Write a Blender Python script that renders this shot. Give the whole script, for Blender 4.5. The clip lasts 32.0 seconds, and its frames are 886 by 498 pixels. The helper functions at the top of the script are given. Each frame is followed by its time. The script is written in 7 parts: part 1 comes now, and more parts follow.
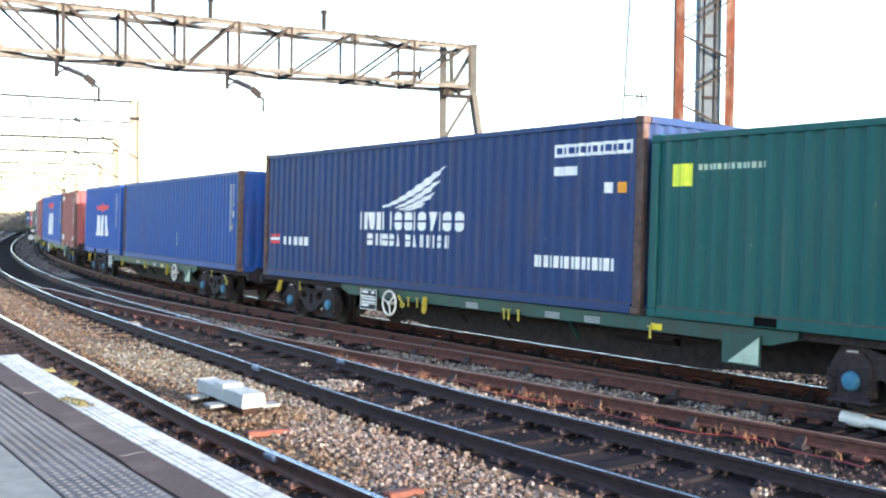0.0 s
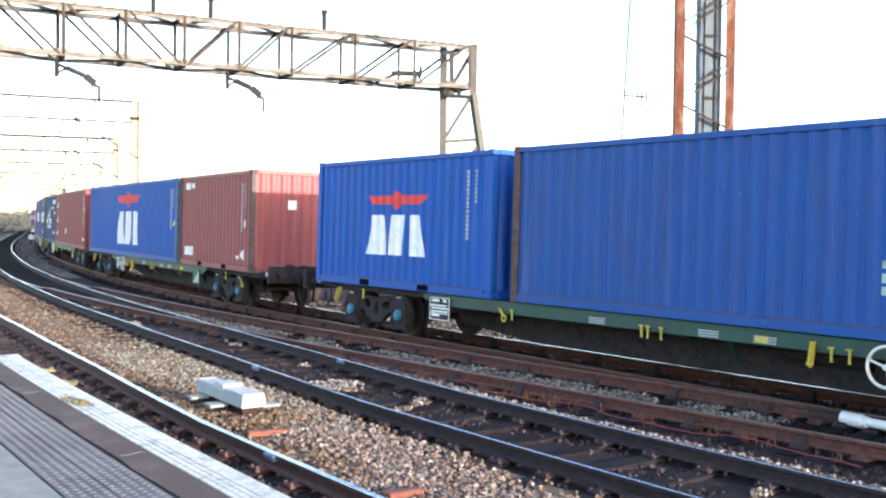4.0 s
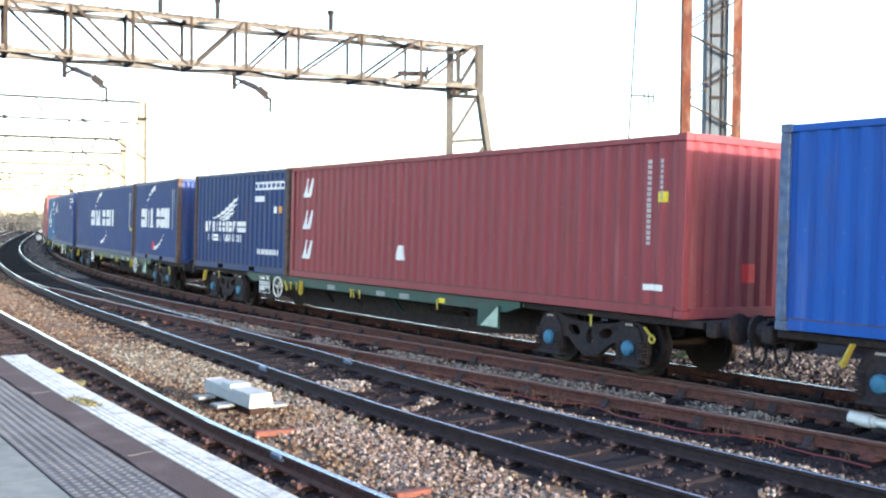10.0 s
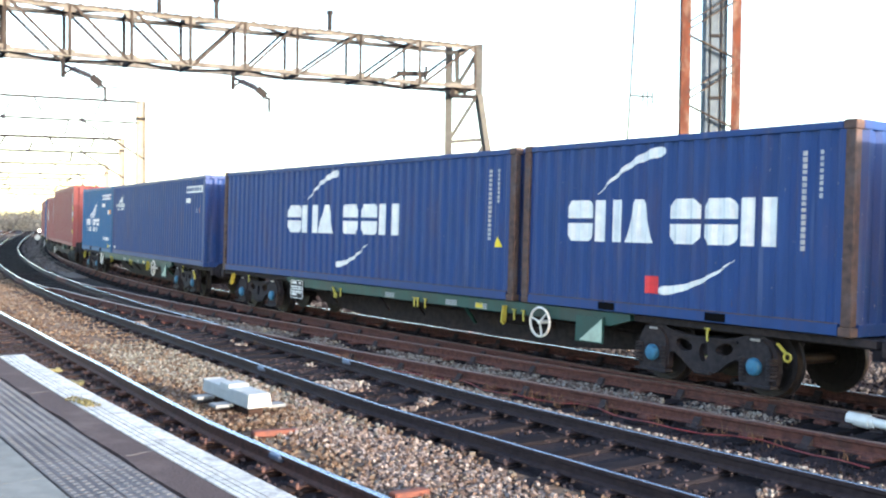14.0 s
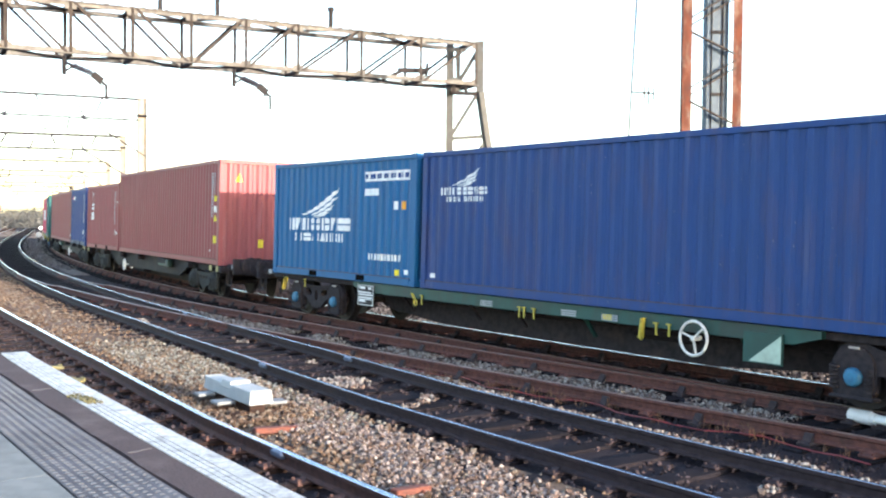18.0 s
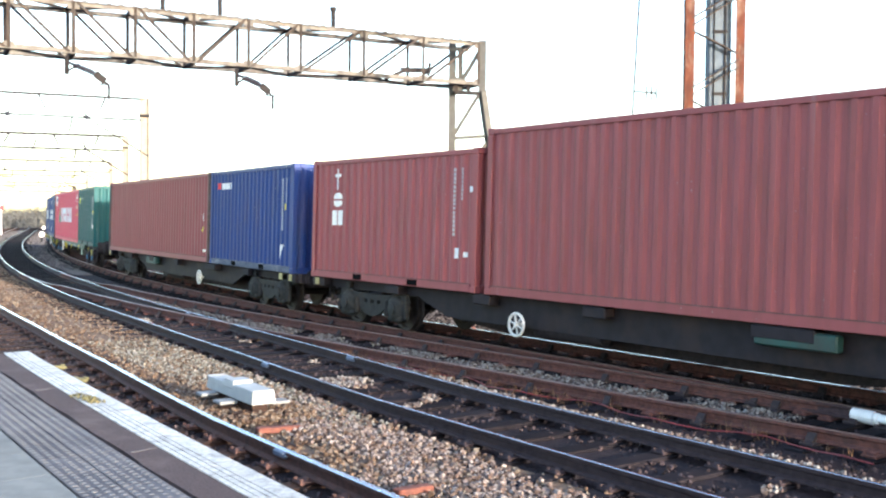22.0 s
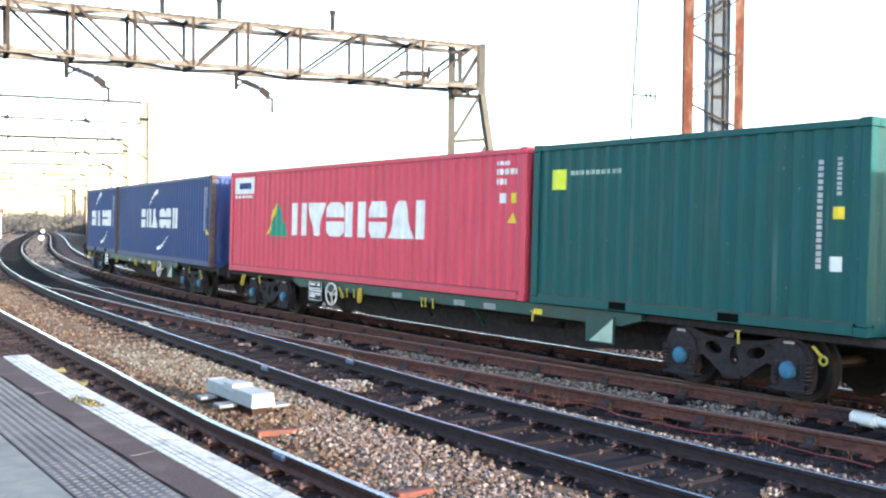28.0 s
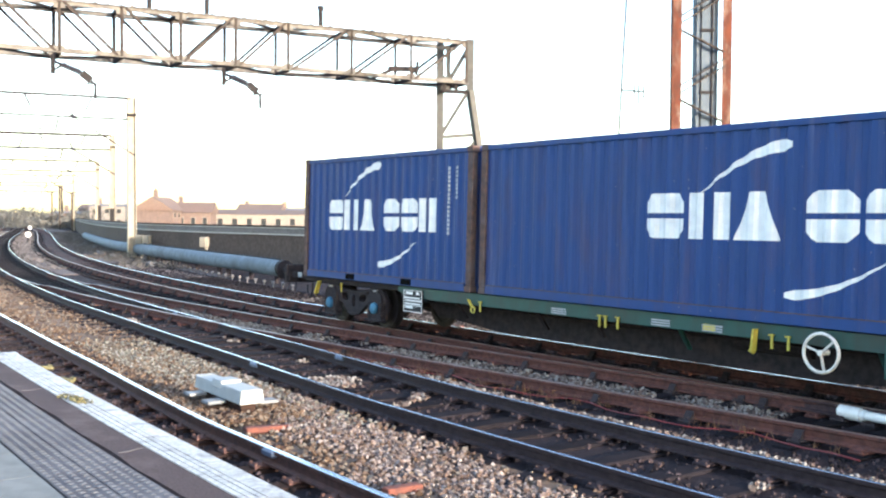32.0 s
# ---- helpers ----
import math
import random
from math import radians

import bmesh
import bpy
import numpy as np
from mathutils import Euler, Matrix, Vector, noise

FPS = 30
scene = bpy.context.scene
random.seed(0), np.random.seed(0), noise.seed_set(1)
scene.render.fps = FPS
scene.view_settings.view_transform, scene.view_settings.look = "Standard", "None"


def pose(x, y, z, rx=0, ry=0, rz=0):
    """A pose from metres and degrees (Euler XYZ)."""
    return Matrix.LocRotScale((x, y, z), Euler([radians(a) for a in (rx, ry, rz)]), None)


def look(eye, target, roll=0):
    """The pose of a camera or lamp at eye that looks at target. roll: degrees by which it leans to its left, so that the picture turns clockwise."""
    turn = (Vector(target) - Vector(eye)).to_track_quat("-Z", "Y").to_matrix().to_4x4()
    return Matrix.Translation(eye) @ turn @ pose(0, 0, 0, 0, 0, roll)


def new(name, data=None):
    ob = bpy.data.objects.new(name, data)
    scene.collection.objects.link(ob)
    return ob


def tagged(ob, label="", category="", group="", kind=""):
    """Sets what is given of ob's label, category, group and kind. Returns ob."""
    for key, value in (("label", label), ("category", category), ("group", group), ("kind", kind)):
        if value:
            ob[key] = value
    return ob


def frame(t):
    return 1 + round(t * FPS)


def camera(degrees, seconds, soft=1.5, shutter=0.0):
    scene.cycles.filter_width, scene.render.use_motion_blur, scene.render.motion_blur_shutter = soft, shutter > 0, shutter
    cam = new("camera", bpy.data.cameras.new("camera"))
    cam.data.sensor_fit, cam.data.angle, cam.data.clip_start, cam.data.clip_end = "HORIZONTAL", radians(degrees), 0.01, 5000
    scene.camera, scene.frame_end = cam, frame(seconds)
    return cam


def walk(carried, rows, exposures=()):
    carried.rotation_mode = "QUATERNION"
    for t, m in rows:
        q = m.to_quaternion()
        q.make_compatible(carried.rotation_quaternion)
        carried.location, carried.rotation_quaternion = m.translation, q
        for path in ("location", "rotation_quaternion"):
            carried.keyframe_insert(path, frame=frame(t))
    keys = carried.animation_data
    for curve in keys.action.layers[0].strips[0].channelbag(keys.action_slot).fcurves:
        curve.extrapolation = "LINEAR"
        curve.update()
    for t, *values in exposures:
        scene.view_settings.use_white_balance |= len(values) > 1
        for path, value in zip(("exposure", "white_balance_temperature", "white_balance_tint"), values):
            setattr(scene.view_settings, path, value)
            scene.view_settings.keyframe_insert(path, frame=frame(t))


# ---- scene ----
cam = camera(47.4, 32.0, soft=2.2)
EYE = (0.0, 0.0, 2.276)
TURNS = [
    (0, 88.47, -0.56, -0.11), (0.5, 88.47, -0.56, -0.12), (1, 88.46, -0.57, -0.12), (1.5, 88.46, -0.57, -0.12), (2, 88.46, -0.57, -0.12), (2.5, 88.44, -0.57, -0.10),
    (3, 88.41, -0.58, -0.09), (3.5, 88.43, -0.60, -0.11), (5.5, 88.58, -0.64, -0.03), (6, 88.53, -0.63, 0.01), (6.5, 88.54, -0.61, 0.04), (7, 88.54, -0.62, 0.08),
    (7.5, 88.54, -0.61, 0.11), (8, 88.56, -0.59, 0.12), (8.5, 88.55, -0.57, 0.14), (9, 88.49, -0.53, 0.20), (9.5, 88.45, -0.51, 0.26), (10, 88.47, -0.52, 0.28),
    (10.5, 88.48, -0.53, 0.27), (11, 88.47, -0.54, 0.28), (11.5, 88.44, -0.54, 0.28), (12, 88.46, -0.56, 0.26), (12.5, 88.48, -0.58, 0.22), (13, 88.45, -0.56, 0.20),
    (13.5, 88.45, -0.56, 0.22), (14, 88.48, -0.57, 0.21), (14.5, 88.50, -0.52, 0.19), (16.5, 88.40, -0.56, 0.25), (17, 88.38, -0.57, 0.26), (17.5, 88.34, -0.53, 0.27),
    (18, 88.30, -0.51, 0.28), (18.5, 88.28, -0.50, 0.29), (19, 88.30, -0.50, 0.29), (19.5, 88.32, -0.51, 0.30), (20, 88.31, -0.51, 0.34), (20.5, 88.29, -0.51, 0.39),
    (21, 88.28, -0.52, 0.43), (21.5, 88.28, -0.51, 0.42), (22, 88.28, -0.49, 0.42), (22.5, 88.30, -0.48, 0.42), (23, 88.30, -0.49, 0.42), (23.5, 88.29, -0.51, 0.44),
    (24, 88.29, -0.54, 0.47), (24.5, 88.32, -0.54, 0.49), (25, 88.36, -0.54, 0.50), (25.5, 88.42, -0.56, 0.52), (27.5, 88.47, -0.41, 0.41), (28, 88.46, -0.46, 0.39),
    (28.5, 88.43, -0.47, 0.39), (29, 88.40, -0.50, 0.41), (29.5, 88.41, -0.54, 0.40), (30, 88.44, -0.57, 0.29), (30.5, 88.48, -0.56, 0.14), (31, 88.53, -0.65, 0.06),
    (31.5, 88.38, -0.43, -0.24), (32, 88.22, -0.35, -0.25),
]
walk(cam, [(t, pose(*EYE, rx, ry, rz)) for t, rx, ry, rz in TURNS])

# ---- light: a low evening sun beyond the head of the train, under a bright sky
SUN_TO = Vector((0.665, -0.747, 0.0)).normalized()
SUN_UP = radians(9.0)
world = bpy.data.worlds.new("evening_sky")
scene.world = world
world.use_nodes = True
wn = world.node_tree.nodes
sky = wn.new("ShaderNodeTexSky")
sky.sky_type = "NISHITA"
sky.sun_disc = False
sky.sun_elevation = SUN_UP
sky.sun_rotation = math.atan2(SUN_TO.x, SUN_TO.y)
sky.air_density, sky.dust_density, sky.ozone_density = 1.0, 1.2, 1.0
wn["Background"].inputs[1].default_value = 0.15
world.node_tree.links.new(sky.outputs[0], wn["Background"].inputs[0])
sun = new("sun", bpy.data.lights.new("sun", "SUN"))
sun.data.energy, sun.data.angle, sun.data.color = 2.1, radians(0.8), (1.0, 0.84, 0.66)
sun.matrix_world = look((SUN_TO * math.cos(SUN_UP) + Vector((0, 0, math.sin(SUN_UP)))) * 80, (0, 0, 0))
scene.view_settings.exposure = 2.64
scene.view_settings.use_white_balance = True
scene.view_settings.white_balance_temperature, scene.view_settings.white_balance_tint = 6000, 13.5

# ---- materials


def surf(name, base, dark, grain=60.0, stain=None, stain_size=1.2, stain_amount=0.45, rough=0.6, rough_var=0.15, metal=0.0, bump=0.15,
         bump_dist=0.004, stretch=(1, 1, 1), per_object=0.0, per_island=0.0, spec=0.5):
    """Two scales of variation, grain bump and stains, in the thing's own metres."""
    m = bpy.data.materials.new(name)
    m.use_nodes = True
    nt = m.node_tree
    n, l = nt.nodes, nt.links
    b = n["Principled BSDF"]
    co = n.new("ShaderNodeTexCoord")
    mp = n.new("ShaderNodeMapping")
    mp.inputs["Scale"].default_value = stretch
    l.new(co.outputs["Object"], mp.inputs[0])
    g = n.new("ShaderNodeTexNoise")
    g.inputs["Scale"].default_value, g.inputs["Detail"].default_value = grain, 5
    l.new(mp.outputs[0], g.inputs[0])
    mix = n.new("ShaderNodeMix")
    mix.data_type = "RGBA"
    mix.inputs[6].default_value, mix.inputs[7].default_value = (*dark, 1), (*base, 1)
    rg = n.new("ShaderNodeMapRange")
    rg.inputs[1].default_value, rg.inputs[2].default_value = 0.3, 0.62
    l.new(g.outputs[0], rg.inputs[0])
    l.new(rg.outputs[0], mix.inputs[0])
    colour = mix.outputs[2]
    if stain:
        s = n.new("ShaderNodeTexNoise")
        s.inputs["Scale"].default_value, s.inputs["Detail"].default_value, s.inputs["Roughness"].default_value = stain_size, 8, 0.65
        l.new(mp.outputs[0], s.inputs[0])
        sr = n.new("ShaderNodeMapRange")
        sr.inputs[1].default_value, sr.inputs[2].default_value = 0.5, 0.75
        sr.inputs[4].default_value = stain_amount
        l.new(s.outputs[0], sr.inputs[0])
        m2 = n.new("ShaderNodeMix")
        m2.data_type = "RGBA"
        l.new(sr.outputs[0], m2.inputs[0])
        l.new(colour, m2.inputs[6])
        m2.inputs[7].default_value = (*stain, 1)
        colour = m2.outputs[2]
    for amount, node, out in ((per_object, "ShaderNodeObjectInfo", "Random"), (per_island, "ShaderNodeNewGeometry", "Random Per Island")):
        if amount:
            r = n.new(node)
            mr = n.new("ShaderNodeMapRange")
            mr.inputs[3].default_value, mr.inputs[4].default_value = 1 - amount, 1 + amount
            l.new(r.outputs[out], mr.inputs[0])
            h = n.new("ShaderNodeHueSaturation")
            l.new(mr.outputs[0], h.inputs["Value"])
            l.new(colour, h.inputs["Color"])
            colour = h.outputs[0]
    l.new(colour, b.inputs["Base Color"])
    rr = n.new("ShaderNodeMapRange")
    rr.inputs[3].default_value, rr.inputs[4].default_value = max(0.04, rough - rough_var), min(1, rough + rough_var)
    l.new(g.outputs[0], rr.inputs[0])
    l.new(rr.outputs[0], b.inputs["Roughness"])
    b.inputs["Metallic"].default_value = metal
    b.inputs["Specular IOR Level"].default_value = spec
    if bump:
        bp = n.new("ShaderNodeBump")
        bp.inputs["Strength"].default_value, bp.inputs["Distance"].default_value = bump, bump_dist
        l.new(g.outputs[0], bp.inputs["Height"])
        l.new(bp.outputs[0], b.inputs["Normal"])
    return m


def paint(name, c, worn=(0.12, 0.06, 0.04), amount=0.35):
    """Container paint: faded in upright streaks, scuffed, with small chips."""
    c = tuple(x * 1.24 for x in c)
    d = tuple(x * 0.84 for x in c)
    m = surf(name, c, d, grain=3.0, stain=worn, stain_size=1.6, stain_amount=amount, rough=0.52, rough_var=0.14, bump=0.06, bump_dist=0.01, stretch=(1.6, 1, 0.3), spec=0.26)
    n, l = m.node_tree.nodes, m.node_tree.links
    b = n["Principled BSDF"]
    colour = b.inputs["Base Color"].links[0].from_socket
    co = n["Texture Coordinate"]
    pale = tuple(x * 0.55 + 0.16 for x in c)
    for size, lo, hi, tint, way in ((2.2, 0.62, 0.85, pale, (2.5, 1, 0.12)), (24.0, 0.71, 0.75, (0.3, 0.29, 0.29), (1, 1, 0.6)), (9.0, 0.7, 0.78, (0.07, 0.045, 0.04), (1.4, 1, 0.25))):
        mp = n.new("ShaderNodeMapping")
        mp.inputs["Scale"].default_value = way
        mp.inputs["Location"].default_value = (size, 3.0, lo)
        t = n.new("ShaderNodeTexNoise")
        t.inputs["Scale"].default_value, t.inputs["Detail"].default_value = size, 4
        l.new(co.outputs["Object"], mp.inputs[0])
        l.new(mp.outputs[0], t.inputs[0])
        r = n.new("ShaderNodeMapRange")
        r.inputs[1].default_value, r.inputs[2].default_value, r.inputs[4].default_value = lo, hi, 0.6
        l.new(t.outputs[0], r.inputs[0])
        mx = n.new("ShaderNodeMix")
        mx.data_type = "RGBA"
        l.new(r.outputs[0], mx.inputs[0])
        l.new(colour, mx.inputs[6])
        mx.inputs[7].default_value = (*tint, 1)
        colour = mx.outputs[2]
    l.new(colour, b.inputs["Base Color"])
    return m


RED_OXIDE = paint("red_oxide_paint", (0.215, 0.06, 0.064))
RED_BROWN = paint("red_brown_paint", (0.2, 0.041, 0.052))
RED_WORN = paint("faded_red_paint", (0.23, 0.062, 0.068))
CRIMSON = paint("crimson_paint", (0.5, 0.06, 0.1), amount=0.15)
NAVY = paint("navy_paint", (0.012, 0.042, 0.155))
NAVY_DEEP = paint("deep_navy_paint", (0.011, 0.034, 0.118))
BLUE = paint("bright_blue_paint", (0.006, 0.066, 0.31), amount=0.2)
BLUE_MARINE = paint("marine_blue_paint", (0.011, 0.06, 0.245), amount=0.25)
SKY_BLUE = paint("sky_blue_paint", (0.012, 0.09, 0.22), amount=0.2)
DARK_BLUE = paint("dark_blue_paint", (0.010, 0.036, 0.155))
GREEN = paint("bottle_green_paint", (0.005, 0.068, 0.071), amount=0.15)
BLUE_FADED = surf("chalked_blue_post", (0.12, 0.17, 0.27), (0.06, 0.1, 0.2), 9, (0.09, 0.08, 0.09), 3, 0.6, rough=0.75, bump=0.15, spec=0.2)
RUST = surf("rusted_steel", (0.12, 0.078, 0.068), (0.055, 0.04, 0.04), 9, (0.11, 0.1, 0.11), 3, 0.8, rough=0.8, bump=0.3, spec=0.2)
WHITE_MARK = surf("white_marking", (0.78, 0.8, 0.8), (0.66, 0.68, 0.7), 7, (0.4, 0.42, 0.45), 3, 0.3, rough=0.5, bump=0.03)
YELLOW_MARK = surf("yellow_marking", (0.75, 0.62, 0.02), (0.6, 0.48, 0.02), 9, rough=0.5, bump=0.03)
LIME_MARK = surf("lime_yellow_label", (0.72, 0.8, 0.04), (0.6, 0.68, 0.04), 9, rough=0.5, bump=0.03)
ORANGE_MARK = surf("orange_marking", (0.75, 0.32, 0.01), (0.6, 0.24, 0.01), 9, rough=0.5, bump=0.03)
RED_MARK = surf("red_marking", (0.68, 0.03, 0.04), (0.55, 0.025, 0.03), 8, rough=0.5, bump=0.03)
GREEN_MARK = surf("green_marking", (0.0, 0.25, 0.16), (0.0, 0.2, 0.13), 8, rough=0.5, bump=0.03)
BLACK_MARK = surf("black_marking", (0.039, 0.039, 0.04212), (0.026, 0.026, 0.02808), 8, rough=0.6, bump=0.03, spec=0.12)
BOGIE = surf("brake_dust_steel", (0.036, 0.0315, 0.03645), (0.0195, 0.01725, 0.02025), 12, (0.075, 0.048, 0.04212), 3, rough=0.75, bump=0.25, spec=0.12)
WAGON_GREEN = surf("wagon_green_paint", (0.011, 0.064, 0.056), (0.008, 0.04, 0.036), 4, (0.03, 0.025, 0.026), 1.5, 0.9, rough=0.55, bump=0.08, stretch=(1.2, 1, 0.5))
WAGON_DARK = surf("wagon_dark_paint", (0.0256, 0.0232, 0.02851), (0.016, 0.0144, 0.01814), 4, (0.0512, 0.0352, 0.0311), 1.5, 0.6, rough=0.65, bump=0.1, spec=0.12)
PALE_GREEN = surf("pale_green_plate", (0.42, 0.55, 0.46), (0.32, 0.43, 0.36), 5, (0.12, 0.12, 0.1), 3, 0.5, rough=0.6, bump=0.06)
CAP_BLUE = surf("axlebox_blue_paint", (0.03, 0.17, 0.3), (0.02, 0.1, 0.19), 12, (0.03, 0.03, 0.03), 7, 0.75, rough=0.6, bump=0.15)
YELLOW = surf("yellow_handle_paint", (0.45, 0.39, 0.05), (0.3, 0.26, 0.04), 14, (0.12, 0.1, 0.04), 7, 0.6, rough=0.55, bump=0.1)
YELLOW_FADED = surf("faded_yellow_plate", (0.42, 0.36, 0.14), (0.3, 0.26, 0.1), 12, (0.12, 0.11, 0.1), 6, 0.7, rough=0.6, bump=0.05)
WHEEL_WHITE = surf("white_handwheel_paint", (0.7, 0.7, 0.68), (0.55, 0.55, 0.53), 14, (0.2, 0.17, 0.14), 8, 0.5, rough=0.5, bump=0.08)
RAIL_TOP = surf("worn_rail_head", (0.72, 0.72, 0.74), (0.5, 0.5, 0.52), 25, (0.2, 0.15, 0.13), 2.5, 0.35, rough=0.24, rough_var=0.1, metal=1.0, bump=0.05)
RAIL_TOP_DULL = surf("rusty_shaded_rail_head", (0.32, 0.2, 0.15), (0.2, 0.13, 0.1), 25, (0.4, 0.38, 0.36), 1.4, 0.6, rough=0.42, metal=0.6, bump=0.08)
RAIL_RUST = surf("rail_rust", (0.125, 0.056, 0.046), (0.062, 0.031, 0.028), 14, (0.06, 0.045, 0.04), 2, 0.6, rough=0.85, bump=0.2, spec=0.12)
# Rail rust toned down: the train's shade on the nearest stretches is in this colour.
RAIL_SHADE = surf("shade_toned_rail", (0.066, 0.042, 0.043), (0.036, 0.025, 0.027), 14, (0.085, 0.045, 0.036), 2, 0.5, rough=0.85, bump=0.2, spec=0.1)
RAIL_OIL = surf("oily_rail", (0.048, 0.035, 0.037), (0.026, 0.019, 0.021), 14, (0.07, 0.045, 0.037), 2, 0.5, rough=0.75, bump=0.2, spec=0.12)
RAIL_BROWN = surf("brown_rail", (0.115, 0.065, 0.055), (0.062, 0.038, 0.034), 14, (0.14, 0.075, 0.05), 2, 0.5, rough=0.75, bump=0.2, spec=0.12)
IRON = surf("cast_iron_chair", (0.045, 0.036, 0.03888), (0.0255, 0.021, 0.02268), 20, (0.105, 0.06, 0.04536), 5, rough=0.75, bump=0.3, spec=0.12)
TIMBER = surf("oily_timber", (0.0165, 0.0145, 0.0175), (0.0095, 0.0085, 0.0105), 16, (0.026, 0.0185, 0.0185), 2.5, 0.5, rough=0.95, bump=0.5, bump_dist=0.01, stretch=(1, 0.12, 1), per_object=0.3, spec=0.08)
TIMBER_RUST = surf("rust_stained_timber", (0.04, 0.024, 0.019), (0.02, 0.013, 0.011), 16, (0.1, 0.045, 0.024), 2.5, 0.5, rough=0.85, bump=0.5, bump_dist=0.01, stretch=(1, 0.12, 1), per_object=0.4, spec=0.12)


def stones(name, colours, grain=30.0):
    """Broken stones, each of one of the given colours, mottled."""
    m = surf(name, (0.52, 0.52, 0.52), (0.3, 0.3, 0.3), grain, rough=0.9, bump=0.3, spec=0.2)
    n, l = m.node_tree.nodes, m.node_tree.links
    b = n["Principled BSDF"]
    grey = b.inputs["Base Color"].links[0].from_socket
    r = n.new("ShaderNodeNewGeometry")
    ramp = n.new("ShaderNodeValToRGB")
    ramp.color_ramp.interpolation = "CONSTANT"
    e = ramp.color_ramp.elements
    e[0].color = (*colours[0], 1)
    e[1].position, e[1].color = 1.0 / len(colours), (*colours[1], 1)
    for i, c in enumerate(colours[2:], 2):
        e.new(i / len(colours)).color = (*c, 1)
    l.new(r.outputs["Random Per Island"], ramp.inputs[0])
    mul = n.new("ShaderNodeMix")
    mul.data_type, mul.blend_type = "RGBA", "MULTIPLY"
    mul.inputs[0].default_value = 1.0
    l.new(ramp.outputs[0], mul.inputs[6])
    l.new(grey, mul.inputs[7])
    l.new(mul.outputs[2], b.inputs["Base Color"])
    return m


STONE = stones("pink_ballast_stone", [(0.38, 0.3, 0.27), (0.48, 0.405, 0.37), (0.3, 0.23, 0.2), (0.25, 0.175, 0.145), (0.41, 0.33, 0.285), (0.6, 0.53, 0.48), (0.27, 0.18, 0.135)])
STONE_CLEAN = stones("clean_pale_stone", [(0.4, 0.36, 0.34), (0.5, 0.47, 0.43), (0.3, 0.22, 0.19), (0.2, 0.15, 0.13), (0.6, 0.57, 0.53), (0.24, 0.2, 0.18)])
STONE_CREAM = stones("cream_ballast_stone", [(0.34, 0.335, 0.28), (0.42, 0.41, 0.36), (0.25, 0.23, 0.19), (0.19, 0.16, 0.125), (0.28, 0.235, 0.175), (0.54, 0.53, 0.48)])
STONE_RUSTY = stones("rust_stained_stone", [(0.3, 0.205, 0.14), (0.2, 0.13, 0.085), (0.37, 0.285, 0.21), (0.15, 0.098, 0.072), (0.33, 0.285, 0.235)])
SOIL = surf("rusty_soil", (0.185, 0.125, 0.085), (0.1, 0.067, 0.047), 16, (0.2, 0.115, 0.07), 0.8, 0.7, rough=0.95, bump=0.8, bump_dist=0.02, spec=0.15)
GRIT = surf("pinkish_grit", (0.17, 0.135, 0.12), (0.1, 0.08, 0.072), 9, (0.12, 0.085, 0.07), 0.5, 0.6, rough=0.95, bump=0.8, bump_dist=0.03, spec=0.15)
RED_BED = surf("red_brown_bed", (0.075, 0.038, 0.034), (0.04, 0.022, 0.021), 9, (0.1, 0.055, 0.045), 0.5, 0.6, rough=0.95, bump=0.8, bump_dist=0.03, spec=0.15)
STONE_GREY = stones("grey_ballast_stone", [(0.26, 0.235, 0.23), (0.19, 0.17, 0.165), (0.33, 0.3, 0.29), (0.14, 0.12, 0.11)], 8)
# Near-black stones: the shade beneath and behind the train is in their colour.
STONE_SHADE = surf("shaded_stone", (0.0221, 0.0182, 0.02106), (0.0104, 0.0091, 0.01053), 18, (0.039, 0.026, 0.02246), 0.5, 0.5, rough=0.85, bump=0.3, per_island=0.6, spec=0.12)
FADED_MARK = surf("faded_white_marking", (0.4, 0.42, 0.45), (0.27, 0.29, 0.33), 14, (0.15, 0.17, 0.21), 6, 0.5, rough=0.55, bump=0.03)
STONE_OIL = surf("oily_stone", (0.045, 0.036, 0.03969), (0.021, 0.0165, 0.01863), 18, (0.0825, 0.051, 0.04212), 0.5, 0.6, rough=0.8, bump=0.3, per_island=0.7, spec=0.12)
BED = surf("oily_ballast_bed", (0.0352, 0.0272, 0.03024), (0.0144, 0.012, 0.01382), 22, (0.0672, 0.04, 0.03283), 0.35, 0.7, rough=0.95, bump=1.0, bump_dist=0.03, spec=0.12)
CONCRETE = surf("platform_concrete", (0.205, 0.208, 0.195), (0.152, 0.154, 0.145), 8, (0.115, 0.113, 0.107), 1.2, 0.6, rough=0.85, bump=0.15, per_object=0.08, spec=0.2)
TACTILE = surf("tactile_paving", (0.108, 0.105, 0.112), (0.074, 0.071, 0.077), 10, (0.048, 0.0444, 0.05314), 1.5, 0.6, rough=0.85, bump=0.25, per_object=0.12, spec=0.12)
STUD = surf("worn_studs", (0.14, 0.138, 0.142), (0.1, 0.098, 0.102), 10, (0.07, 0.068, 0.072), 1.5, 0.5, rough=0.8, bump=0.15)
TARMAC = surf("worn_tarmac", (0.1, 0.072, 0.068), (0.05, 0.036, 0.036), 70, (0.15, 0.115, 0.105), 2.2, 0.8, rough=0.9, bump=0.7, spec=0.12)
COPING = surf("white_painted_coping", (0.57, 0.56, 0.53), (0.34, 0.335, 0.32), 30, (0.1, 0.096, 0.094), 9.0, 0.9, rough=0.75, bump=0.3, per_object=0.08, spec=0.3)
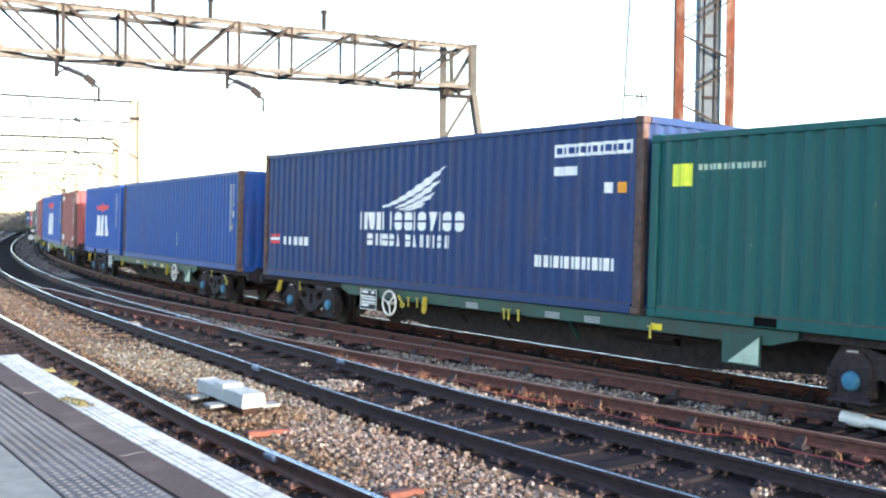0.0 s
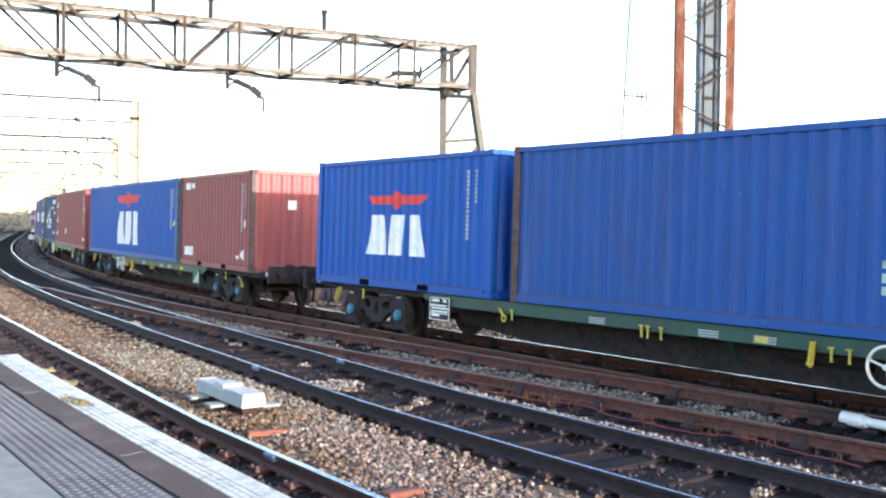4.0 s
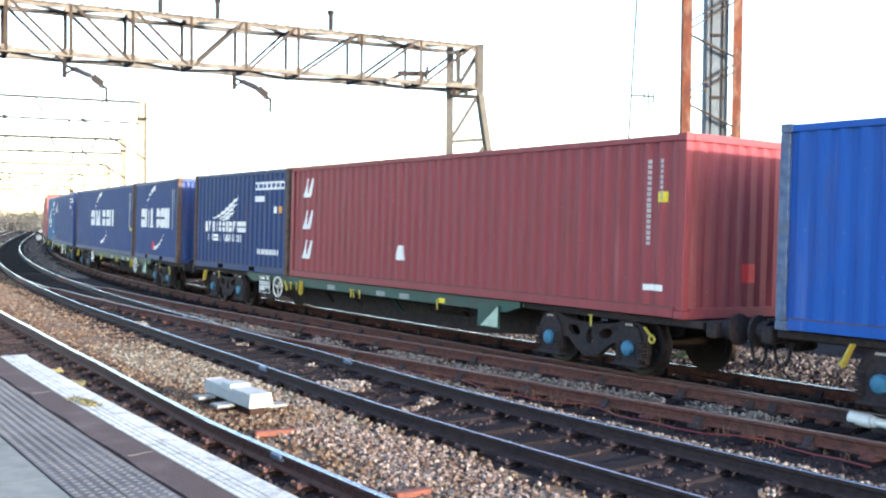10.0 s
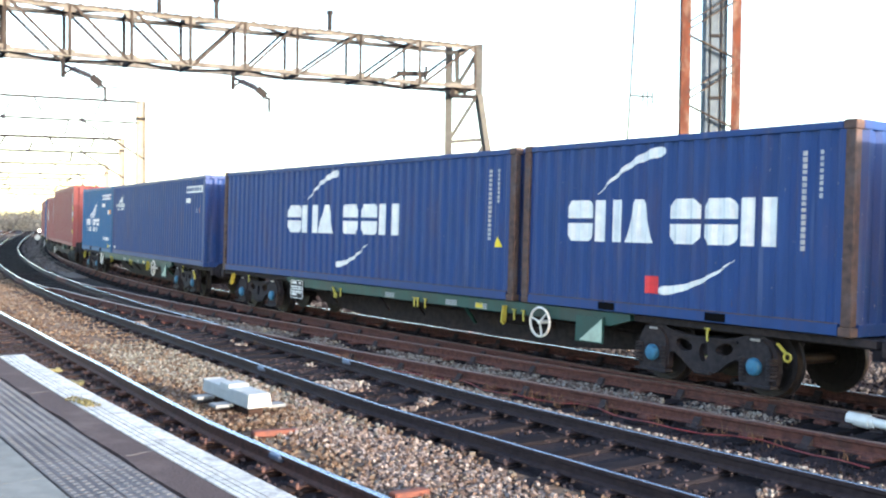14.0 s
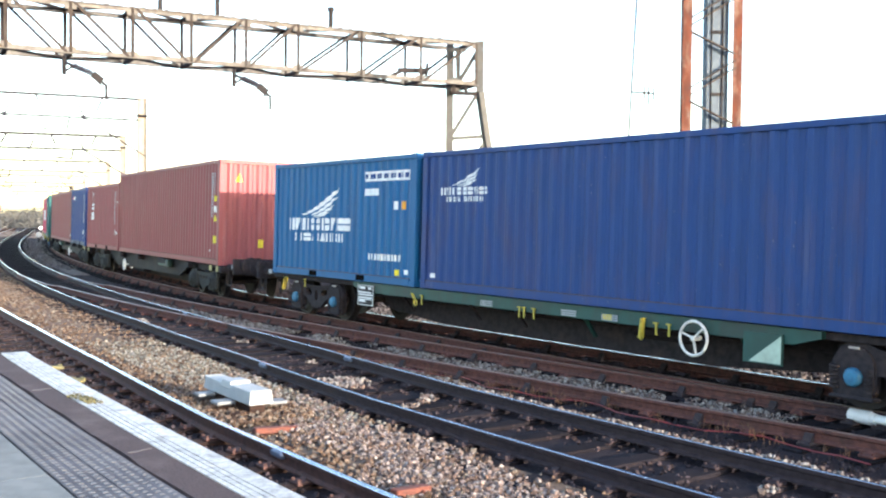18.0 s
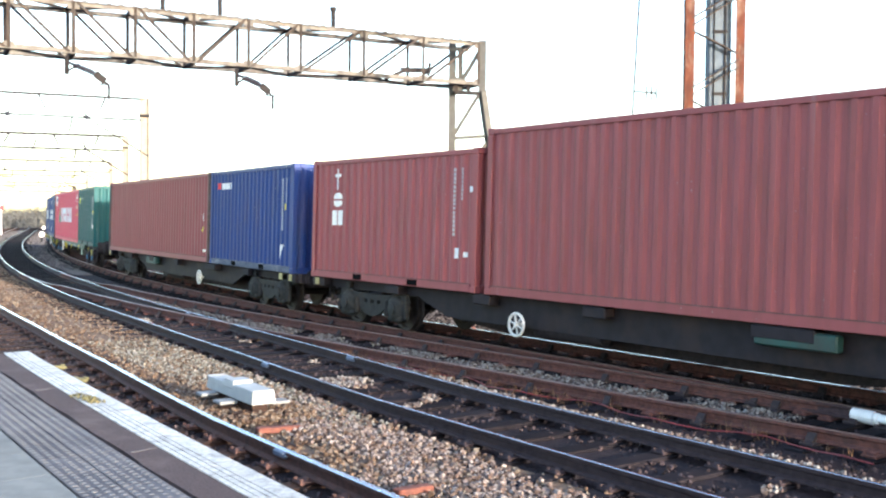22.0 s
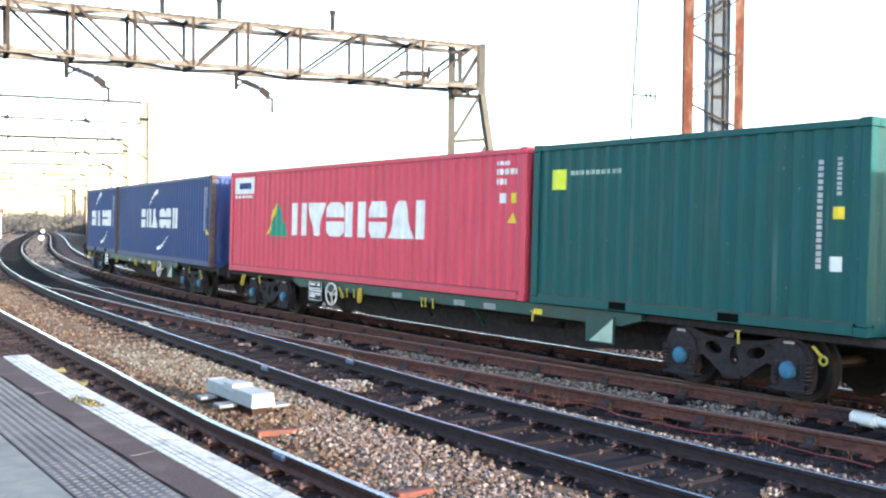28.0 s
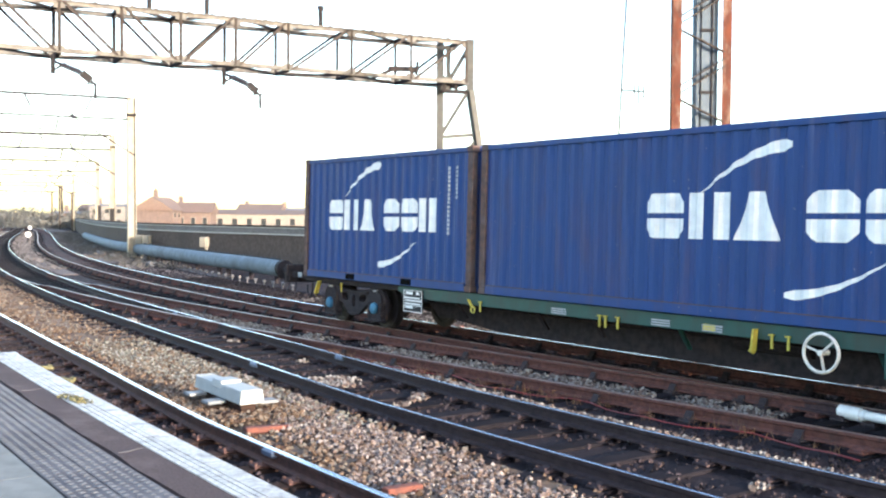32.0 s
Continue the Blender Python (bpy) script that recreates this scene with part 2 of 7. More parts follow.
BRICK = surf("dark_brick", (0.05, 0.033, 0.031), (0.026, 0.019, 0.019), 6, (0.02, 0.018, 0.02), 0.6, 0.7, rough=0.9, bump=0.3, per_object=0.15, spec=0.12)
BRICK_BROWN = surf("brown_stock_brick", (0.11, 0.085, 0.072), (0.07, 0.052, 0.045), 6, (0.05, 0.04, 0.037), 0.6, 0.7, rough=0.9, bump=0.3, spec=0.15)
BAND_GREY = surf("grey_render_band", (0.2, 0.185, 0.175), (0.14, 0.13, 0.123), 6, (0.09, 0.083, 0.08), 0.6, 0.6, rough=0.9, bump=0.2, spec=0.15)
BRICK_RED = surf("red_brick_band", (0.27, 0.09, 0.075), (0.2, 0.065, 0.055), 7, (0.15, 0.075, 0.065), 0.7, 0.5, rough=0.85, bump=0.3, spec=0.2)
STONE_PALE = surf("pale_stone", (0.5, 0.47, 0.42), (0.4, 0.37, 0.33), 6, (0.25, 0.23, 0.2), 1.2, 0.5, rough=0.85, bump=0.2)
GANTRY = surf("weathered_gantry_paint", (0.165, 0.158, 0.142), (0.09, 0.084, 0.076), 5, (0.055, 0.043, 0.037), 2.2, 0.8, rough=0.75, bump=0.15, spec=0.15)
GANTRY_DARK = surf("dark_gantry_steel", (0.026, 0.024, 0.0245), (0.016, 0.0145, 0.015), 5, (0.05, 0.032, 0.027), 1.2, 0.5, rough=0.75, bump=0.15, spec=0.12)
POST = surf("cream_post_paint", (0.27, 0.245, 0.19), (0.2, 0.178, 0.138), 5, (0.1, 0.078, 0.056), 0.9, 0.5, rough=0.7, bump=0.1)
TOWER_RUST = surf("rusty_orange_steel", (0.112, 0.038, 0.022), (0.055, 0.023, 0.017), 6, (0.19, 0.15, 0.12), 4.5, 0.95, rough=0.85, bump=0.25, stretch=(1, 1, 0.4), spec=0.12)
TOWER_GREY = surf("blue_grey_steel", (0.1, 0.132, 0.165), (0.075, 0.1, 0.125), 5, (0.045, 0.05, 0.06), 1.4, 0.5, rough=0.7, bump=0.1, spec=0.2)
PALE_STEEL = surf("galvanised_steel", (0.45, 0.42, 0.4), (0.34, 0.31, 0.3), 8, (0.2, 0.13, 0.1), 2, 0.5, rough=0.55, metal=0.4, bump=0.1)
INSULATOR = surf("dark_insulator", (0.006, 0.007, 0.016), (0.004, 0.004, 0.01), 10, rough=0.4, bump=0.02)
CABIN = surf("pale_cabin_paint", (0.6, 0.61, 0.64), (0.52, 0.53, 0.555), 3, (0.17, 0.165, 0.17), 0.9, 0.35, rough=0.6, bump=0.05)
FELT = surf("dark_roof_felt", (0.045, 0.045, 0.05), (0.03, 0.03, 0.033), 8, rough=0.85, bump=0.2)
PIPE_BLUE = surf("pale_blue_cladding", (0.15, 0.19, 0.23), (0.09, 0.115, 0.14), 4, (0.06, 0.062, 0.068), 1.0, 0.75, rough=0.7, bump=0.15, spec=0.25)
BOX_WHITE = surf("white_painted_box", (0.4, 0.42, 0.41), (0.32, 0.34, 0.335), 8, (0.2, 0.19, 0.18), 4, 0.45, rough=0.6, bump=0.08, spec=0.3)
BLUE_PLASTIC = surf("blue_cable_sleeve", (0.11, 0.15, 0.23), (0.08, 0.11, 0.17), 8, (0.25, 0.27, 0.3), 9, 0.5, rough=0.5, bump=0.05)
RED_CABLE = surf("red_cable", (0.22, 0.025, 0.028), (0.14, 0.02, 0.022), 8, rough=0.5, bump=0.05)
LEAF = surf("leaf_green", (0.125, 0.15, 0.075), (0.085, 0.105, 0.05), 5, (0.15, 0.14, 0.07), 0.5, 0.6, rough=0.7, bump=0.0, per_island=0.3, spec=0.2)
LEAF_DARK = surf("ivy_leaf", (0.035, 0.07, 0.025), (0.02, 0.04, 0.015), 5, rough=0.6, bump=0.0, per_island=0.4)
WEED = surf("dry_weed", (0.16, 0.085, 0.045), (0.09, 0.05, 0.03), 5, rough=0.85, bump=0.0, per_island=0.4)
BARK = surf("bark", (0.11, 0.085, 0.06), (0.06, 0.045, 0.035), 14, rough=0.95, bump=0.5)
SLATE = surf("slate_roof", (0.2, 0.19, 0.19), (0.15, 0.145, 0.145), 4, (0.22, 0.19, 0.17), 0.5, 0.5, rough=0.8, bump=0.2)
TILE_RED = surf("orange_roof_tile", (0.15, 0.105, 0.085), (0.115, 0.08, 0.065), 3, (0.15, 0.12, 0.1), 0.4, 0.5, rough=0.85, bump=0.2)
TOWN_BRICK = surf("town_brick", (0.14, 0.102, 0.088), (0.1, 0.074, 0.064), 2, (0.16, 0.125, 0.105), 0.3, 0.5, rough=0.9, bump=0.1)
TOWN_PALE = surf("town_render", (0.22, 0.2, 0.175), (0.17, 0.155, 0.14), 2, (0.14, 0.125, 0.11), 0.3, 0.5, rough=0.9, bump=0.1)
GLASS = surf("dark_window_glass", (0.03, 0.035, 0.04), (0.025, 0.03, 0.035), 2, rough=0.1, rough_var=0.03, bump=0.0)
# Leaf colour lifted and greyed to carry the haze of distance.
FOREST = surf("distant_woodland", (0.135, 0.135, 0.125), (0.1, 0.1, 0.092), 0.3, rough=0.95, bump=0.0, per_island=0.15, spec=0.05)
SIGNAL_WHITE = surf("white_signal_enamel", (0.8, 0.8, 0.78), (0.7, 0.7, 0.68), 8, rough=0.4, bump=0.03)

# ---- mesh helpers


def finish(name, bm, mats, smooth=False):
    me = bpy.data.meshes.new(name)
    bm.normal_update()
    bm.to_mesh(me)
    bm.free()
    for m in (mats if isinstance(mats, (list, tuple)) else [mats]):
        me.materials.append(m)
    if smooth:
        me.shade_smooth()
    return me


def part(name, bm, material, parent, label="", at=None, smooth=False):
    """Links a bmesh, or a mesh already made, as one object under a thing or a part."""
    me = bm if isinstance(bm, bpy.types.Mesh) else finish(name, bm, material, smooth)
    ob = new(name, me)
    ob.parent = parent
    if at is not None:
        ob.matrix_basis = at
    if label:
        ob["label"] = label
    return ob


def thing(name, label, category, group="", kind="", at=None, bm=None, material=None, smooth=False):
    ob = new(name, finish(name, bm, material, smooth) if bm is not None else None)
    if at is not None:
        ob.matrix_basis = at
    return tagged(ob, label, category, group, kind)


def box(bm, c, s, bevel=0.0, m=None, mat=0):
    """A box of size s round the centre c, its long edges chamfered by bevel."""
    hx, hy, hz = s[0] / 2, s[1] / 2, s[2] / 2
    if bevel <= 0:
        pts = [(x, y, z) for z in (-hz, hz) for x, y in ((-hx, -hy), (hx, -hy), (hx, hy), (-hx, hy))]
        faces = [(3, 2, 1, 0), (4, 5, 6, 7), (0, 1, 5, 4), (1, 2, 6, 5), (2, 3, 7, 6), (3, 0, 4, 7)]
    else:
        b = min(bevel, hx * 0.9, hy * 0.9, hz * 0.9)
        ring = [(-hx + b, -hy), (hx - b, -hy), (hx, -hy + b), (hx, hy - b), (hx - b, hy), (-hx + b, hy), (-hx, hy - b), (-hx, -hy + b)]
        sx, sy = (hx - b) / hx, (hy - b) / hy
        pts = []
        for z, k in ((-hz, 1), (-hz + b, 0), (hz - b, 0), (hz, 1)):
            pts += [(x * (sx if k else 1), y * (sy if k else 1), z) for x, y in ring]
        faces = [tuple(range(7, -1, -1)), tuple(range(24, 32))]
        for r in range(3):
            for i in range(8):
                j = (i + 1) % 8
                faces.append((r * 8 + i, r * 8 + j, r * 8 + 8 + j, r * 8 + 8 + i))
    vs = []
    for p in pts:
        v = Vector(p)
        if m is not None:
            v = m @ v
        vs.append(bm.verts.new(v + Vector(c)))
    for f in faces:
        bm.faces.new([vs[i] for i in f]).material_index = mat
    return bm


def rod(bm, a, b, r, seg=8, r2=None, mat=0):
    a, b = Vector(a), Vector(b)
    r2 = r if r2 is None else r2
    q = (b - a).to_track_quat("Z", "Y")
    rings = []
    for p, rr in ((a, r), (b, r2)):
        rings.append([bm.verts.new(p + q @ Vector((rr * math.cos(2 * math.pi * i / seg), rr * math.sin(2 * math.pi * i / seg), 0))) for i in range(seg)])
    for i in range(seg):
        j = (i + 1) % seg
        bm.faces.new((rings[0][i], rings[0][j], rings[1][j], rings[1][i])).material_index = mat
    bm.faces.new(rings[0][::-1]).material_index = mat
    bm.faces.new(rings[1]).material_index = mat
    return bm


def tube(pts, r):
    """One bent round tube through the given points."""
    bm, rings = bmesh.new(), []
    for i, p in enumerate(pts):
        d = pts[min(i + 1, len(pts) - 1)] - pts[max(i - 1, 0)]
        q = d.to_track_quat("Z", "Y")
        rings.append([bm.verts.new(p + q @ Vector((r * math.cos(k * math.pi / 3), r * math.sin(k * math.pi / 3), 0))) for k in range(6)])
    for a, b in zip(rings, rings[1:]):
        for k in range(6):
            bm.faces.new((a[k], a[(k + 1) % 6], b[(k + 1) % 6], b[k]))
    bm.faces.new(rings[0][::-1])
    bm.faces.new(rings[-1])
    return bm


def bar(bm, a, b, w, h=None, mat=0):
    """A flat steel bar of section w x h between two points."""
    a, b = Vector(a), Vector(b)
    q = (b - a).to_track_quat("Z", "Y").to_matrix()
    return box(bm, (a + b) / 2, (w, h or w, (b - a).length), 0, q, mat)


def lathe(bm, profile, seg=20, m=None):
    """Turns (radius, height) pairs round the local z axis."""
    m = m or Matrix()
    rings = []
    for r, z in profile:
        rings.append([bm.verts.new(m @ Vector((r * math.cos(2 * math.pi * i / seg), r * math.sin(2 * math.pi * i / seg), z))) for i in range(seg)])
    for a, b in zip(rings, rings[1:]):
        for i in range(seg):
            j = (i + 1) % seg
            bm.faces.new((a[i], a[j], b[j], b[i]))
    bm.faces.new(rings[0][::-1])
    bm.faces.new(rings[-1])
    return bm


def ring(bm, centre, radius, tube, axis="Y", seg=28, sides=8):
    vs = []
    for i in range(seg):
        t = 2 * math.pi * i / seg
        row = []
        for j in range(sides):
            p = 2 * math.pi * j / sides
            rr = radius + tube * math.cos(p)
            v = (rr * math.cos(t), tube * math.sin(p), rr * math.sin(t))
            row.append(bm.verts.new(Vector(centre) + Vector(v)))
        vs.append(row)
    for i in range(seg):
        for j in range(sides):
            a, b = (i + 1) % seg, (j + 1) % sides
            bm.faces.new((vs[i][j], vs[i][b], vs[a][b], vs[a][j]))
    return bm


def extrude_xz(bm, outline, y0, y1):
    """A plate: an outline in x and z, from y0 to y1."""
    a = [bm.verts.new((x, y0, z)) for x, z in outline]
    b = [bm.verts.new((x, y1, z)) for x, z in outline]
    n = len(outline)
    bm.faces.new(a)
    bm.faces.new(b[::-1])
    for i in range(n):
        j = (i + 1) % n
        bm.faces.new((a[j], a[i], b[i], b[j]))
    bmesh.ops.recalc_face_normals(bm, faces=bm.faces)
    return bm


def soup(name, verts, faces, mats):
    me = bpy.data.meshes.new(name)
    me.from_pydata(verts, [], faces)
    for m in (mats if isinstance(mats, (list, tuple)) else [mats]):
        me.materials.append(m)
    me.update()
    return me


# ---- the lines of the tracks: curvature against distance, towards the horizon
class Line:
    def __init__(self, x0, y0, h0, origin, nodes, bend):
        self.s = np.arange(-260, 320, 0.25)
        k = np.interp(self.s, nodes, bend)
        k = np.where(self.s < -60, 0.0, np.where(self.s > 200, 0.0, k))
        i = int(round((260 + origin) / 0.25))
        h = np.cumsum(k) * 0.25
        self.h = h - h[i] + h0
        x, y = np.cumsum(np.cos(self.h)) * 0.25, np.cumsum(np.sin(self.h)) * 0.25
        self.x, self.y = x - x[i] + x0, y - y[i] + y0

    def at(self, s, side=0.0):
        """x, y and heading at s; side: metres towards the platform."""
        x, y, h = (float(np.interp(s, self.s, a)) for a in (self.x, self.y, self.h))
        return x - side * math.sin(h), y + side * math.cos(h), h


LINE_C = Line(8.7777, 8.4636, 2.20226, -11.5, [-60, -20, -15, -11.5, -1.5, 8.5, 28.5, 58.5, 98.5, 188],
              [-0.007, -0.007, -0.001, 0.00184, -0.00129, -0.00607, -0.00411, -0.00177, 0.0002, 0.0012])
LINE_B = Line(1.50027, 10.5731, 2.19861, 0.0, [-30, 0, 20, 40, 70, 110, 200], [-0.00812, -0.00604, -0.00387, -0.00242, -0.00141, -0.0003, 0.00079])
drift = np.interp(LINE_B.s, [3, 8, 14, 20, 30, 42], [0.0, 0.2, 0.25, 0.16, 0.09, 0.0])
LINE_B.x, LINE_B.y = LINE_B.x + drift * np.sin(LINE_B.h), LINE_B.y - drift * np.cos(LINE_B.h)
CANT = 1.28


def cross_side(s):
    """How far the crossover lies from the goods line, towards the platform."""
    w = min(1.0, max(0.0, (s + 22.0) / 50.0))
    w = w + 0.06 * math.sin(2 * math.pi * w) * -1 * (0 if 0.15 < w < 0.85 else 1)
    return w * float(np.interp(s, [-30, 0, 20, 40], [5.2, 4.45, 3.74, 3.26]))


def steps(s0, s1):
    out, s = [], s0
    while s < s1:
        out.append(s)
        s += 0.6 if -14 < s < 40 else 2.0
    return out + [s1]


def sweep(bm, pts, profile, closed=True, mat=0):
    """Carries a (side, height) profile along pts of (x, y, heading, z). A positive side is towards the platform."""
    rings = []
    for x, y, h, z in pts:
        rings.append([bm.verts.new((x - d * math.sin(h), y + d * math.cos(h), z + e)) for d, e in profile])
    n = len(profile)
    for a, b in zip(rings, rings[1:]):
        for i in range(n if closed else n - 1):
            j = (i + 1) % n
            bm.faces.new((a[i], b[i], b[j], a[j])).material_index = mat
    if closed:
        bm.faces.new(rings[0])
        bm.faces.new(rings[-1][::-1])
    return bm

# ---- ground: one sheet to the horizon


def ground_sheet():
    bm = bmesh.new()
    radii = [0.0] + [1.5 * 1.13 ** i for i in range(66)]
    seg = 96
    rows = []
    for r in radii:
        row = []
        for i in range(seg):
            t = 2 * math.pi * i / seg
            x, y = r * math.cos(t) - 2, r * math.sin(t) + 14
            z = -0.235 + (0.02 * noise.noise((x * 0.7, y * 0.7, 0)) if r < 60 else 0.0)
            row.append(bm.verts.new((x, y, z)))
            if r == 0:
                break
        rows.append(row)
    for i in range(seg):
        bm.faces.new((rows[0][0], rows[1][i], rows[1][(i + 1) % seg]))
    for a, b in zip(rows[1:], rows[2:]):
        for i in range(seg):
            j = (i + 1) % seg
            bm.faces.new((a[i], b[i], b[j], a[j]))
    ob = thing("ground", "oily brown railway ballast bed and open ground", "ground", kind="structure", bm=bm, material=BED, smooth=True)
    return ob


ground_sheet()

# ---- tracks
RAIL_BODY = [(-0.035, 0.0), (-0.036, -0.035), (-0.012, -0.05), (-0.011, -0.115), (-0.065, -0.132), (-0.066, -0.15),
             (0.066, -0.15), (0.065, -0.132), (0.011, -0.115), (0.012, -0.05), (0.036, -0.035), (0.035, 0.0)]
RAIL_STRIP = [(-0.016, 0.0005), (-0.011, 0.0055), (0.011, 0.0055), (0.016, 0.0005)]
RAIL_HEAD = [(-0.033, 0.0005), (-0.026, 0.006), (0.026, 0.006), (0.033, 0.0005)]


def rail_on(track, line, side, s0, s1, z, body, head, side_of=None, profile=RAIL_HEAD):
    pts = []
    for s in steps(s0, s1):
        d = side + (side_of(s) if side_of else 0.0)
        x, y, h = line.at(s, d)
        pts.append((x, y, h, z))
    r = part("rail", sweep(bmesh.new(), pts, [(d, e - 0.006) for d, e in RAIL_BODY]), body, track)
    part("rail_head", sweep(bmesh.new(), pts, [(d, e - 0.006) for d, e in profile]), head, r, "worn running surface")
    return r


def sleeper_mesh(length, mat):
    bm = box(bmesh.new(), (0, 0, -0.065), (0.25, length, 0.13), 0.012)
    return finish("sleeper", bm, mat)


def chair_mesh(mat, tall):
    """A cast chair with two jaws and four bolts; the low kind is worn down and half buried in dirt."""
    bm = bmesh.new()
    box(bm, (0, 0, 0.018), (0.19, 0.36, 0.036), 0.01)
    top, reach, w = (0.135, 0.14, 0.055) if tall else (0.062, 0.095, 0.045)
    for k in (-1, 1):
        jaw = [(0.045, 0.036), (reach, 0.036), (reach - 0.03, 0.06), (0.065, top), (0.04, top)]
        a = [bm.verts.new((-w, k * y, z)) for y, z in jaw]
        b = [bm.verts.new((w, k * y, z)) for y, z in jaw]
        bm.faces.new(a), bm.faces.new(b[::-1])
        for i in range(5):
            j = (i + 1) % 5
            bm.faces.new((a[j], a[i], b[i], b[j]))
        for x in (-0.06, 0.06):
            rod(bm, (x, k * 0.155, 0.036), (x, k * 0.155, 0.058), 0.018, 6)
    bmesh.ops.recalc_face_normals(bm, faces=bm.faces)
    return finish("chair", bm, mat)


CHAIRS = {m.name: chair_mesh(m, False) for m in (RAIL_RUST, RAIL_OIL, RAIL_BROWN)}
CHAIR_TALL = chair_mesh(IRON, True)


def track(label, line, s0, s1, mats, near, side=0.0, side_of=None, tilt=0.0, bed=2.6, timber=TIMBER, spacing=0.72, sleepers=True, phase=0.0, joints=(None, None), profile=RAIL_HEAD):
    body, head, head_near = (*mats, mats[1])[:3]
    t = thing("railway_track", label, "railway track", "running lines", "structure")
    rise = 0.7525 * math.sin(radians(tilt))
    for k, top, joint in ((1, head_near, joints[0]), (-1, head, joints[1])):
        # Before the joint the rail takes the copy with shade in its colour.
        runs = ((s0, s1, body),) if joint is None else ((s0, joint, RAIL_SHADE), (joint, s1, body))
        for a, b, steel in runs:
            rail_on(t, line, side + k * 0.7525, a, b, k * rise, steel, top, side_of, profile)
    if not sleepers:
        return t
    short, s, far = sleeper_mesh(bed, timber), s0 + phase, bmesh.new()
    rng, count = random.Random(7), 0
    while s < s1:
        count += 1
        d = side + (side_of(s) if side_of else 0.0)
        x, y, h = line.at(s, d)
        m = pose(x, y, -0.195 + rng.uniform(-0.006, 0.006), tilt, 0, math.degrees(h) + rng.uniform(-1, 1))
        if near[0] < s < near[1]:
            sl = part("sleeper", short, None, t, at=m)
            for k in (-0.7525, 0.7525):
                part("chair", CHAIR_TALL if body is RAIL_RUST and count % 2 == 0 else CHAIRS[body.name], None, sl, at=pose(0, k, 0.0))
        else:
            box(far, m.translation - Vector((0, 0, 0.065)), (0.25, bed, 0.13), 0, m.to_3x3())
        s += spacing
    tagged(part("sleeper_run", far, timber, t, "far timber sleepers"), kind="stuff")
    return t


# The near head is dulled: the train's shade is put into its finish.
track("goods line on timber sleepers with rusty bullhead rails", LINE_C, -40, 230, (RAIL_RUST, RAIL_TOP, RAIL_TOP_DULL), (-12, 45), tilt=CANT, joints=(-5.4, None))
track("platform-side running line with a shiny rail head", LINE_B, -40, 200, (RAIL_BROWN, RAIL_TOP), (-6, 34), side=3.70, timber=TIMBER_RUST, phase=0.31)
track("oil-blackened middle running line", LINE_B, -40, 200, (RAIL_OIL, RAIL_TOP), (-8, 40), bed=2.9, profile=RAIL_STRIP)
track("crossover between the two lines with red-rusted rails", LINE_C, -22, 28, (RAIL_RUST, RAIL_TOP_DULL), (-12, 16), side_of=cross_side, bed=2.3, phase=0.36, joints=(-9.2, -5.8))


def side_from(line, xy):
    """Signed distance from a line, towards the platform, and the place along it, for many points."""
    idx = np.arange(0, len(line.s), 4)
    idx = idx[(line.s[idx] > -60) & (line.s[idx] < 240)]
    out, where = np.empty(len(xy)), np.empty(len(xy))
    for k in range(0, len(xy), 8000):
        p = xy[k:k + 8000]
        i = idx[np.argmin((line.x[idx][None] - p[:, :1]) ** 2 + (line.y[idx][None] - p[:, 1:]) ** 2, 1)]
        out[k:k + 8000] = -(p[:, 0] - line.x[i]) * np.sin(line.h[i]) + (p[:, 1] - line.y[i]) * np.cos(line.h[i])
        where[k:k + 8000] = line.s[i]
    return out, where


def clumpy(xy, size, seed):
    return np.array([noise.noise((p[0] * size, p[1] * size, seed)) for p in xy])


def ballast(name, label, line, along, across, per_m2, keep, low, high, seed, lift=0.0, mat=STONE):
    """Loose broken stones along a line, each a dented block of its own."""
    rng = np.random.default_rng(seed)
    base = np.array([(x, y, z) for z in (-1, 1) for x, y in ((-1, -1), (1, -1), (1, 1), (-1, 1))], float)
    quads = np.array([(3, 2, 1, 0), (4, 5, 6, 7), (0, 1, 5, 4), (1, 2, 6, 5), (2, 3, 7, 6), (3, 0, 4, 7)])
    count = int((along[1] - along[0]) * (across[1] - across[0]) * per_m2)
    s, d = rng.uniform(*along, count), rng.uniform(*across, count)
    x, y, h = (np.interp(s, line.s, a) for a in (line.x, line.y, line.h))
    xy = np.column_stack([x - d * np.sin(h), y + d * np.cos(h)])
    ok = keep(s, d, xy, rng.uniform(0, 1, count))
    xy = xy[ok]
    n = len(xy)
    size = rng.uniform(low, high, (n, 1, 1)) * rng.uniform(0.65, 1.15, (n, 1, 3))
    v = base[None] * size * rng.uniform(0.55, 1.1, (n, 8, 3))
    ang = rng.uniform(0, 6.283, (n, 3))
    for ax in range(3):
        c, q = np.cos(ang[:, ax])[:, None], np.sin(ang[:, ax])[:, None]
        i, j = (ax + 1) % 3, (ax + 2) % 3
        v[..., i], v[..., j] = v[..., i] * c - v[..., j] * q, v[..., i] * q + v[..., j] * c
    v[..., :2] += xy[:, None]
    v[..., 2] += -0.222 + lift + rng.uniform(-0.012, 0.022, n)[:, None]
    f = (quads[None] + 8 * np.arange(n)[:, None, None]).reshape(-1, 4)
    ob = new(name, soup(name, v.reshape(-1, 3).tolist(), f.tolist(), mat))
    return tagged(ob, label, "gravel", kind="stuff")


def off_rails(d, c):
    return ~((np.abs(np.abs(d) - 0.7525) < 0.09) | (np.abs(np.abs(c) - 0.7525) < 0.09))


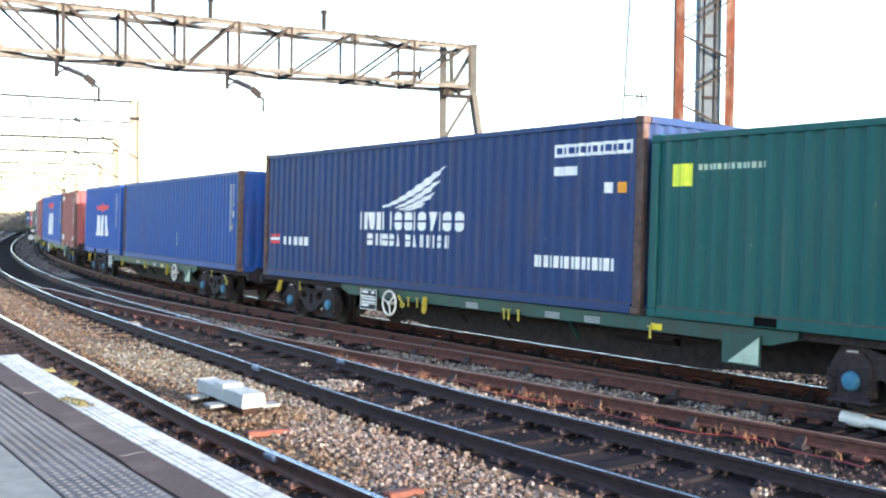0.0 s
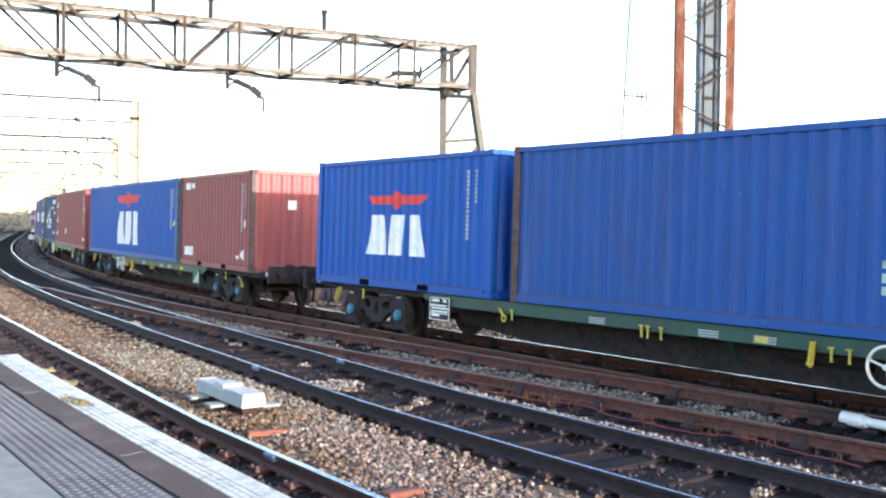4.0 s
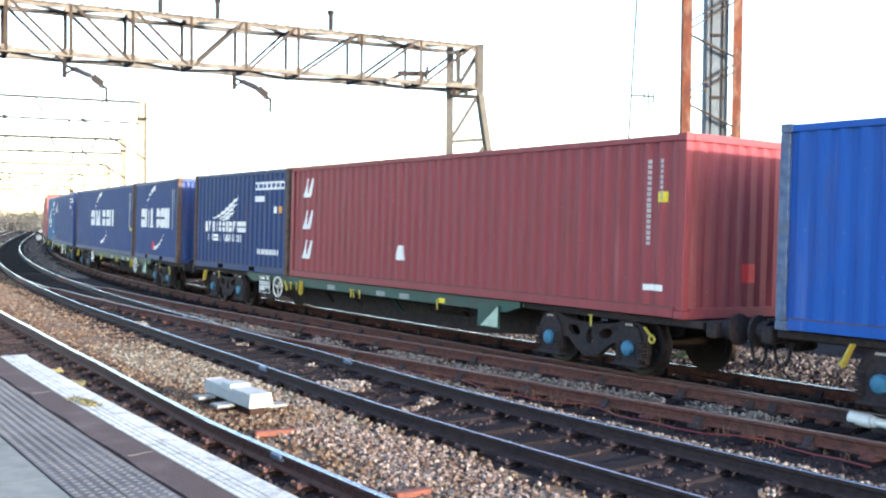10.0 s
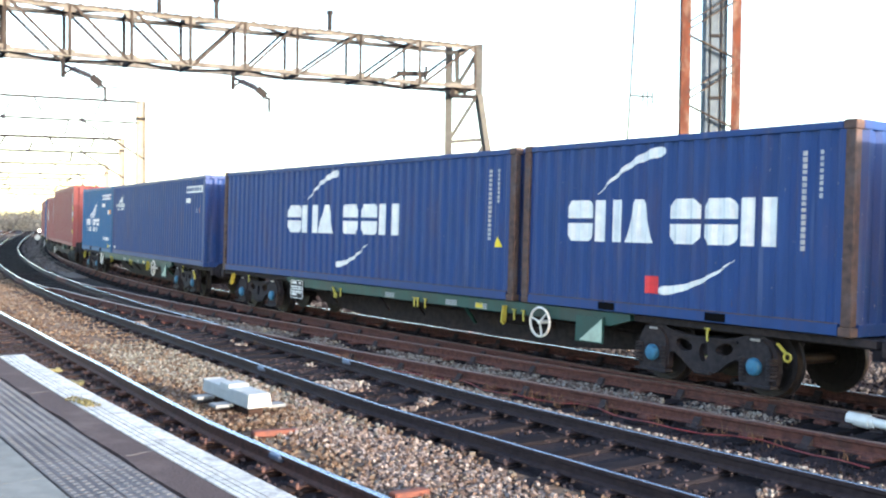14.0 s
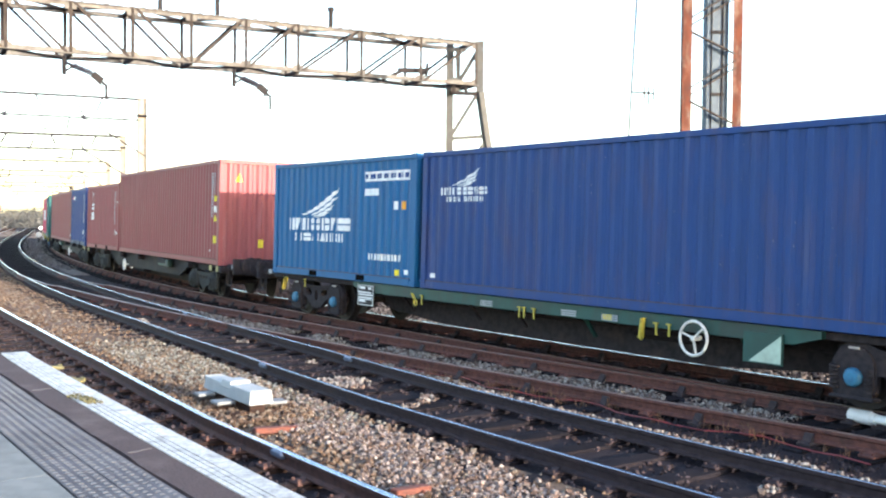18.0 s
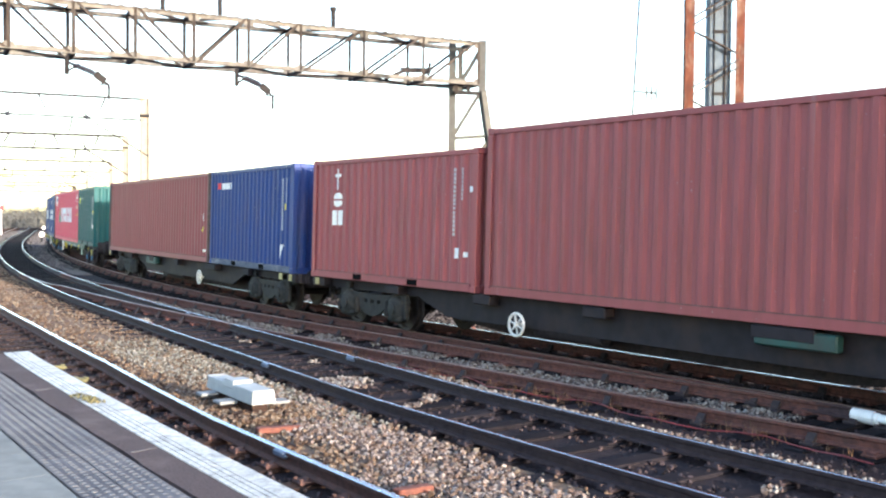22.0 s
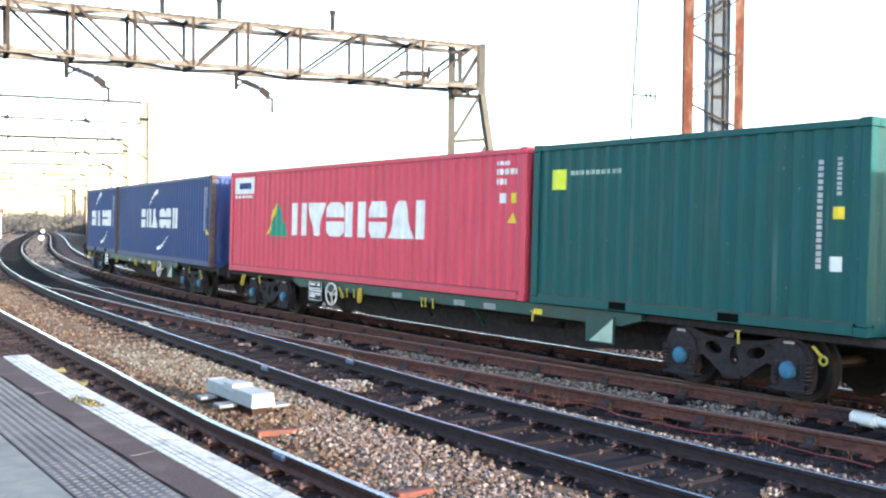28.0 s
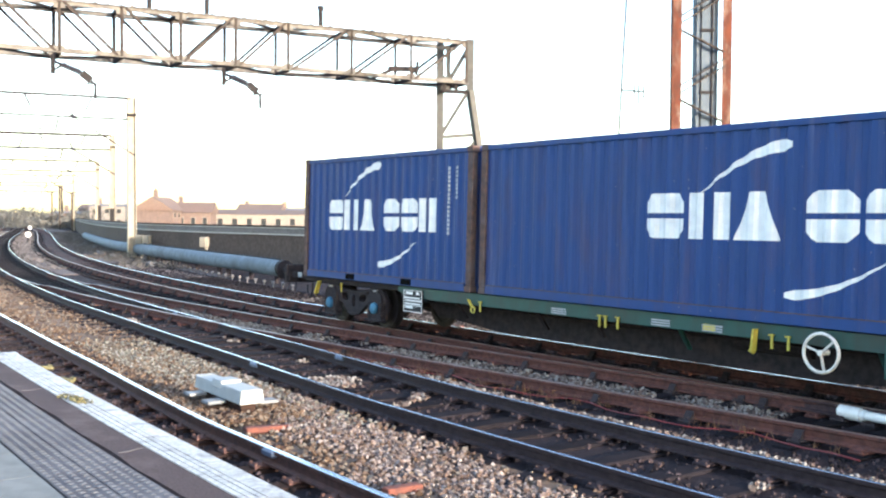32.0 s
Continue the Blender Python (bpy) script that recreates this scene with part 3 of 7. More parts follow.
def near_zone(s, d, xy, r):
    """The pinkish stretch, thinning out along the line and towards the machine."""
    edge = 4.2 + 3.0 * clumpy(xy, 0.5, 2.0)
    return (r > (s - edge) / 2.5) & (d < 1.85 + 0.7 * clumpy(xy, 0.6, 31.0) + 0.35 * r) & (d > 1.2 + 0.5 * clumpy(xy, 0.7, 41.0) - 0.25 * r) & (r > 0.75 - 6 * np.abs(clumpy(xy, 0.55, 21.0)))


def cream_zone(s, d, xy, r):
    return (s > 2.5 + 2.5 * clumpy(xy, 0.6, 4.0) + 2 * r) & (d < 2.35 + 0.5 * clumpy(xy, 0.6, 33.0)) & (r > (s - 9.5) / 3) & (clumpy(xy, 0.7, 9.0) > -0.35)


def rusty_zone(s, d, xy, r):
    """Thick near the platform line, thin and clumped on the bare earth further on."""
    thin = np.where(s > 10 + 2 * clumpy(xy, 0.5, 12.0), 0.24 + 0.5 * (clumpy(xy, 0.9, 13.0) > 0.18), 1.0)
    return r < thin * (np.clip((s + 6) / 16, 0.12, 1) + 0.7 * (d > 2.05 + 0.5 * clumpy(xy, 0.6, 31.0)))


def oily_zone(s, d, xy, r):
    c, _ = side_from(LINE_C, xy)
    return off_rails(d, c) & (clumpy(xy, 0.8, 3.0) > -0.1)


def pale_zone(s, c, xy, r):
    """Cleaner stones in strips beside the rails and in the crossover."""
    d, _ = side_from(LINE_B, xy)
    x = np.interp(s, np.arange(-30, 30, 0.5), [cross_side(q) for q in np.arange(-30, 30, 0.5)])
    strip = ((d < -0.84) & (d > -1.5)) | (np.abs(c - x) < 0.6) & (s > -5.6) & (clumpy(xy, 0.8, 6.0) > -0.3) | (np.abs(d + 0.1) < 0.4) & (clumpy(xy, 0.9, 8.0) > 0.3)
    return strip & off_rails(d, c) & (c > 1.0) & (clumpy(xy, 1.1, 5.0) > -0.42)


def far_zone(s, d, xy, r):
    """Paler shoulders of the lines towards the bend, the beds between the rails left dark."""
    b, _ = side_from(LINE_B, xy)
    return (np.abs(d) > 1.0) & (np.abs(b) > 1.0) & (np.abs(b - 3.7) > 0.9) & (clumpy(xy, 0.25, 3.0) > -0.3)


ballast("ballast", "pale pinkish broken-stone ballast between the tracks", LINE_B, (-8, 9), (0.95, 2.85), 750, near_zone, 0.011, 0.027, 5, 0.02)
ballast("cream_ballast", "cream and grey stones round the point machine", LINE_B, (1, 15), (0.95, 2.85), 520, cream_zone, 0.011, 0.026, 15, 0.018, STONE_CREAM)


def machine_zone(s, d, xy, r):
    """Stones heaped against the foot of the point machine."""
    x, y, a = xy[:, 0] + 2.70, xy[:, 1] - 12.93, radians(124.5)
    u, v = x * math.cos(a) + y * math.sin(a), -x * math.sin(a) + y * math.cos(a)
    return (np.abs(u) < 1.1) & (np.abs(v) < 0.62) & (r > 0.2)


ballast("heaped_ballast", "grey and brown stones heaped against the point machine", LINE_B, (1, 6), (0.95, 2.85), 700, machine_zone, 0.013, 0.028, 17, 0.07, STONE_RUSTY)
ballast("rusty_ballast", "rust-stained orange-brown ballast between the tracks", LINE_B, (-8, 48), (0.92, 2.9), 230, rusty_zone, 0.014, 0.032, 16, 0.012, STONE_RUSTY)
ballast("oily_ballast", "oil-blackened ballast among the sleepers", LINE_B, (-9, 26), (-5.5, 1.0), 90, oily_zone, 0.01, 0.024, 6, mat=STONE_OIL)
ballast("clean_ballast", "grey and cream stones in strips along the rails", LINE_C, (-14, 18), (1.0, 6.6), 460, pale_zone, 0.011, 0.026, 7, 0.034, STONE_CLEAN)
ballast("cess_ballast", "near-black ballast shoulder beyond the goods line, shade in its colour", LINE_C, (-14, 40), (-3.4, 0.7), 70, lambda s, d, xy, r: np.abs(np.abs(d) - 0.7525) > 0.09, 0.02, 0.04, 8, mat=STONE_SHADE)
ballast("shoulder_ballast", "grey and tan stones on the cess shoulder", LINE_C, (-14, 14), (-5.2, -0.95), 100, lambda s, d, xy, r: clumpy(xy, 0.6, 14.0) > -0.3, 0.015, 0.034, 28, 0.012, STONE_GREY)
ballast("far_ballast", "grey and tan ballast shoulders along the bend", LINE_C, (34, 150), (-4.5, 9.0), 11, far_zone, 0.04, 0.085, 18, 0.0, STONE_GREY)
ballast("dirty_ballast", "black dirty ballast beside the platform line", LINE_B, (-7, 30), (2.8, 4.7), 120, lambda s, d, xy, r: np.abs(np.abs(d - 3.7) - 0.7525) > 0.09, 0.012, 0.028, 9, mat=STONE_OIL)

# ---- platform
PLAT_Z, PLAT_END = 0.85, 3.32


def edge_at(s, side=0.0):
    """The platform edge draws a little nearer to the line as it goes on."""
    return LINE_B.at(s, side + float(np.interp(s, [-8, -3, 3.5, 10, 70], [5.13, 5.03, 4.855, 4.74, 4.74])))



def along_platform(s0, s1, z, step=1.0):
    out, s = [], s0
    while s < s1 - 0.01:
        out.append((*edge_at(s), z))
        s += step
    return out + [(*edge_at(s1), z)]


platform = thing("platform", "tarmac station platform with white edge and grey tactile strip", "platform", kind="structure",
                 bm=sweep(bmesh.new(), along_platform(-40, PLAT_END, PLAT_Z), [(0.25, -0.004), (0.44, -0.008), (0.442, -0.045), (0.98, -0.045), (0.99, -0.045), (9, -0.045), (9, -1.1), (0.1, -1.1), (0.1, -0.07), (0.25, -0.07)]), material=TARMAC)
GROOVES = [(0.0, -0.006), (0.008, 0.003)]
for g in (0.125, 0.165, 0.21):
    GROOVES += [(g, 0.004), (g + 0.001, -0.012), (g + 0.009, -0.012), (g + 0.01, 0.004)]
GROOVES += [(0.252, 0.003), (0.256, -0.06), (0.0, -0.08)]
for s in np.arange(PLAT_END - 0.92 * 36, PLAT_END - 0.5, 0.92):
    pts = [(*edge_at(q), PLAT_Z) for q in (s, s + 0.45, s + 0.912)]
    part("coping_stone", sweep(bmesh.new(), pts, GROOVES), COPING, platform)
for s in np.arange(PLAT_END - 0.402 * 48, PLAT_END - 0.3, 0.402):
    for k in range(2):
        d = 0.5 + 0.232 * k
        pts = [(*edge_at(q), PLAT_Z) for q in (s, s + 0.396)]
        part("tactile_slab", sweep(bmesh.new(), pts, [(d, -0.03), (d, 0.0), (d + 0.226, 0.0), (d + 0.226, -0.03)]), TACTILE, platform)
for s in np.arange(PLAT_END - 0.91 - 0.61 * 34, PLAT_END - 0.9, 0.61):
    for k in range(3):
        pts = [(*edge_at(q + 0.3 * (k % 2)), PLAT_Z) for q in (s, s + 0.606)]
        d = 0.972 + k * 0.61
        part("paving_slab", sweep(bmesh.new(), pts, [(d, -0.04), (d, -0.002), (d + 0.602, -0.002), (d + 0.602, -0.04)]), CONCRETE, platform)
part("end_ramp", sweep(bmesh.new(), [(*edge_at(PLAT_END + 0.004), PLAT_Z), (*edge_at(PLAT_END + 8), -0.2)], [(0.02, -0.01), (9, -0.05), (9, -1.1), (0.1, -1.1)]), TARMAC, platform, "sloping end ramp")
# the ragged broken edge of the tarmac beside the tactile strip
RAG = bmesh.new()
prev = None
for i in range(242):
    s = -16 + i * 0.08
    x, y, h = edge_at(s)
    a = 0.468 + 0.022 * noise.noise((s * 1.7, 0, 0)) + 0.009 * noise.noise((s * 9, 4, 0))
    row = [RAG.verts.new((x - d * math.sin(h), y + d * math.cos(h), PLAT_Z + e)) for d, e in ((0.43, -0.02), (0.434, -0.0035), (a, -0.005 + 0.004 * noise.noise((s * 5, 7, 0))), (a + 0.002, -0.045))]
    if prev:
        for k in range(3):
            RAG.faces.new((prev[k], row[k], row[k + 1], prev[k + 1]))
    prev = row
for s, d0, d1 in ((-1.55, 0.27, 0.44), (0.95, 0.27, 0.44)):
    q = []
    for i in range(9):
        d = d0 + (d1 - d0) * i / 8
        x, y, h = edge_at(s + 0.05 * noise.noise((d * 12, s, 0)) - 0.25 * (d - d0), d)
        q.append((x, y, PLAT_Z - 0.0045))
    part("repair_seam", sweep(bmesh.new(), [(x, y, math.radians(35), z) for x, y, z in q], [(-0.004, -0.004), (-0.003, 0.003), (0.003, 0.003), (0.004, -0.004)]), TACTILE, platform, "pale seam of a repair")
part("tarmac_lip", RAG, TARMAC, platform, "broken lip of the tarmac")


def studs():
    v, f = [], []
    s = -10.0
    while s < PLAT_END - 0.1:
        for k in range(8):
            x, y, h = edge_at(s + (0.033 if k % 2 else 0), 0.53 + k * 0.0575)
            c, q = math.cos(h), math.sin(h)
            i = len(v)
            for r, z in ((0.0165, 0.0), (0.0105, 0.004)):
                for a, b in ((-1, -1), (1, -1), (1, 1), (-1, 1)):
                    v.append((x + r * (a * c - b * q), y + r * (a * q + b * c), PLAT_Z + z))
            f += [(i + 4, i + 5, i + 6, i + 7)] + [(i + j, i + (j + 1) % 4, i + 4 + (j + 1) % 4, i + 4 + j) for j in range(4)]
        s += 0.066
    ob = part("studs", soup("studs", v, f, STUD), None, platform, "raised warning studs")
    tagged(ob, kind="stuff")


studs()

# ---- the parapet wall beyond the goods line
WALL = [(24, 12), (17, 19.5), (9.8, 28), (2, 36.5), (-6, 45), (-12, 52), (-17, 59.5), (-26, 79), (-36, 104), (-58, 162), (-80, 222)]


def wall_run(name, profile, material, parent, label="", way=WALL):
    pts = []
    for i, (x, y) in enumerate(way):
        k = WALL.index((x, y))
        a, b = WALL[max(0, k - 1)], WALL[min(len(WALL) - 1, k + 1)]
        pts.append((x, y, math.atan2(b[1] - a[1], b[0] - a[0]), 0.0))
    return part(name, sweep(bmesh.new(), pts, profile), material, parent, label)


wall = thing("boundary_wall", "long brick parapet wall, red-banded then brown, with pale copings", "wall", kind="structure")
for way, body, band in ((WALL[:4], BRICK, BRICK_RED), (WALL[3:], BRICK_BROWN, BAND_GREY)):
    wall_run("wall_body", [(0.0, -0.4), (0.0, 1.42), (-0.4, 1.42), (-0.4, -0.4)], body, wall, way=way)
    wall_run("ledge", [(0.06, 1.424), (0.06, 1.48), (-0.42, 1.48), (-0.42, 1.424)], STONE_PALE, wall, "pale stone ledge", way)
    wall_run("band", [(0.02, 1.484), (0.02, 1.80), (-0.36, 1.80), (-0.36, 1.484)], band, wall, "band of other brick", way)
    wall_run("string_course", [(0.05, 1.73), (0.05, 1.77), (0.0205, 1.77), (0.0205, 1.73)], STONE_PALE, wall, "thin pale string course", way)
    wall_run("coping", [(0.07, 1.804), (0.07, 1.86), (-0.43, 1.86), (-0.43, 1.804)], STONE_PALE if band is BRICK_RED else BRICK, wall, "thin coping", way)


def bed_strip(name, label, line, s0, s1, d0, d1, z, mat):
    """A thin sheet of earth along a line, laid on the ground."""
    pts = [(*line.at(q), z) for q in np.arange(s0, s1 + 0.1, 2.0)]
    thing(name, label, "ground", kind="structure", bm=sweep(bmesh.new(), pts, [(d0, -0.05), (d0, 0.0), ((d0 + d1) / 2, 0.012), (d1, 0.0), (d1, -0.05)]), material=mat)


bed_strip("six_foot_earth", "rust-brown earth under the ballast between the tracks", LINE_B, -10, 60, 0.95, 2.85, -0.218, SOIL)
bed_strip("shoulder_earth", "pinkish grit beside the goods line", LINE_C, 30, 200, 1.0, 2.6, -0.214, GRIT)
bed_strip("cess_earth", "grey-pink grit along the cess", LINE_C, 26, 200, -4.2, -1.0, -0.214, GRIT)
bed_strip("goods_bed", "red-brown bed of the goods line", LINE_C, 24, 200, -0.66, 0.66, -0.205, RED_BED)

# ---- the train
L40, L20, WIDE = 12.192, 6.058, 2.438
STD, TALL = 2.591, 2.896
PITCH, DEEP = 0.278, 0.036


def corr(u, pitch=PITCH):
    """Depth of the pressed side panel behind its crests, at u metres along it."""
    p = (u % pitch) / pitch
    if p < 0.27:
        return 0.0
    if p < 0.5:
        return DEEP * (p - 0.27) / 0.23
    if p < 0.77:
        return DEEP
    return DEEP * (1 - (p - 0.77) / 0.23)


def breaks(u0, u1, pitch=PITCH):
    out = [u0]
    k = math.floor(u0 / pitch)
    while k * pitch < u1:
        for q in (0.0, 0.27, 0.5, 0.77):
            b = (k + q) * pitch
            if u0 + 1e-4 < b < u1 - 1e-4:
                out.append(b)
        k += 1
    return out + [u1]


def pressed(bm, length, z0, z1, inset, put, pitch=PITCH):
    """A pressed panel with real corrugations; put(u, depth, z) gives the place."""
    us = breaks(inset, length - inset, pitch)
    cols = []
    for u in us:
        d = corr(u, pitch)
        cols.append([bm.verts.new(put(u, d, z0)), bm.verts.new(put(u, d + 0.0, z1)), bm.verts.new(put(u, 0.06, z1)), bm.verts.new(put(u, 0.06, z0))])
    for a, b in zip(cols, cols[1:]):
        for i in range(4):
            j = (i + 1) % 4
            bm.faces.new((a[i], b[i], b[j], a[j]))
    bm.faces.new(cols[0])
    bm.faces.new(cols[-1][::-1])
    bmesh.ops.recalc_face_normals(bm, faces=bm.faces)
    return bm


def decal(bm, length, u0, u1, top, bottom, put, n=0):
    """A painted shape that follows the corrugations, 3 mm thick."""
    us = breaks(u0, u1)
    if n:
        us = sorted(set(us + [u0 + (u1 - u0) * i / n for i in range(n + 1)]))
    prev = None
    for u in us:
        d = corr(u)
        row = [bm.verts.new(put(u, d - 0.004, bottom(u))), bm.verts.new(put(u, d - 0.004, top(u)))]
        if prev:
            bm.faces.new((prev[0], row[0], row[1], prev[1]))
        prev = row
    return bm


SHORT = {}


# Black that stands in for the shade inside the fork pockets, which are flush.
POCKET = surf("pocket_shade", (0.006, 0.006, 0.007), (0.004, 0.004, 0.005), 8, rough=0.95, bump=0.0, spec=0.02)
SCUFFED = surf("scuffed_rail_paint", (0.1, 0.12, 0.17), (0.05, 0.065, 0.11), 7, (0.3, 0.3, 0.32), 3.0, 0.8, rough=0.7, bump=0.1, stretch=(0.5, 1, 2), spec=0.2)


def container(label, length, high, mat, group="containers on the train", rust=None, pockets=None, posts=None, rails=None):
    """Local x runs from the leading end to the trailing end, the camera side is +y, z from the deck."""
    c = thing("shipping_container", label, "shipping container", group)
    SHORT[c.name] = length < 7
    w = WIDE / 2
    zt, zb = high - 0.11, 0.15
    for k, nm in ((1, "side_panel"), (-1, "side_panel")):
        part(nm, pressed(bmesh.new(), length, zb, zt, 0.12, lambda u, d, z: (length - u, k * (w - 0.012 - d), z)), mat, c)
    part("front_panel", pressed(bmesh.new(), WIDE, zb, zt, 0.12, lambda u, d, z: (0.012 + d * 1.5, w - u, z), 0.278), mat, c)
    for k in (-1, 1):
        door = part("door", box(bmesh.new(), (length - 0.045, k * 0.56, high / 2), (0.05, 1.1, high - 0.3), 0.01), mat, c)
        for y in (0.25, 0.8):
            part("lock_rod", rod(bmesh.new(), (length - 0.005, k * y, 0.1), (length - 0.005, k * y, high - 0.1), 0.017, 8), PALE_STEEL, door, "galvanised lock rod")
    for x in (0.0, length):
        e = 1 if x == 0 else -1
        for y in (-1, 1):
            part("corner_post", box(bmesh.new(), (x + e * 0.075, y * (w - 0.065), high / 2), (0.144, 0.124, high - 0.24), 0.012), posts or mat, c, "rust-worn corner post" if posts else "")
            for z in (0.06, high - 0.06):
                bm = box(bmesh.new(), (x + e * 0.089, y * (w - 0.081), z), (0.178, 0.162, 0.118), 0.012)
                part("corner_casting", bm, rust or posts or mat, c, "worn corner casting")
        part("end_sill", box(bmesh.new(), (x + e * 0.05, 0, 0.075), (0.1, WIDE - 0.33, 0.15), 0.008), mat, c)
        part("end_header", box(bmesh.new(), (x + e * 0.05, 0, high - 0.055), (0.1, WIDE - 0.33, 0.11), 0.008), mat, c)
    for k in (-1, 1):
        part("bottom_rail", box(bmesh.new(), (length / 2, k * (w - 0.04), 0.083), (length - 0.36, 0.072, 0.145), 0.006), rails or mat, c)
        part("rail_lip", box(bmesh.new(), (length / 2, k * (w - 0.006), 0.158), (length - 0.36, 0.012, 0.014), 0.0), rails or RUST, c, "scuffed lip of the rail")
        part("top_rail", box(bmesh.new(), (length / 2, k * (w - 0.04), high - 0.062), (length - 0.36, 0.072, 0.09), 0.006), mat, c)
        if pockets:
            for x in pockets:
                part("fork_pocket", box(bmesh.new(), (x, k * (w - 0.036), 0.084), (0.34, 0.078, 0.112), 0.0), POCKET, c, "fork-lift pocket, a flush block coloured as a shaded recess")
    part("roof", box(bmesh.new(), (length / 2, 0, high - 0.03), (length - 0.2, WIDE - 0.16, 0.04), 0.0), mat, c)
    part("floor", box(bmesh.new(), (length / 2, 0, 0.12), (length - 0.2, WIDE - 0.16, 0.05), 0.0), BOGIE, c)
    return c


def side_put(length):
    w = WIDE / 2
    return lambda u, d, z: (length - u, w - 0.012 - d, z)


def end_put():
    return lambda u, d, z: (0.012 + d * 1.5, WIDE / 2 - u, z)


def marks(c, length, mat, rects, label="", put=None):
    """Plain painted bars: (from the trailing end, low, to, high)."""
    put = put or side_put(length)
    for u0, z0, u1, z1 in rects:
        part("marking", decal(bmesh.new(), length, u0, u1, lambda u: z1, lambda u: z0, put), mat, c, label)


def dashes(c, length, mat, u0, z0, u1, z1, n, upright=True, put=None, label="row of painted marks"):
    """A row of small blocks in place of small writing."""
    put = put or side_put(length)
    bm = bmesh.new()
    rng = random.Random(int(u0 * 100 + z0 * 10))
    for i in range(n):
        a, b = (i + 0.12) / n, (i + rng.uniform(0.72, 0.92)) / n
        if upright:
            decal(bm, length, u0, u1, lambda u: z1 - (z1 - z0) * a, lambda u: z1 - (z1 - z0) * b, put)
        else:
            decal(bm, length, u0 + (u1 - u0) * a, u0 + (u1 - u0) * b, lambda u: z1, lambda u: z0, put)
    tagged(part("marking", bm, mat, c, label), kind="stuff")


def slant(c, length, mat, quads, label=""):
    """Blocks with slanted sides: (u0, u1) at the foot, (v0, v1) at the head, low, high."""
    put = side_put(length)
    for u0, u1, v0, v1, z0, z1 in quads:
        bm = bmesh.new()
        lo, hi = min(u0, v0), max(u1, v1)

        def top(u):
            if u < v0 and v0 > u0:
                return z0 + (z1 - z0) * (u - u0) / (v0 - u0)
            if u > v1 and u1 > v1:
                return z0 + (z1 - z0) * (u1 - u) / (u1 - v1)
            return z1

        def bottom(u):
            if u < u0 and u0 > v0:
                return z1 - (z1 - z0) * (u - v0) / (u0 - v0)
            if u > u1 and v1 > u1:
                return z1 - (z1 - z0) * (v1 - u) / (v1 - u1)
            return z0
        part("marking", decal(bm, length, lo, hi, top, bottom, put, 20), mat, c, label)


def arc_mark(c, length, u0, z0, u1, z1, up, label="white curved stroke"):
    """A tapering brush stroke from the lower left to the upper right."""
    put = side_put(length)
    thick = 0.28 * (z1 - z0)

    def mid(u):
        t = (u - u0) / (u1 - u0)
        return z0 + (z1 - z0) * ((1 - (1 - t) ** 1.9) if up else t ** 1.9)

    def half(u):
        t = (u - u0) / (u1 - u0)
        q = t if up else 1 - t
        return thick * (0.12 + 0.95 * q) * 0.5 * min(1, 6 * (1 - t) + 0.4, 6 * t + 0.4)
    part("marking", decal(bmesh.new(), length, u0, u1, lambda u: mid(u) + half(u) - (0.1 if up else 0), lambda u: mid(u) - half(u) - (0.1 if up else 0), put, 14), WHITE_MARK, c, label)


def wing_mark(c, length, u0, z0, u1, z1):
    """A white wing of four feathers that rises to the right."""
    put = side_put(length)
    w, h = u1 - u0, z1 - z0
    feathers = ((0.0, 1.0, 0.12, 0.98, 0.17), (0.22, 0.93, 0.10, 0.70, 0.13), (0.30, 0.86, 0.06, 0.42, 0.10), (0.36, 0.72, 0.03, 0.2, 0.07))
    for a, b, lo, hi, th in feathers:
        x0, x1 = u0 + w * a, u0 + w * b

        def mid(u):
            t = (u - x0) / (x1 - x0)
            return z0 + h * (lo + (hi - lo) * (0.25 * t + 0.75 * t ** 1.6))

        def half(u):
            t = (u - x0) / (x1 - x0)
            return 0.5 * th * h * min(1.0, 0.25 + 1.3 * t) * min(1.0, 5 * (1 - t) + 0.1)
        part("marking", decal(bmesh.new(), length, x0, x1, lambda u: mid(u) + half(u), lambda u: mid(u) - half(u), put, 12), WHITE_MARK, c, "white feather stroke")


def shape(bm, length, kind, u0, z0, u1, z1, put):
    """One plain painted shape: a pair of bars, a split slab, a trapezoid either way up or a bar."""
    w, h, m = u1 - u0, z1 - z0, (u0 + u1) / 2
    cut = min(0.16 * w, 0.2 * h)

    def corner(u):
        return max(0.0, cut - min(u - u0, u1 - u)) * 1.1
    if kind == "pair":
        for a, b in ((u0, u0 + 0.37 * w), (u1 - 0.37 * w, u1)):
            decal(bm, length, a, b, lambda u: z1, lambda u: z0, put)
    elif kind == "slab":
        decal(bm, length, u0, u1, lambda u: z1 - corner(u), lambda u: z0 + 0.56 * h, put, 10)
        decal(bm, length, u0, u1, lambda u: z0 + 0.44 * h, lambda u: z0 + corner(u), put, 10)
    elif kind == "cone":
        decal(bm, length, u0, u1, lambda u: z0 + h * min(1.0, max(0.03, 1 - (abs(u - m) / (w / 2) - 0.32) / 0.68)), lambda u: z0, put, 16)
    elif kind == "wedge":
        decal(bm, length, u0, u1, lambda u: z1, lambda u: z0 + h * max(0.0, min(0.97, (abs(u - m) / (w / 2) - 0.32) / 0.68)), put, 16)
    else:
        decal(bm, length, u0, u1, lambda u: z1, lambda u: z0, put)


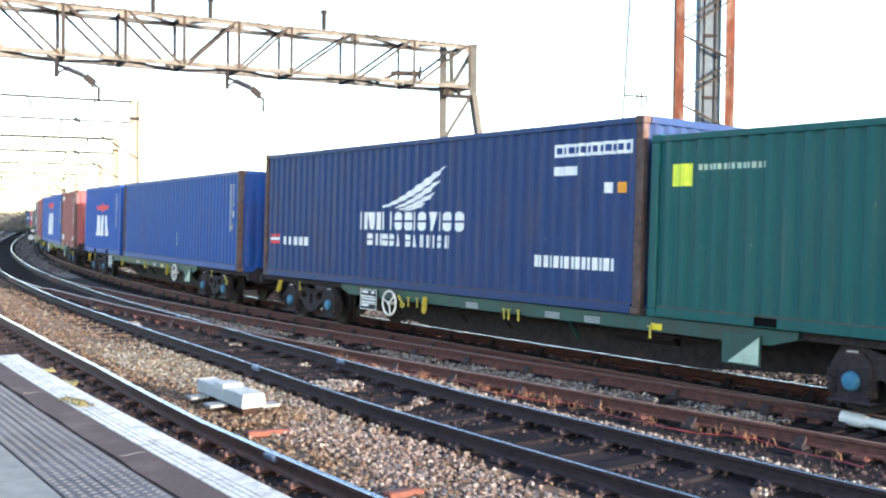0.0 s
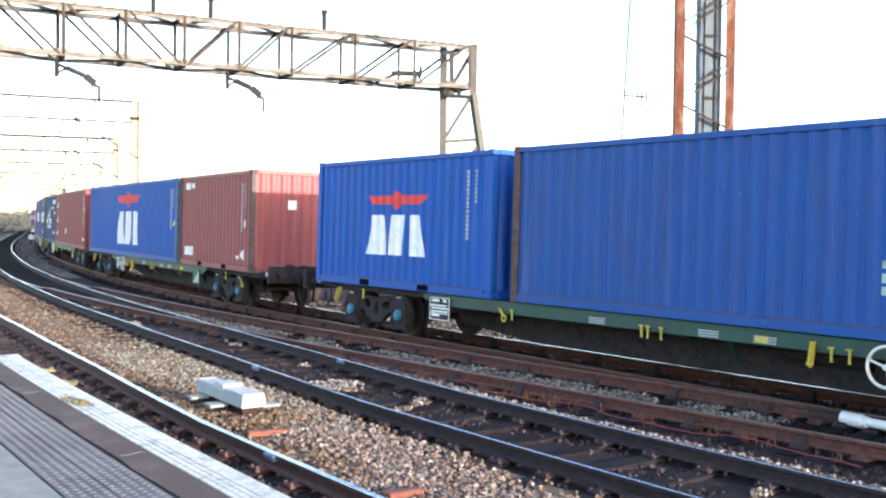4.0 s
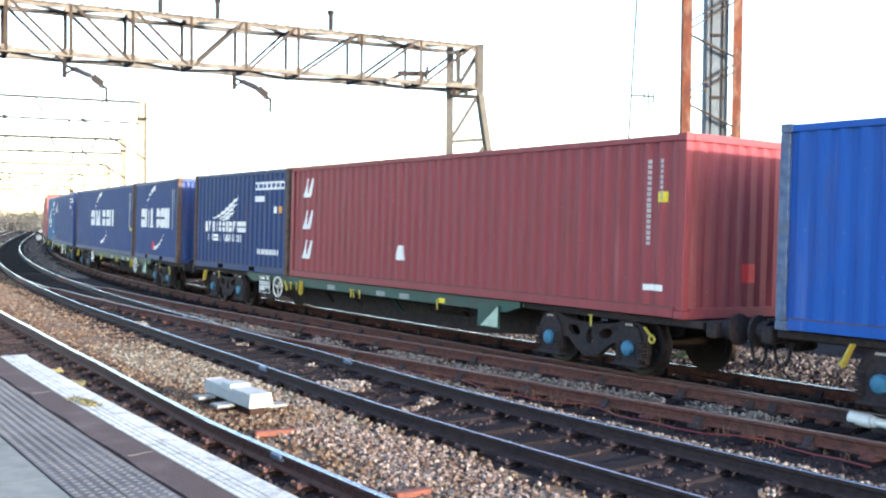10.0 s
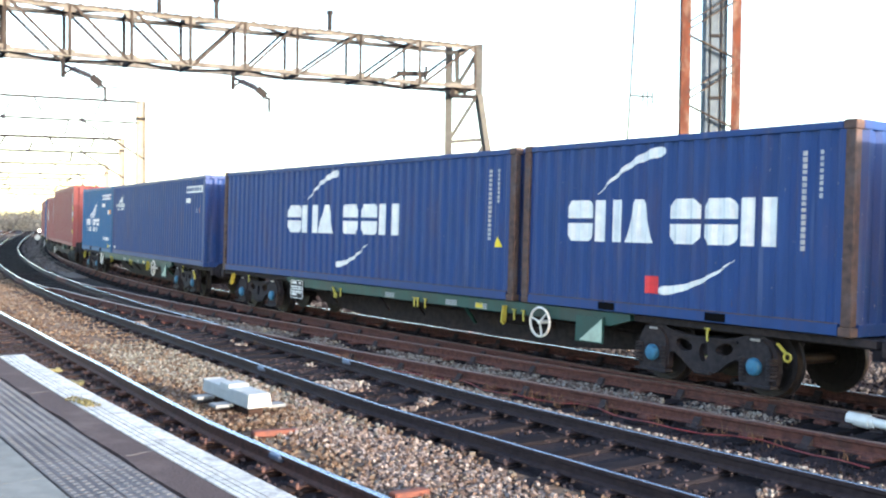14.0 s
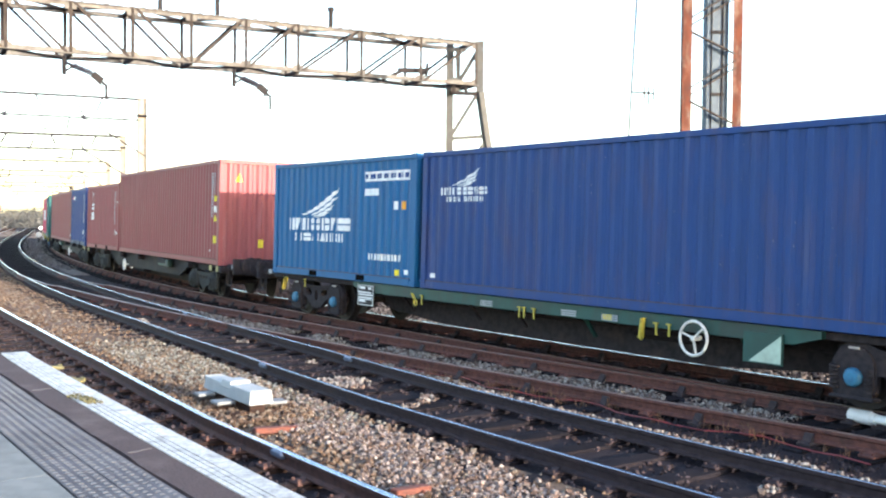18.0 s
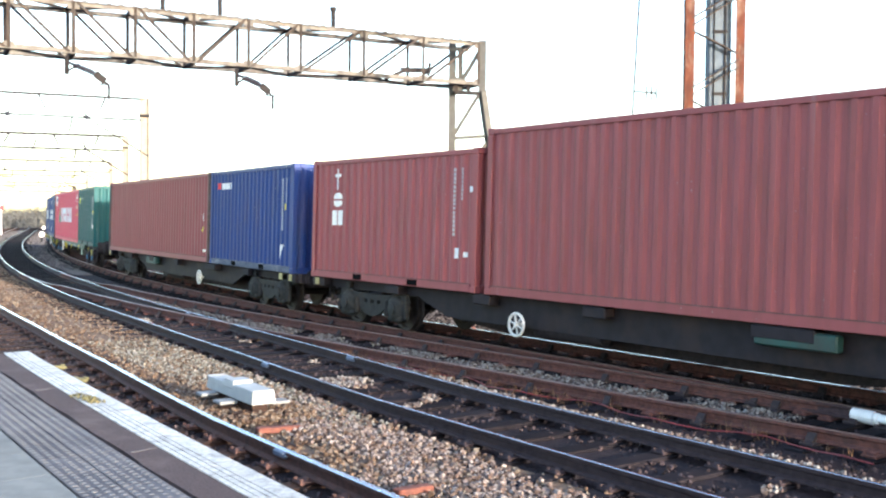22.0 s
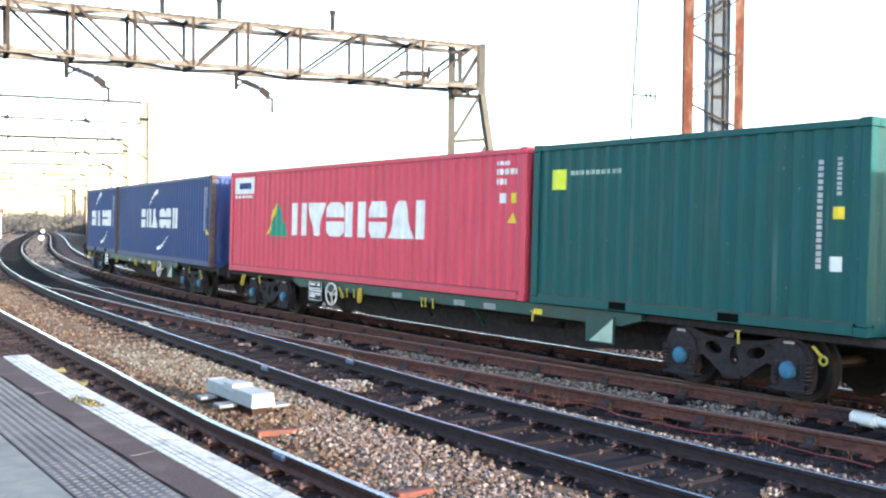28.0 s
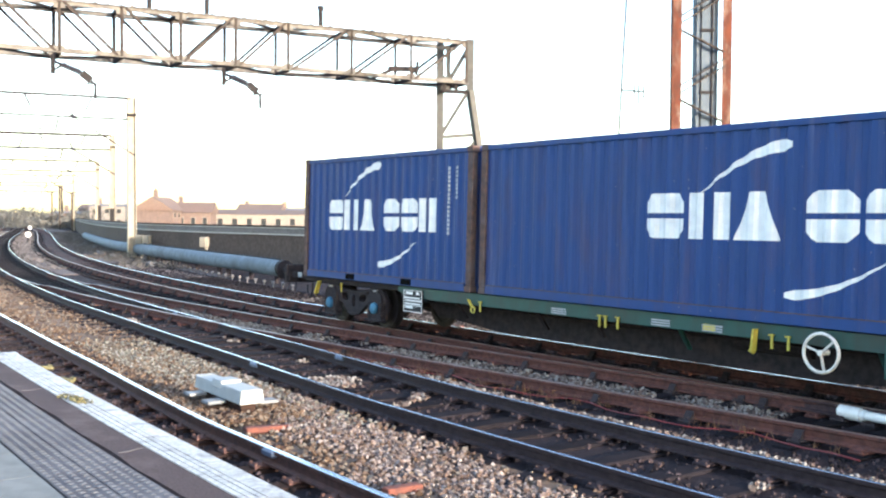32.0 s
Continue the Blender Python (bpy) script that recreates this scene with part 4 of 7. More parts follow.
def shapes(c, length, mat, u0, z0, u1, z1, kinds, gap=0.14, label="plain painted shape"):
    """A row of plain shapes in place of a painted name; a space leaves a gap."""
    share = {"bar": 0.42, " ": 0.4}
    total = sum(share.get(k, 1.0) for k in kinds)
    u, step = u0, (u1 - u0) / total
    for k in kinds:
        w = step * share.get(k, 1.0)
        if k != " ":
            bm = bmesh.new()
            shape(bm, length, k, u, z0, u + w - gap * step, z1, side_put(length))
            part("marking", bm, mat, c, label)
        u += w


def blocks(c, length, mat, u0, z0, u1, z1, n, fill=0.8, label="plain painted block"):
    """A row of n blocks in place of a painted name."""
    p = (u1 - u0) / n
    marks(c, length, mat, [(u0 + p * i, z0, u0 + p * (i + fill), z1) for i in range(n)], label)


def eagle_mark(c, length, u0, z0, u1, z1):
    put = side_put(length)
    m, h = (u0 + u1) / 2, z1 - z0
    w = u1 - u0
    for k in (-1, 1):
        a, b = (u0, m - 0.05 * w) if k < 0 else (m + 0.05 * w, u1)

        def low(u):
            t = abs(u - m) / (w / 2)
            return z0 + h * (0.30 if t < 0.82 else 0.30 + 0.45 * (t - 0.82) / 0.18)
        part("marking", decal(bmesh.new(), length, a, b, lambda u: z0 + h * 0.75, low, put, 10), RED_MARK, c, "red wing shape")
    part("marking", decal(bmesh.new(), length, m - 0.06 * w, m + 0.06 * w, lambda u: z1 - h * 2 * abs(u - m) / w, lambda u: z0 + h * 2.2 * abs(u - m) / w, put, 6), RED_MARK, c, "red body shape")


def warn(c, length, u, z, size=0.18):
    put = side_put(length)
    part("marking", decal(bmesh.new(), length, u, u + size * 1.1, lambda x: z + size * (1 - abs((x - u - size * 0.55) / (size * 0.55))) + 0.002, lambda x: z, put, 4), YELLOW_MARK, c, "yellow warning triangle")


def codes(c, length, tall=False, mat=None, back=0.0):
    """The upright rows of unreadable marks near the leading end."""
    mat = mat or FADED_MARK
    top = 2.55 if tall else 2.25
    dashes(c, length, mat, length - 0.725 - back, top - 1.25, length - 0.67 - back, top, 16)
    dashes(c, length, mat, length - 0.48 - back, top - 0.6, length - 0.43 - back, top, 8)


def end_codes(c, length, tall=False):
    top = 2.5 if tall else 2.28
    dashes(c, WIDE, FADED_MARK, 1.88, top - 1.25, 1.935, top, 15, put=end_put())


def winged(c, length, u, z, k, mat=WHITE_MARK):
    """The painted wing with its two rows of blocks, k metres wide per unit."""
    wing_mark(c, length, u + 0.23 * k, z + 0.335 * k, u + 0.82 * k, z + 0.335 * k + 0.235 * k)
    shapes(c, length, mat, u, z + 0.237 * k, u + k, z + 0.335 * k, ("pair", "wedge", "pair", " ", "bar", "slab", "slab", "bar", "slab", "wedge", "bar", "slab", "slab"), 0.2)
    shapes(c, length, mat, u + 0.09 * k, z + 0.15 * k, u + 0.89 * k, z + 0.215 * k, ("slab", " ", "pair", "slab", "slab", "cone", " ", "slab", "cone", "pair", "pair", "bar", "slab", "pair"), 0.3)


def panel_bars(c, length, z, u):
    marks(c, length, WHITE_MARK, [(u, z, u + 1.68, z + 0.2), (u, z - 0.29, u + 0.52, z - 0.15)], "white panel of worn marks")
    dashes(c, length, NAVY, u + 0.04, z + 0.05, u + 1.64, z + 0.15, 12, False, put=lambda a, d, q: (length - a, WIDE / 2 - 0.008 - d, q), label="small dark marks")
    marks(c, length, WHITE_MARK, [(u + 1.12, z - 0.58, u + 1.27, z - 0.42)], "small white label")
    marks(c, length, ORANGE_MARK, [(u + 1.4, z - 0.58, u + 1.55, z - 0.42)], "small orange label")


def two_strokes(c, length, u0, u1, words, drop=0.0):
    arc_mark(c, length, words[0], 1.86 - drop, words[1], 2.46 - drop, True)
    arc_mark(c, length, words[2], 0.38, words[3], 0.86, False)
    shapes(c, length, WHITE_MARK, u0, 1.05, u1, 1.68, ("slab", "pair", "cone", " ", "slab", "slab", "pair"), 0.1, "white painted shape")


def three_big(c, length, u, k=1.0, z=0.42):
    """A red spread wing over three big white shapes; k scales it from its foot."""
    eagle_mark(c, length, u, z + 1.30 * k, u + 3.1 * k, z + 1.86 * k)
    quads = ((0, 1.1, 0.3, 0.9, 0, 1.16), (1.22, 1.9, 1.28, 2.04, 0, 1.16), (2.22, 3.0, 2.22, 2.76, 0, 1.16))
    slant(c, length, WHITE_MARK, [(u + a * k, u + b * k, u + p * k, u + q * k, z + lo * k, z + hi * k) for a, b, p, q, lo, hi in quads], "white slanted block")


def make_containers():
    out = {}
    k20 = (2.0, 4.05)
    c = container("bottle-green corrugated steel container with a lime label", L20, STD, GREEN, pockets=k20)
    marks(c, L20, LIME_MARK, [(0.39, 1.85, 0.73, 2.16)], "lime yellow label")
    dashes(c, L20, PALE_GREEN, 0.85, 2.06, 1.95, 2.14, 14, False)
    codes(c, L20)
    out["green_first"] = c

    c = container("navy high-cube container with a white wing and blocks", L40, TALL, NAVY_DEEP, posts=RUST)
    winged(c, L40, 4.39, 0.3, 3.6)
    panel_bars(c, L40, 2.36, 10.3)
    dashes(c, L40, WHITE_MARK, 9.84, 0.61, 11.68, 0.8, 15, False)
    dashes(c, L40, WHITE_MARK, 0.94, 0.76, 2.26, 0.95, 5, False)
    for i in range(3):
        marks(c, L40, (RED_MARK, WHITE_MARK, RED_MARK)[i], [(0.36, 0.78 + 0.08 * i, 0.82, 0.84 + 0.08 * i)], "small striped flag")
    out["navy_tall"] = c

    c = container("bright blue long container, streaked and unmarked", L40, STD, BLUE_MARINE, posts=RUST)
    codes(c, L40)
    warn(c, L40, L40 - 0.68, 1.1)
    marks(c, L40, FADED_MARK, [(L40 - 0.55, 1.38, L40 - 0.42, 1.56)], "small white label")
    dashes(c, L40, PALE_GREEN, 6.55, 0.5, 6.75, 0.95, 3)
    out["blue_plain"] = c

    c = container("bright blue container with a red wing and white blocks", L20, STD, BLUE, pockets=k20)
    three_big(c, L20, 2.02, 0.68, 0.66)
    codes(c, L20)
    out["blue_wing_short"] = c

    c = container("red-brown worn container with white marks on its end", L20, STD, RED_WORN, pockets=k20, posts=RUST)
    marks(c, L20, WHITE_MARK, [(0.55, 2.19, 0.95, 2.38), (1.0, 2.22, 1.35, 2.36)], "white block")
    blocks(c, L20, WHITE_MARK, 0.52, 0.29, 1.32, 0.54, 3, 0.75)
    codes(c, L20)
    marks(c, L20, WHITE_MARK, [(5.5, 1.12, 5.64, 1.31), (4.96, 0.32, 5.13, 0.4)], "small white label")
    slant(c, L20, WHITE_MARK, [(5.42, 5.46, 5.3, 5.58, 0.3, 0.43), (5.3, 5.58, 5.42, 5.46, 0.43, 0.56)], "white diamond label")
    marks(c, WIDE, WHITE_MARK, [(1.0, 1.62, 1.22, 1.85)], "torn white label", end_put())
    end_codes(c, L20)
    out["red_worn"] = c

    c = container("bright blue long container with a red wing and white blocks", L40, STD, BLUE, posts=BLUE_FADED)
    three_big(c, L40, 4.6)
    codes(c, L40)
    warn(c, L40, 11.72, 1.12)
    out["blue_wing_long"] = c

    c = container("red-brown long container with three slanted white blocks", L40, STD, RED_BROWN)
    for z in (1.86, 1.13, 0.45):
        slant(c, L40, WHITE_MARK, [(0.62, 0.76, 0.74, 0.88, z, z + 0.43), (0.86, 0.95, 0.98, 1.07, z, z + 0.43), (0.74, 0.88, 0.77, 0.91, z, z + 0.1)], "white slanted stroke")
    slant(c, L40, WHITE_MARK, [(4.66, 5.06, 4.8, 4.95, 0.56, 0.85)], "torn white label")
    codes(c, L40)
    marks(c, L40, YELLOW_MARK, [(11.68, 1.63, 11.84, 1.78)], "small yellow label")
    marks(c, L40, WHITE_MARK, [(11.43, 0.37, 11.79, 0.46)], "small white label")
    marks(c, WIDE, RED_MARK, [(1.3, 0.5, 1.6, 0.78)], "red sticker", end_put())
    out["red_long"] = c

    c = container("navy container with a white wing and blocks", L20, STD, NAVY_DEEP, pockets=k20, posts=RUST)
    winged(c, L20, 0.74, 0.32, 2.88)
    panel_bars(c, L20, 2.08, 4.13)
    dashes(c, L20, WHITE_MARK, 4.29, 0.47, 5.59, 0.6, 15, False)
    out["navy_short"] = c

    c = container("navy container with white curved strokes, rusty posts", L20, STD, NAVY, pockets=k20, posts=RUST)
    two_strokes(c, L20, 1.1, 5.03, (1.74, 3.1, 3.0, 4.33))
    marks(c, L20, RED_MARK, [(2.76, 0.33, 3.0, 0.58)], "pink sticker")
    codes(c, L20)
    marks(c, WIDE, RED_MARK, [(0.85, 0.42, 1.1, 0.66)], "red sticker", end_put())
    out["navy_strokes_short"] = c

    c = container("navy long container with white curved strokes", L40, STD, NAVY, posts=RUST)
    two_strokes(c, L40, 3.72, 8.62, (4.68, 6.15, 6.05, 7.4))
    codes(c, L40)
    warn(c, L40, 11.64, 0.9)
    out["navy_strokes_long"] = c

    c = container("faded navy long container with a small white wing", L40, STD, NAVY)
    winged(c, L40, 0.61, 1.43, 1.4)
    panel_bars(c, L40, 2.1, 10.15)
    marks(c, L40, WHITE_MARK, [(0.32, 0.22, 0.44, 0.3)], "small white label")
    marks(c, WIDE, WHITE_MARK, [(0.6, 2.02, 2.1, 2.2)], "white panel of worn marks", end_put())
    marks(c, WIDE, ORANGE_MARK, [(0.85, 1.5, 0.98, 1.68)], "small orange label", end_put())
    out["navy_faded"] = c

    c = container("sky-blue container with a white wing and blocks", L20, STD, SKY_BLUE, pockets=k20)
    winged(c, L20, 0.8, 0.38, 2.8)
    panel_bars(c, L20, 2.08, 4.13)
    dashes(c, L20, WHITE_MARK, 4.29, 0.47, 5.59, 0.6, 15, False)
    marks(c, L20, WHITE_MARK, [(5.67, 0.23, 5.84, 0.32)], "small white label")
    marks(c, L20, YELLOW_MARK, [(5.36, 0.19, 5.48, 0.31)], "small yellow label")
    out["sky_blue"] = c

    c = container("red-brown high-cube container with yellow labels", L40, TALL, RED_OXIDE)
    codes(c, L40, True)
    marks(c, L40, YELLOW_MARK, [(11.7, 1.75, 11.84, 1.9), (11.66, 0.6, 11.86, 0.8)], "small yellow label")
    marks(c, L40, WHITE_MARK, [(11.7, 1.45, 11.84, 1.62), (11.25, 0.35, 11.37, 0.42)], "small white label")
    warn(c, L40, 11.68, 1.2)
    marks(c, L40, YELLOW_MARK, [(11.65, 2.80, 11.75, 2.84), (11.8, 2.80, 11.9, 2.84)], "yellow height stripe")
    marks(c, WIDE, YELLOW_MARK, [(1.13, 0.5, 1.29, 0.73)], "small yellow label", end_put())
    end_codes(c, L40, True)
    put = end_put()
    part("marking", decal(bmesh.new(), WIDE, 0.47, 0.65, lambda u: 2.52 - 0.2 * abs(u - 0.56) / 0.09, lambda u: 2.3, put, 8), YELLOW_MARK, c, "yellow warning triangle")
    out["red_tall"] = c

    c = container("red-brown container with upright white blocks, scuffed", L20, STD, RED_WORN, pockets=k20)
    for kind, a, z0, b, z1 in (("bar", 1.02, 1.93, 1.13, 2.38), ("bar", 0.95, 2.2, 1.22, 2.27), ("slab", 0.93, 1.56, 1.25, 1.86), ("pair", 0.9, 1.16, 1.28, 1.48)):
        bm = bmesh.new()
        shape(bm, L20, kind, a, z0, b, z1, side_put(L20))
        part("marking", bm, WHITE_MARK, c, "white painted shape")
    codes(c, L20)
    marks(c, L20, WHITE_MARK, [(5.39, 0.6, 5.49, 0.79), (5.66, 0.63, 5.77, 0.72), (5.81, 1.8, 5.94, 1.9)], "small white label")
    out["red_upright"] = c

    c = container("dark blue container with a small red and white mark", L20, STD, DARK_BLUE, pockets=k20, rails=SCUFFED)
    marks(c, L20, RED_MARK, [(0.6, 2.08, 0.88, 2.25)], "red block")
    blocks(c, L20, WHITE_MARK, 0.93, 2.07, 1.76, 2.24, 4, 0.82)
    codes(c, L20)
    marks(c, L20, YELLOW_MARK, [(5.43, 1.5, 5.6, 1.64)], "small yellow label")
    slant(c, L20, WHITE_MARK, [(5.19, 5.3, 5.3, 5.42, 0.32, 0.67)], "white slanted stroke")
    out["blue_mark"] = c

    c = container("plain red-brown long container with few marks", L40, STD, RED_OXIDE, posts=RUST)
    codes(c, L40, back=0.14)
    warn(c, L40, 11.48, 0.9)
    marks(c, L40, WHITE_MARK, [(11.54, 1.2, 11.66, 1.4), (11.66, 0.3, 11.84, 0.37)], "small white label")
    out["red_plain"] = c

    c = container("bottle-green corrugated steel container with yellow label", L20, STD, GREEN, pockets=k20)
    marks(c, L20, LIME_MARK, [(0.44, 1.85, 0.78, 2.17)], "lime yellow label")
    dashes(c, L20, PALE_GREEN, 0.9, 2.07, 2.03, 2.14, 14, False)
    dashes(c, L20, FADED_MARK, 5.35, 0.77, 5.405, 2.12, 17)
    dashes(c, L20, FADED_MARK, 5.61, 1.67, 5.665, 2.14, 8)
    marks(c, L20, YELLOW_MARK, [(5.57, 1.39, 5.7, 1.54)], "yellow label")
    marks(c, L20, WHITE_MARK, [(5.53, 0.76, 5.69, 0.94)], "white label")
    end_codes(c, L20)
    marks(c, WIDE, YELLOW_MARK, [(1.1, 0.02, 1.75, 0.14)], "cream label", lambda u, d, z: (-0.006, WIDE / 2 - u, z))
    out["green_last"] = c

    c = container("crimson long container with white blocks and a green triangle", L40, STD, CRIMSON)
    for kind, u0, u1 in (("pair", 3.58, 4.3), ("wedge", 4.4, 5.2), ("slab", 5.3, 6.04), ("pair", 6.14, 7.0), ("slab", 7.08, 7.84), ("cone", 7.88, 8.78), ("bar", 8.88, 9.2)):
        bm = bmesh.new()
        shape(bm, L40, kind, u0, 0.98, u1, 1.73, side_put(L40))
        part("marking", bm, WHITE_MARK, c, "white painted shape")
    slant(c, L40, GREEN_MARK, [(2.34, 3.38, 2.83, 2.86, 0.94, 1.73)], "green triangle")
    slant(c, L40, YELLOW_MARK, [(2.26, 2.33, 2.68, 2.81, 0.98, 1.73)], "yellow edge of the triangle")
    marks(c, L40, WHITE_MARK, [(0.3, 2.0, 1.47, 2.42)], "white panel")
    dashes(c, L40, NAVY, 0.55, 2.12, 1.3, 2.28, 3, False, put=lambda a, d, q: (L40 - a, WIDE / 2 - 0.007 - d, q), label="small dark marks")
    dashes(c, L40, WHITE_MARK, 0.3, 1.89, 1.4, 1.96, 9, False)
    dashes(c, L40, WHITE_MARK, 11.36, 2.3, 11.75, 2.37, 4, False)
    dashes(c, L40, WHITE_MARK, 11.36, 2.14, 11.94, 2.24, 6, False)
    dashes(c, L40, WHITE_MARK, 11.37, 1.97, 11.65, 2.07, 3, False)
    marks(c, L40, WHITE_MARK, [(11.48, 1.65, 11.64, 1.82)], "small white label")
    marks(c, L40, YELLOW_MARK, [(11.78, 1.65, 11.9, 1.82)], "small yellow label")
    warn(c, L40, 11.72, 1.31)
    out["crimson"] = c

    c = container("navy long container with curved strokes, last wagon", L40, STD, NAVY, posts=RUST)
    two_strokes(c, L40, 3.8, 8.7, (4.76, 6.18, 6.12, 7.5), 0.1)
    codes(c, L40)
    warn(c, L40, 11.64, 0.9)
    out["navy_strokes_tail"] = c

    c = container("navy container with curved strokes at the train's tail", L20, STD, NAVY, pockets=k20, posts=RUST)
    two_strokes(c, L20, 1.1, 5.03, (1.74, 3.1, 3.0, 4.33))
    codes(c, L20)
    out["navy_tail_short"] = c
    return out


# ---- wagons
DECK = 0.930
WHEEL_R = 0.46
PIVOT_A, PIVOT_B = 1.9, 16.17
BODY = 18.35


def wheelset_mesh():
    bm = bmesh.new()
    rod(bm, (0, -1.0, 0), (0, 1.0, 0), 0.075, 12)
    for k in (-1, 1):
        turn = Matrix.Rotation(-math.pi / 2 * k, 4, "X")
        lathe(bm, [(0.1, 0.62), (0.1, 0.665), (0.36, 0.675), (0.385, 0.66), (0.49, 0.66), (0.495, 0.685), (0.47, 0.695), (WHEEL_R, 0.72), (WHEEL_R - 0.005, 0.80), (0.39, 0.80), (0.37, 0.745), (0.13, 0.735), (0.12, 0.8), (0.05, 0.82)], 28, turn)
        for i in range(5):
            t = 2 * math.pi * i / 5
            rod(bm, (0.24 * math.cos(t), k * 0.735, 0.24 * math.sin(t)), (0.24 * math.cos(t), k * 0.755, 0.24 * math.sin(t)), 0.03, 8)
    bmesh.ops.recalc_face_normals(bm, faces=bm.faces)
    return finish("wheelset", bm, [WHEEL_STEEL])


WHEEL_STEEL = surf("grimy_wheel_steel", (0.032, 0.026, 0.027), (0.016, 0.014, 0.015), 14, (0.06, 0.05, 0.05), 2.5, 0.4, rough=0.6, metal=0.5, bump=0.15)
WHEELSET = wheelset_mesh()


def plate_with_holes(bm, outer, holes, y0, y1):
    """A plate in the xz plane with round or oval openings through it."""
    b = bmesh.new()
    edges = []
    for loop in [outer] + holes:
        vs = [b.verts.new((x, y0, z)) for x, z in loop]
        edges += [b.edges.new((vs[i], vs[(i + 1) % len(vs)])) for i in range(len(vs))]
    bmesh.ops.triangle_fill(b, use_beauty=True, use_dissolve=False, edges=edges)
    ext = bmesh.ops.extrude_face_region(b, geom=b.faces[:])
    bmesh.ops.translate(b, vec=(0, y1 - y0, 0), verts=[v for v in ext["geom"] if isinstance(v, bmesh.types.BMVert)])
    bmesh.ops.recalc_face_normals(b, faces=b.faces)
    me = bpy.data.meshes.new("tmp")
    b.to_mesh(me)
    b.free()
    bm.from_mesh(me)
    bpy.data.meshes.remove(me)
    return bm


def oval(x, z, rx, rz, n=12, lean=0.0):
    return [(x + rx * math.cos(2 * math.pi * i / n) + lean * rz * math.sin(2 * math.pi * i / n), z + rz * math.sin(2 * math.pi * i / n)) for i in range(n)]


def bogie_frame_mesh():
    """One cast side frame: two domed axle-box housings, a bellied middle with three openings, springs and bolts."""
    bm = bmesh.new()
    half = [(0.0, 0.25), (0.35, 0.26), (0.6, 0.3), (0.78, 0.36), (0.98, 0.37), (1.16, 0.3), (1.26, 0.14), (1.28, -0.1), (1.24, -0.27),
            (1.0, -0.31), (0.72, -0.29), (0.66, -0.22), (0.65, -0.02), (0.56, 0.0), (0.42, -0.08), (0.24, -0.21), (0.1, -0.25)]
    outer = half + [(-x, z) for x, z in half[::-1] if x > 0]
    plate_with_holes(bm, outer, [oval(-0.37, 0.11, 0.15, 0.085, lean=-0.5), oval(0.0, 0.04, 0.08, 0.13), oval(0.37, 0.11, 0.15, 0.085, lean=0.5)], 0.93, 1.03)
    for x in (-0.93, 0.93):
        e = 1 if x > 0 else -1
        dome = [(x + 0.27 * math.cos(radians(q)), 0.06 + 0.27 * math.sin(radians(q))) for q in range(0, 181, 20)]
        extrude_xz(bm, dome + [(x - 0.25, -0.28), (x + 0.25, -0.28)], 1.03, 1.075)
        box(bm, (x, 1.0, 0.385), (0.22, 0.12, 0.04), 0.01)
        rod(bm, (x, 1.0, 0.39), (x, 1.0, 0.43), 0.05, 10)
        for i in range(6):
            rod(bm, (x + e * 0.27, 1.06, -0.2 + 0.05 * i), (x + e * 0.27, 1.06, -0.17 + 0.05 * i), 0.075, 10)
            rod(bm, (x - e * 0.2, 1.06, -0.22 + 0.05 * i), (x - e * 0.2, 1.06, -0.19 + 0.05 * i), 0.06, 10)
        box(bm, (x, 1.05, -0.295), (0.62, 0.18, 0.04), 0.01)
    bar(bm, (-0.6, 1.04, 0.235), (0.6, 1.04, 0.235), 0.05, 0.035)
    box(bm, (0, 1.03, -0.235), (0.3, 0.08, 0.05), 0.01)
    bmesh.ops.recalc_face_normals(bm, faces=bm.faces)
    bmesh.ops.scale(bm, vec=(0.95, 1, 1), verts=bm.verts)
    return finish("side_frame", bm, BOGIE)


def bogie_plain_mesh():
    """One side of the older dark bogie: a flat top beam with a round belly and bulging axle boxes."""
    bm = bmesh.new()
    belly = [(0.55 * math.cos(radians(q)), 0.12 + 0.36 * math.sin(radians(q))) for q in range(180, 361, 15)]
    outer = [(-1.3, 0.12), (-1.25, 0.27), (-0.95, 0.3), (-0.6, 0.22), (0.6, 0.22), (0.95, 0.3), (1.25, 0.27), (1.3, 0.12), (0.62, 0.1)] + belly[::-1][1:-1] + [(-0.62, 0.1)]
    slots = [[(x - 0.07, 0.02), (x + 0.07, 0.02), (x + 0.07, 0.1), (x - 0.07, 0.1)] for x in (-0.25, 0.0, 0.25)]
    plate_with_holes(bm, outer, slots, 0.95, 1.03)
    for x in (-0.93, 0.93):
        turn = Matrix.Translation((x, 0, -0.02)) @ Matrix.Rotation(-math.pi / 2, 4, "X")
        lathe(bm, [(0.3, 0.93), (0.3, 1.0), (0.26, 1.07), (0.18, 1.13), (0.13, 1.14), (0.12, 1.17), (0.0, 1.18)], 20, turn)
        box(bm, (x, 1.0, -0.22), (0.52, 0.2, 0.12), 0.04)
        box(bm, (x, 1.02, 0.34), (0.14, 0.12, 0.1), 0.02)
        box(bm, (x, 1.02, 0.4), (0.24, 0.08, 0.03), 0.01)
        for e in (-0.36, 0.36):
            rod(bm, (x + e, 1.02, -0.2), (x + e, 1.02, 0.12), 0.06, 10)
    bmesh.ops.recalc_face_normals(bm, faces=bm.faces)
    return finish("side_frame", bm, BOGIE_GREY)


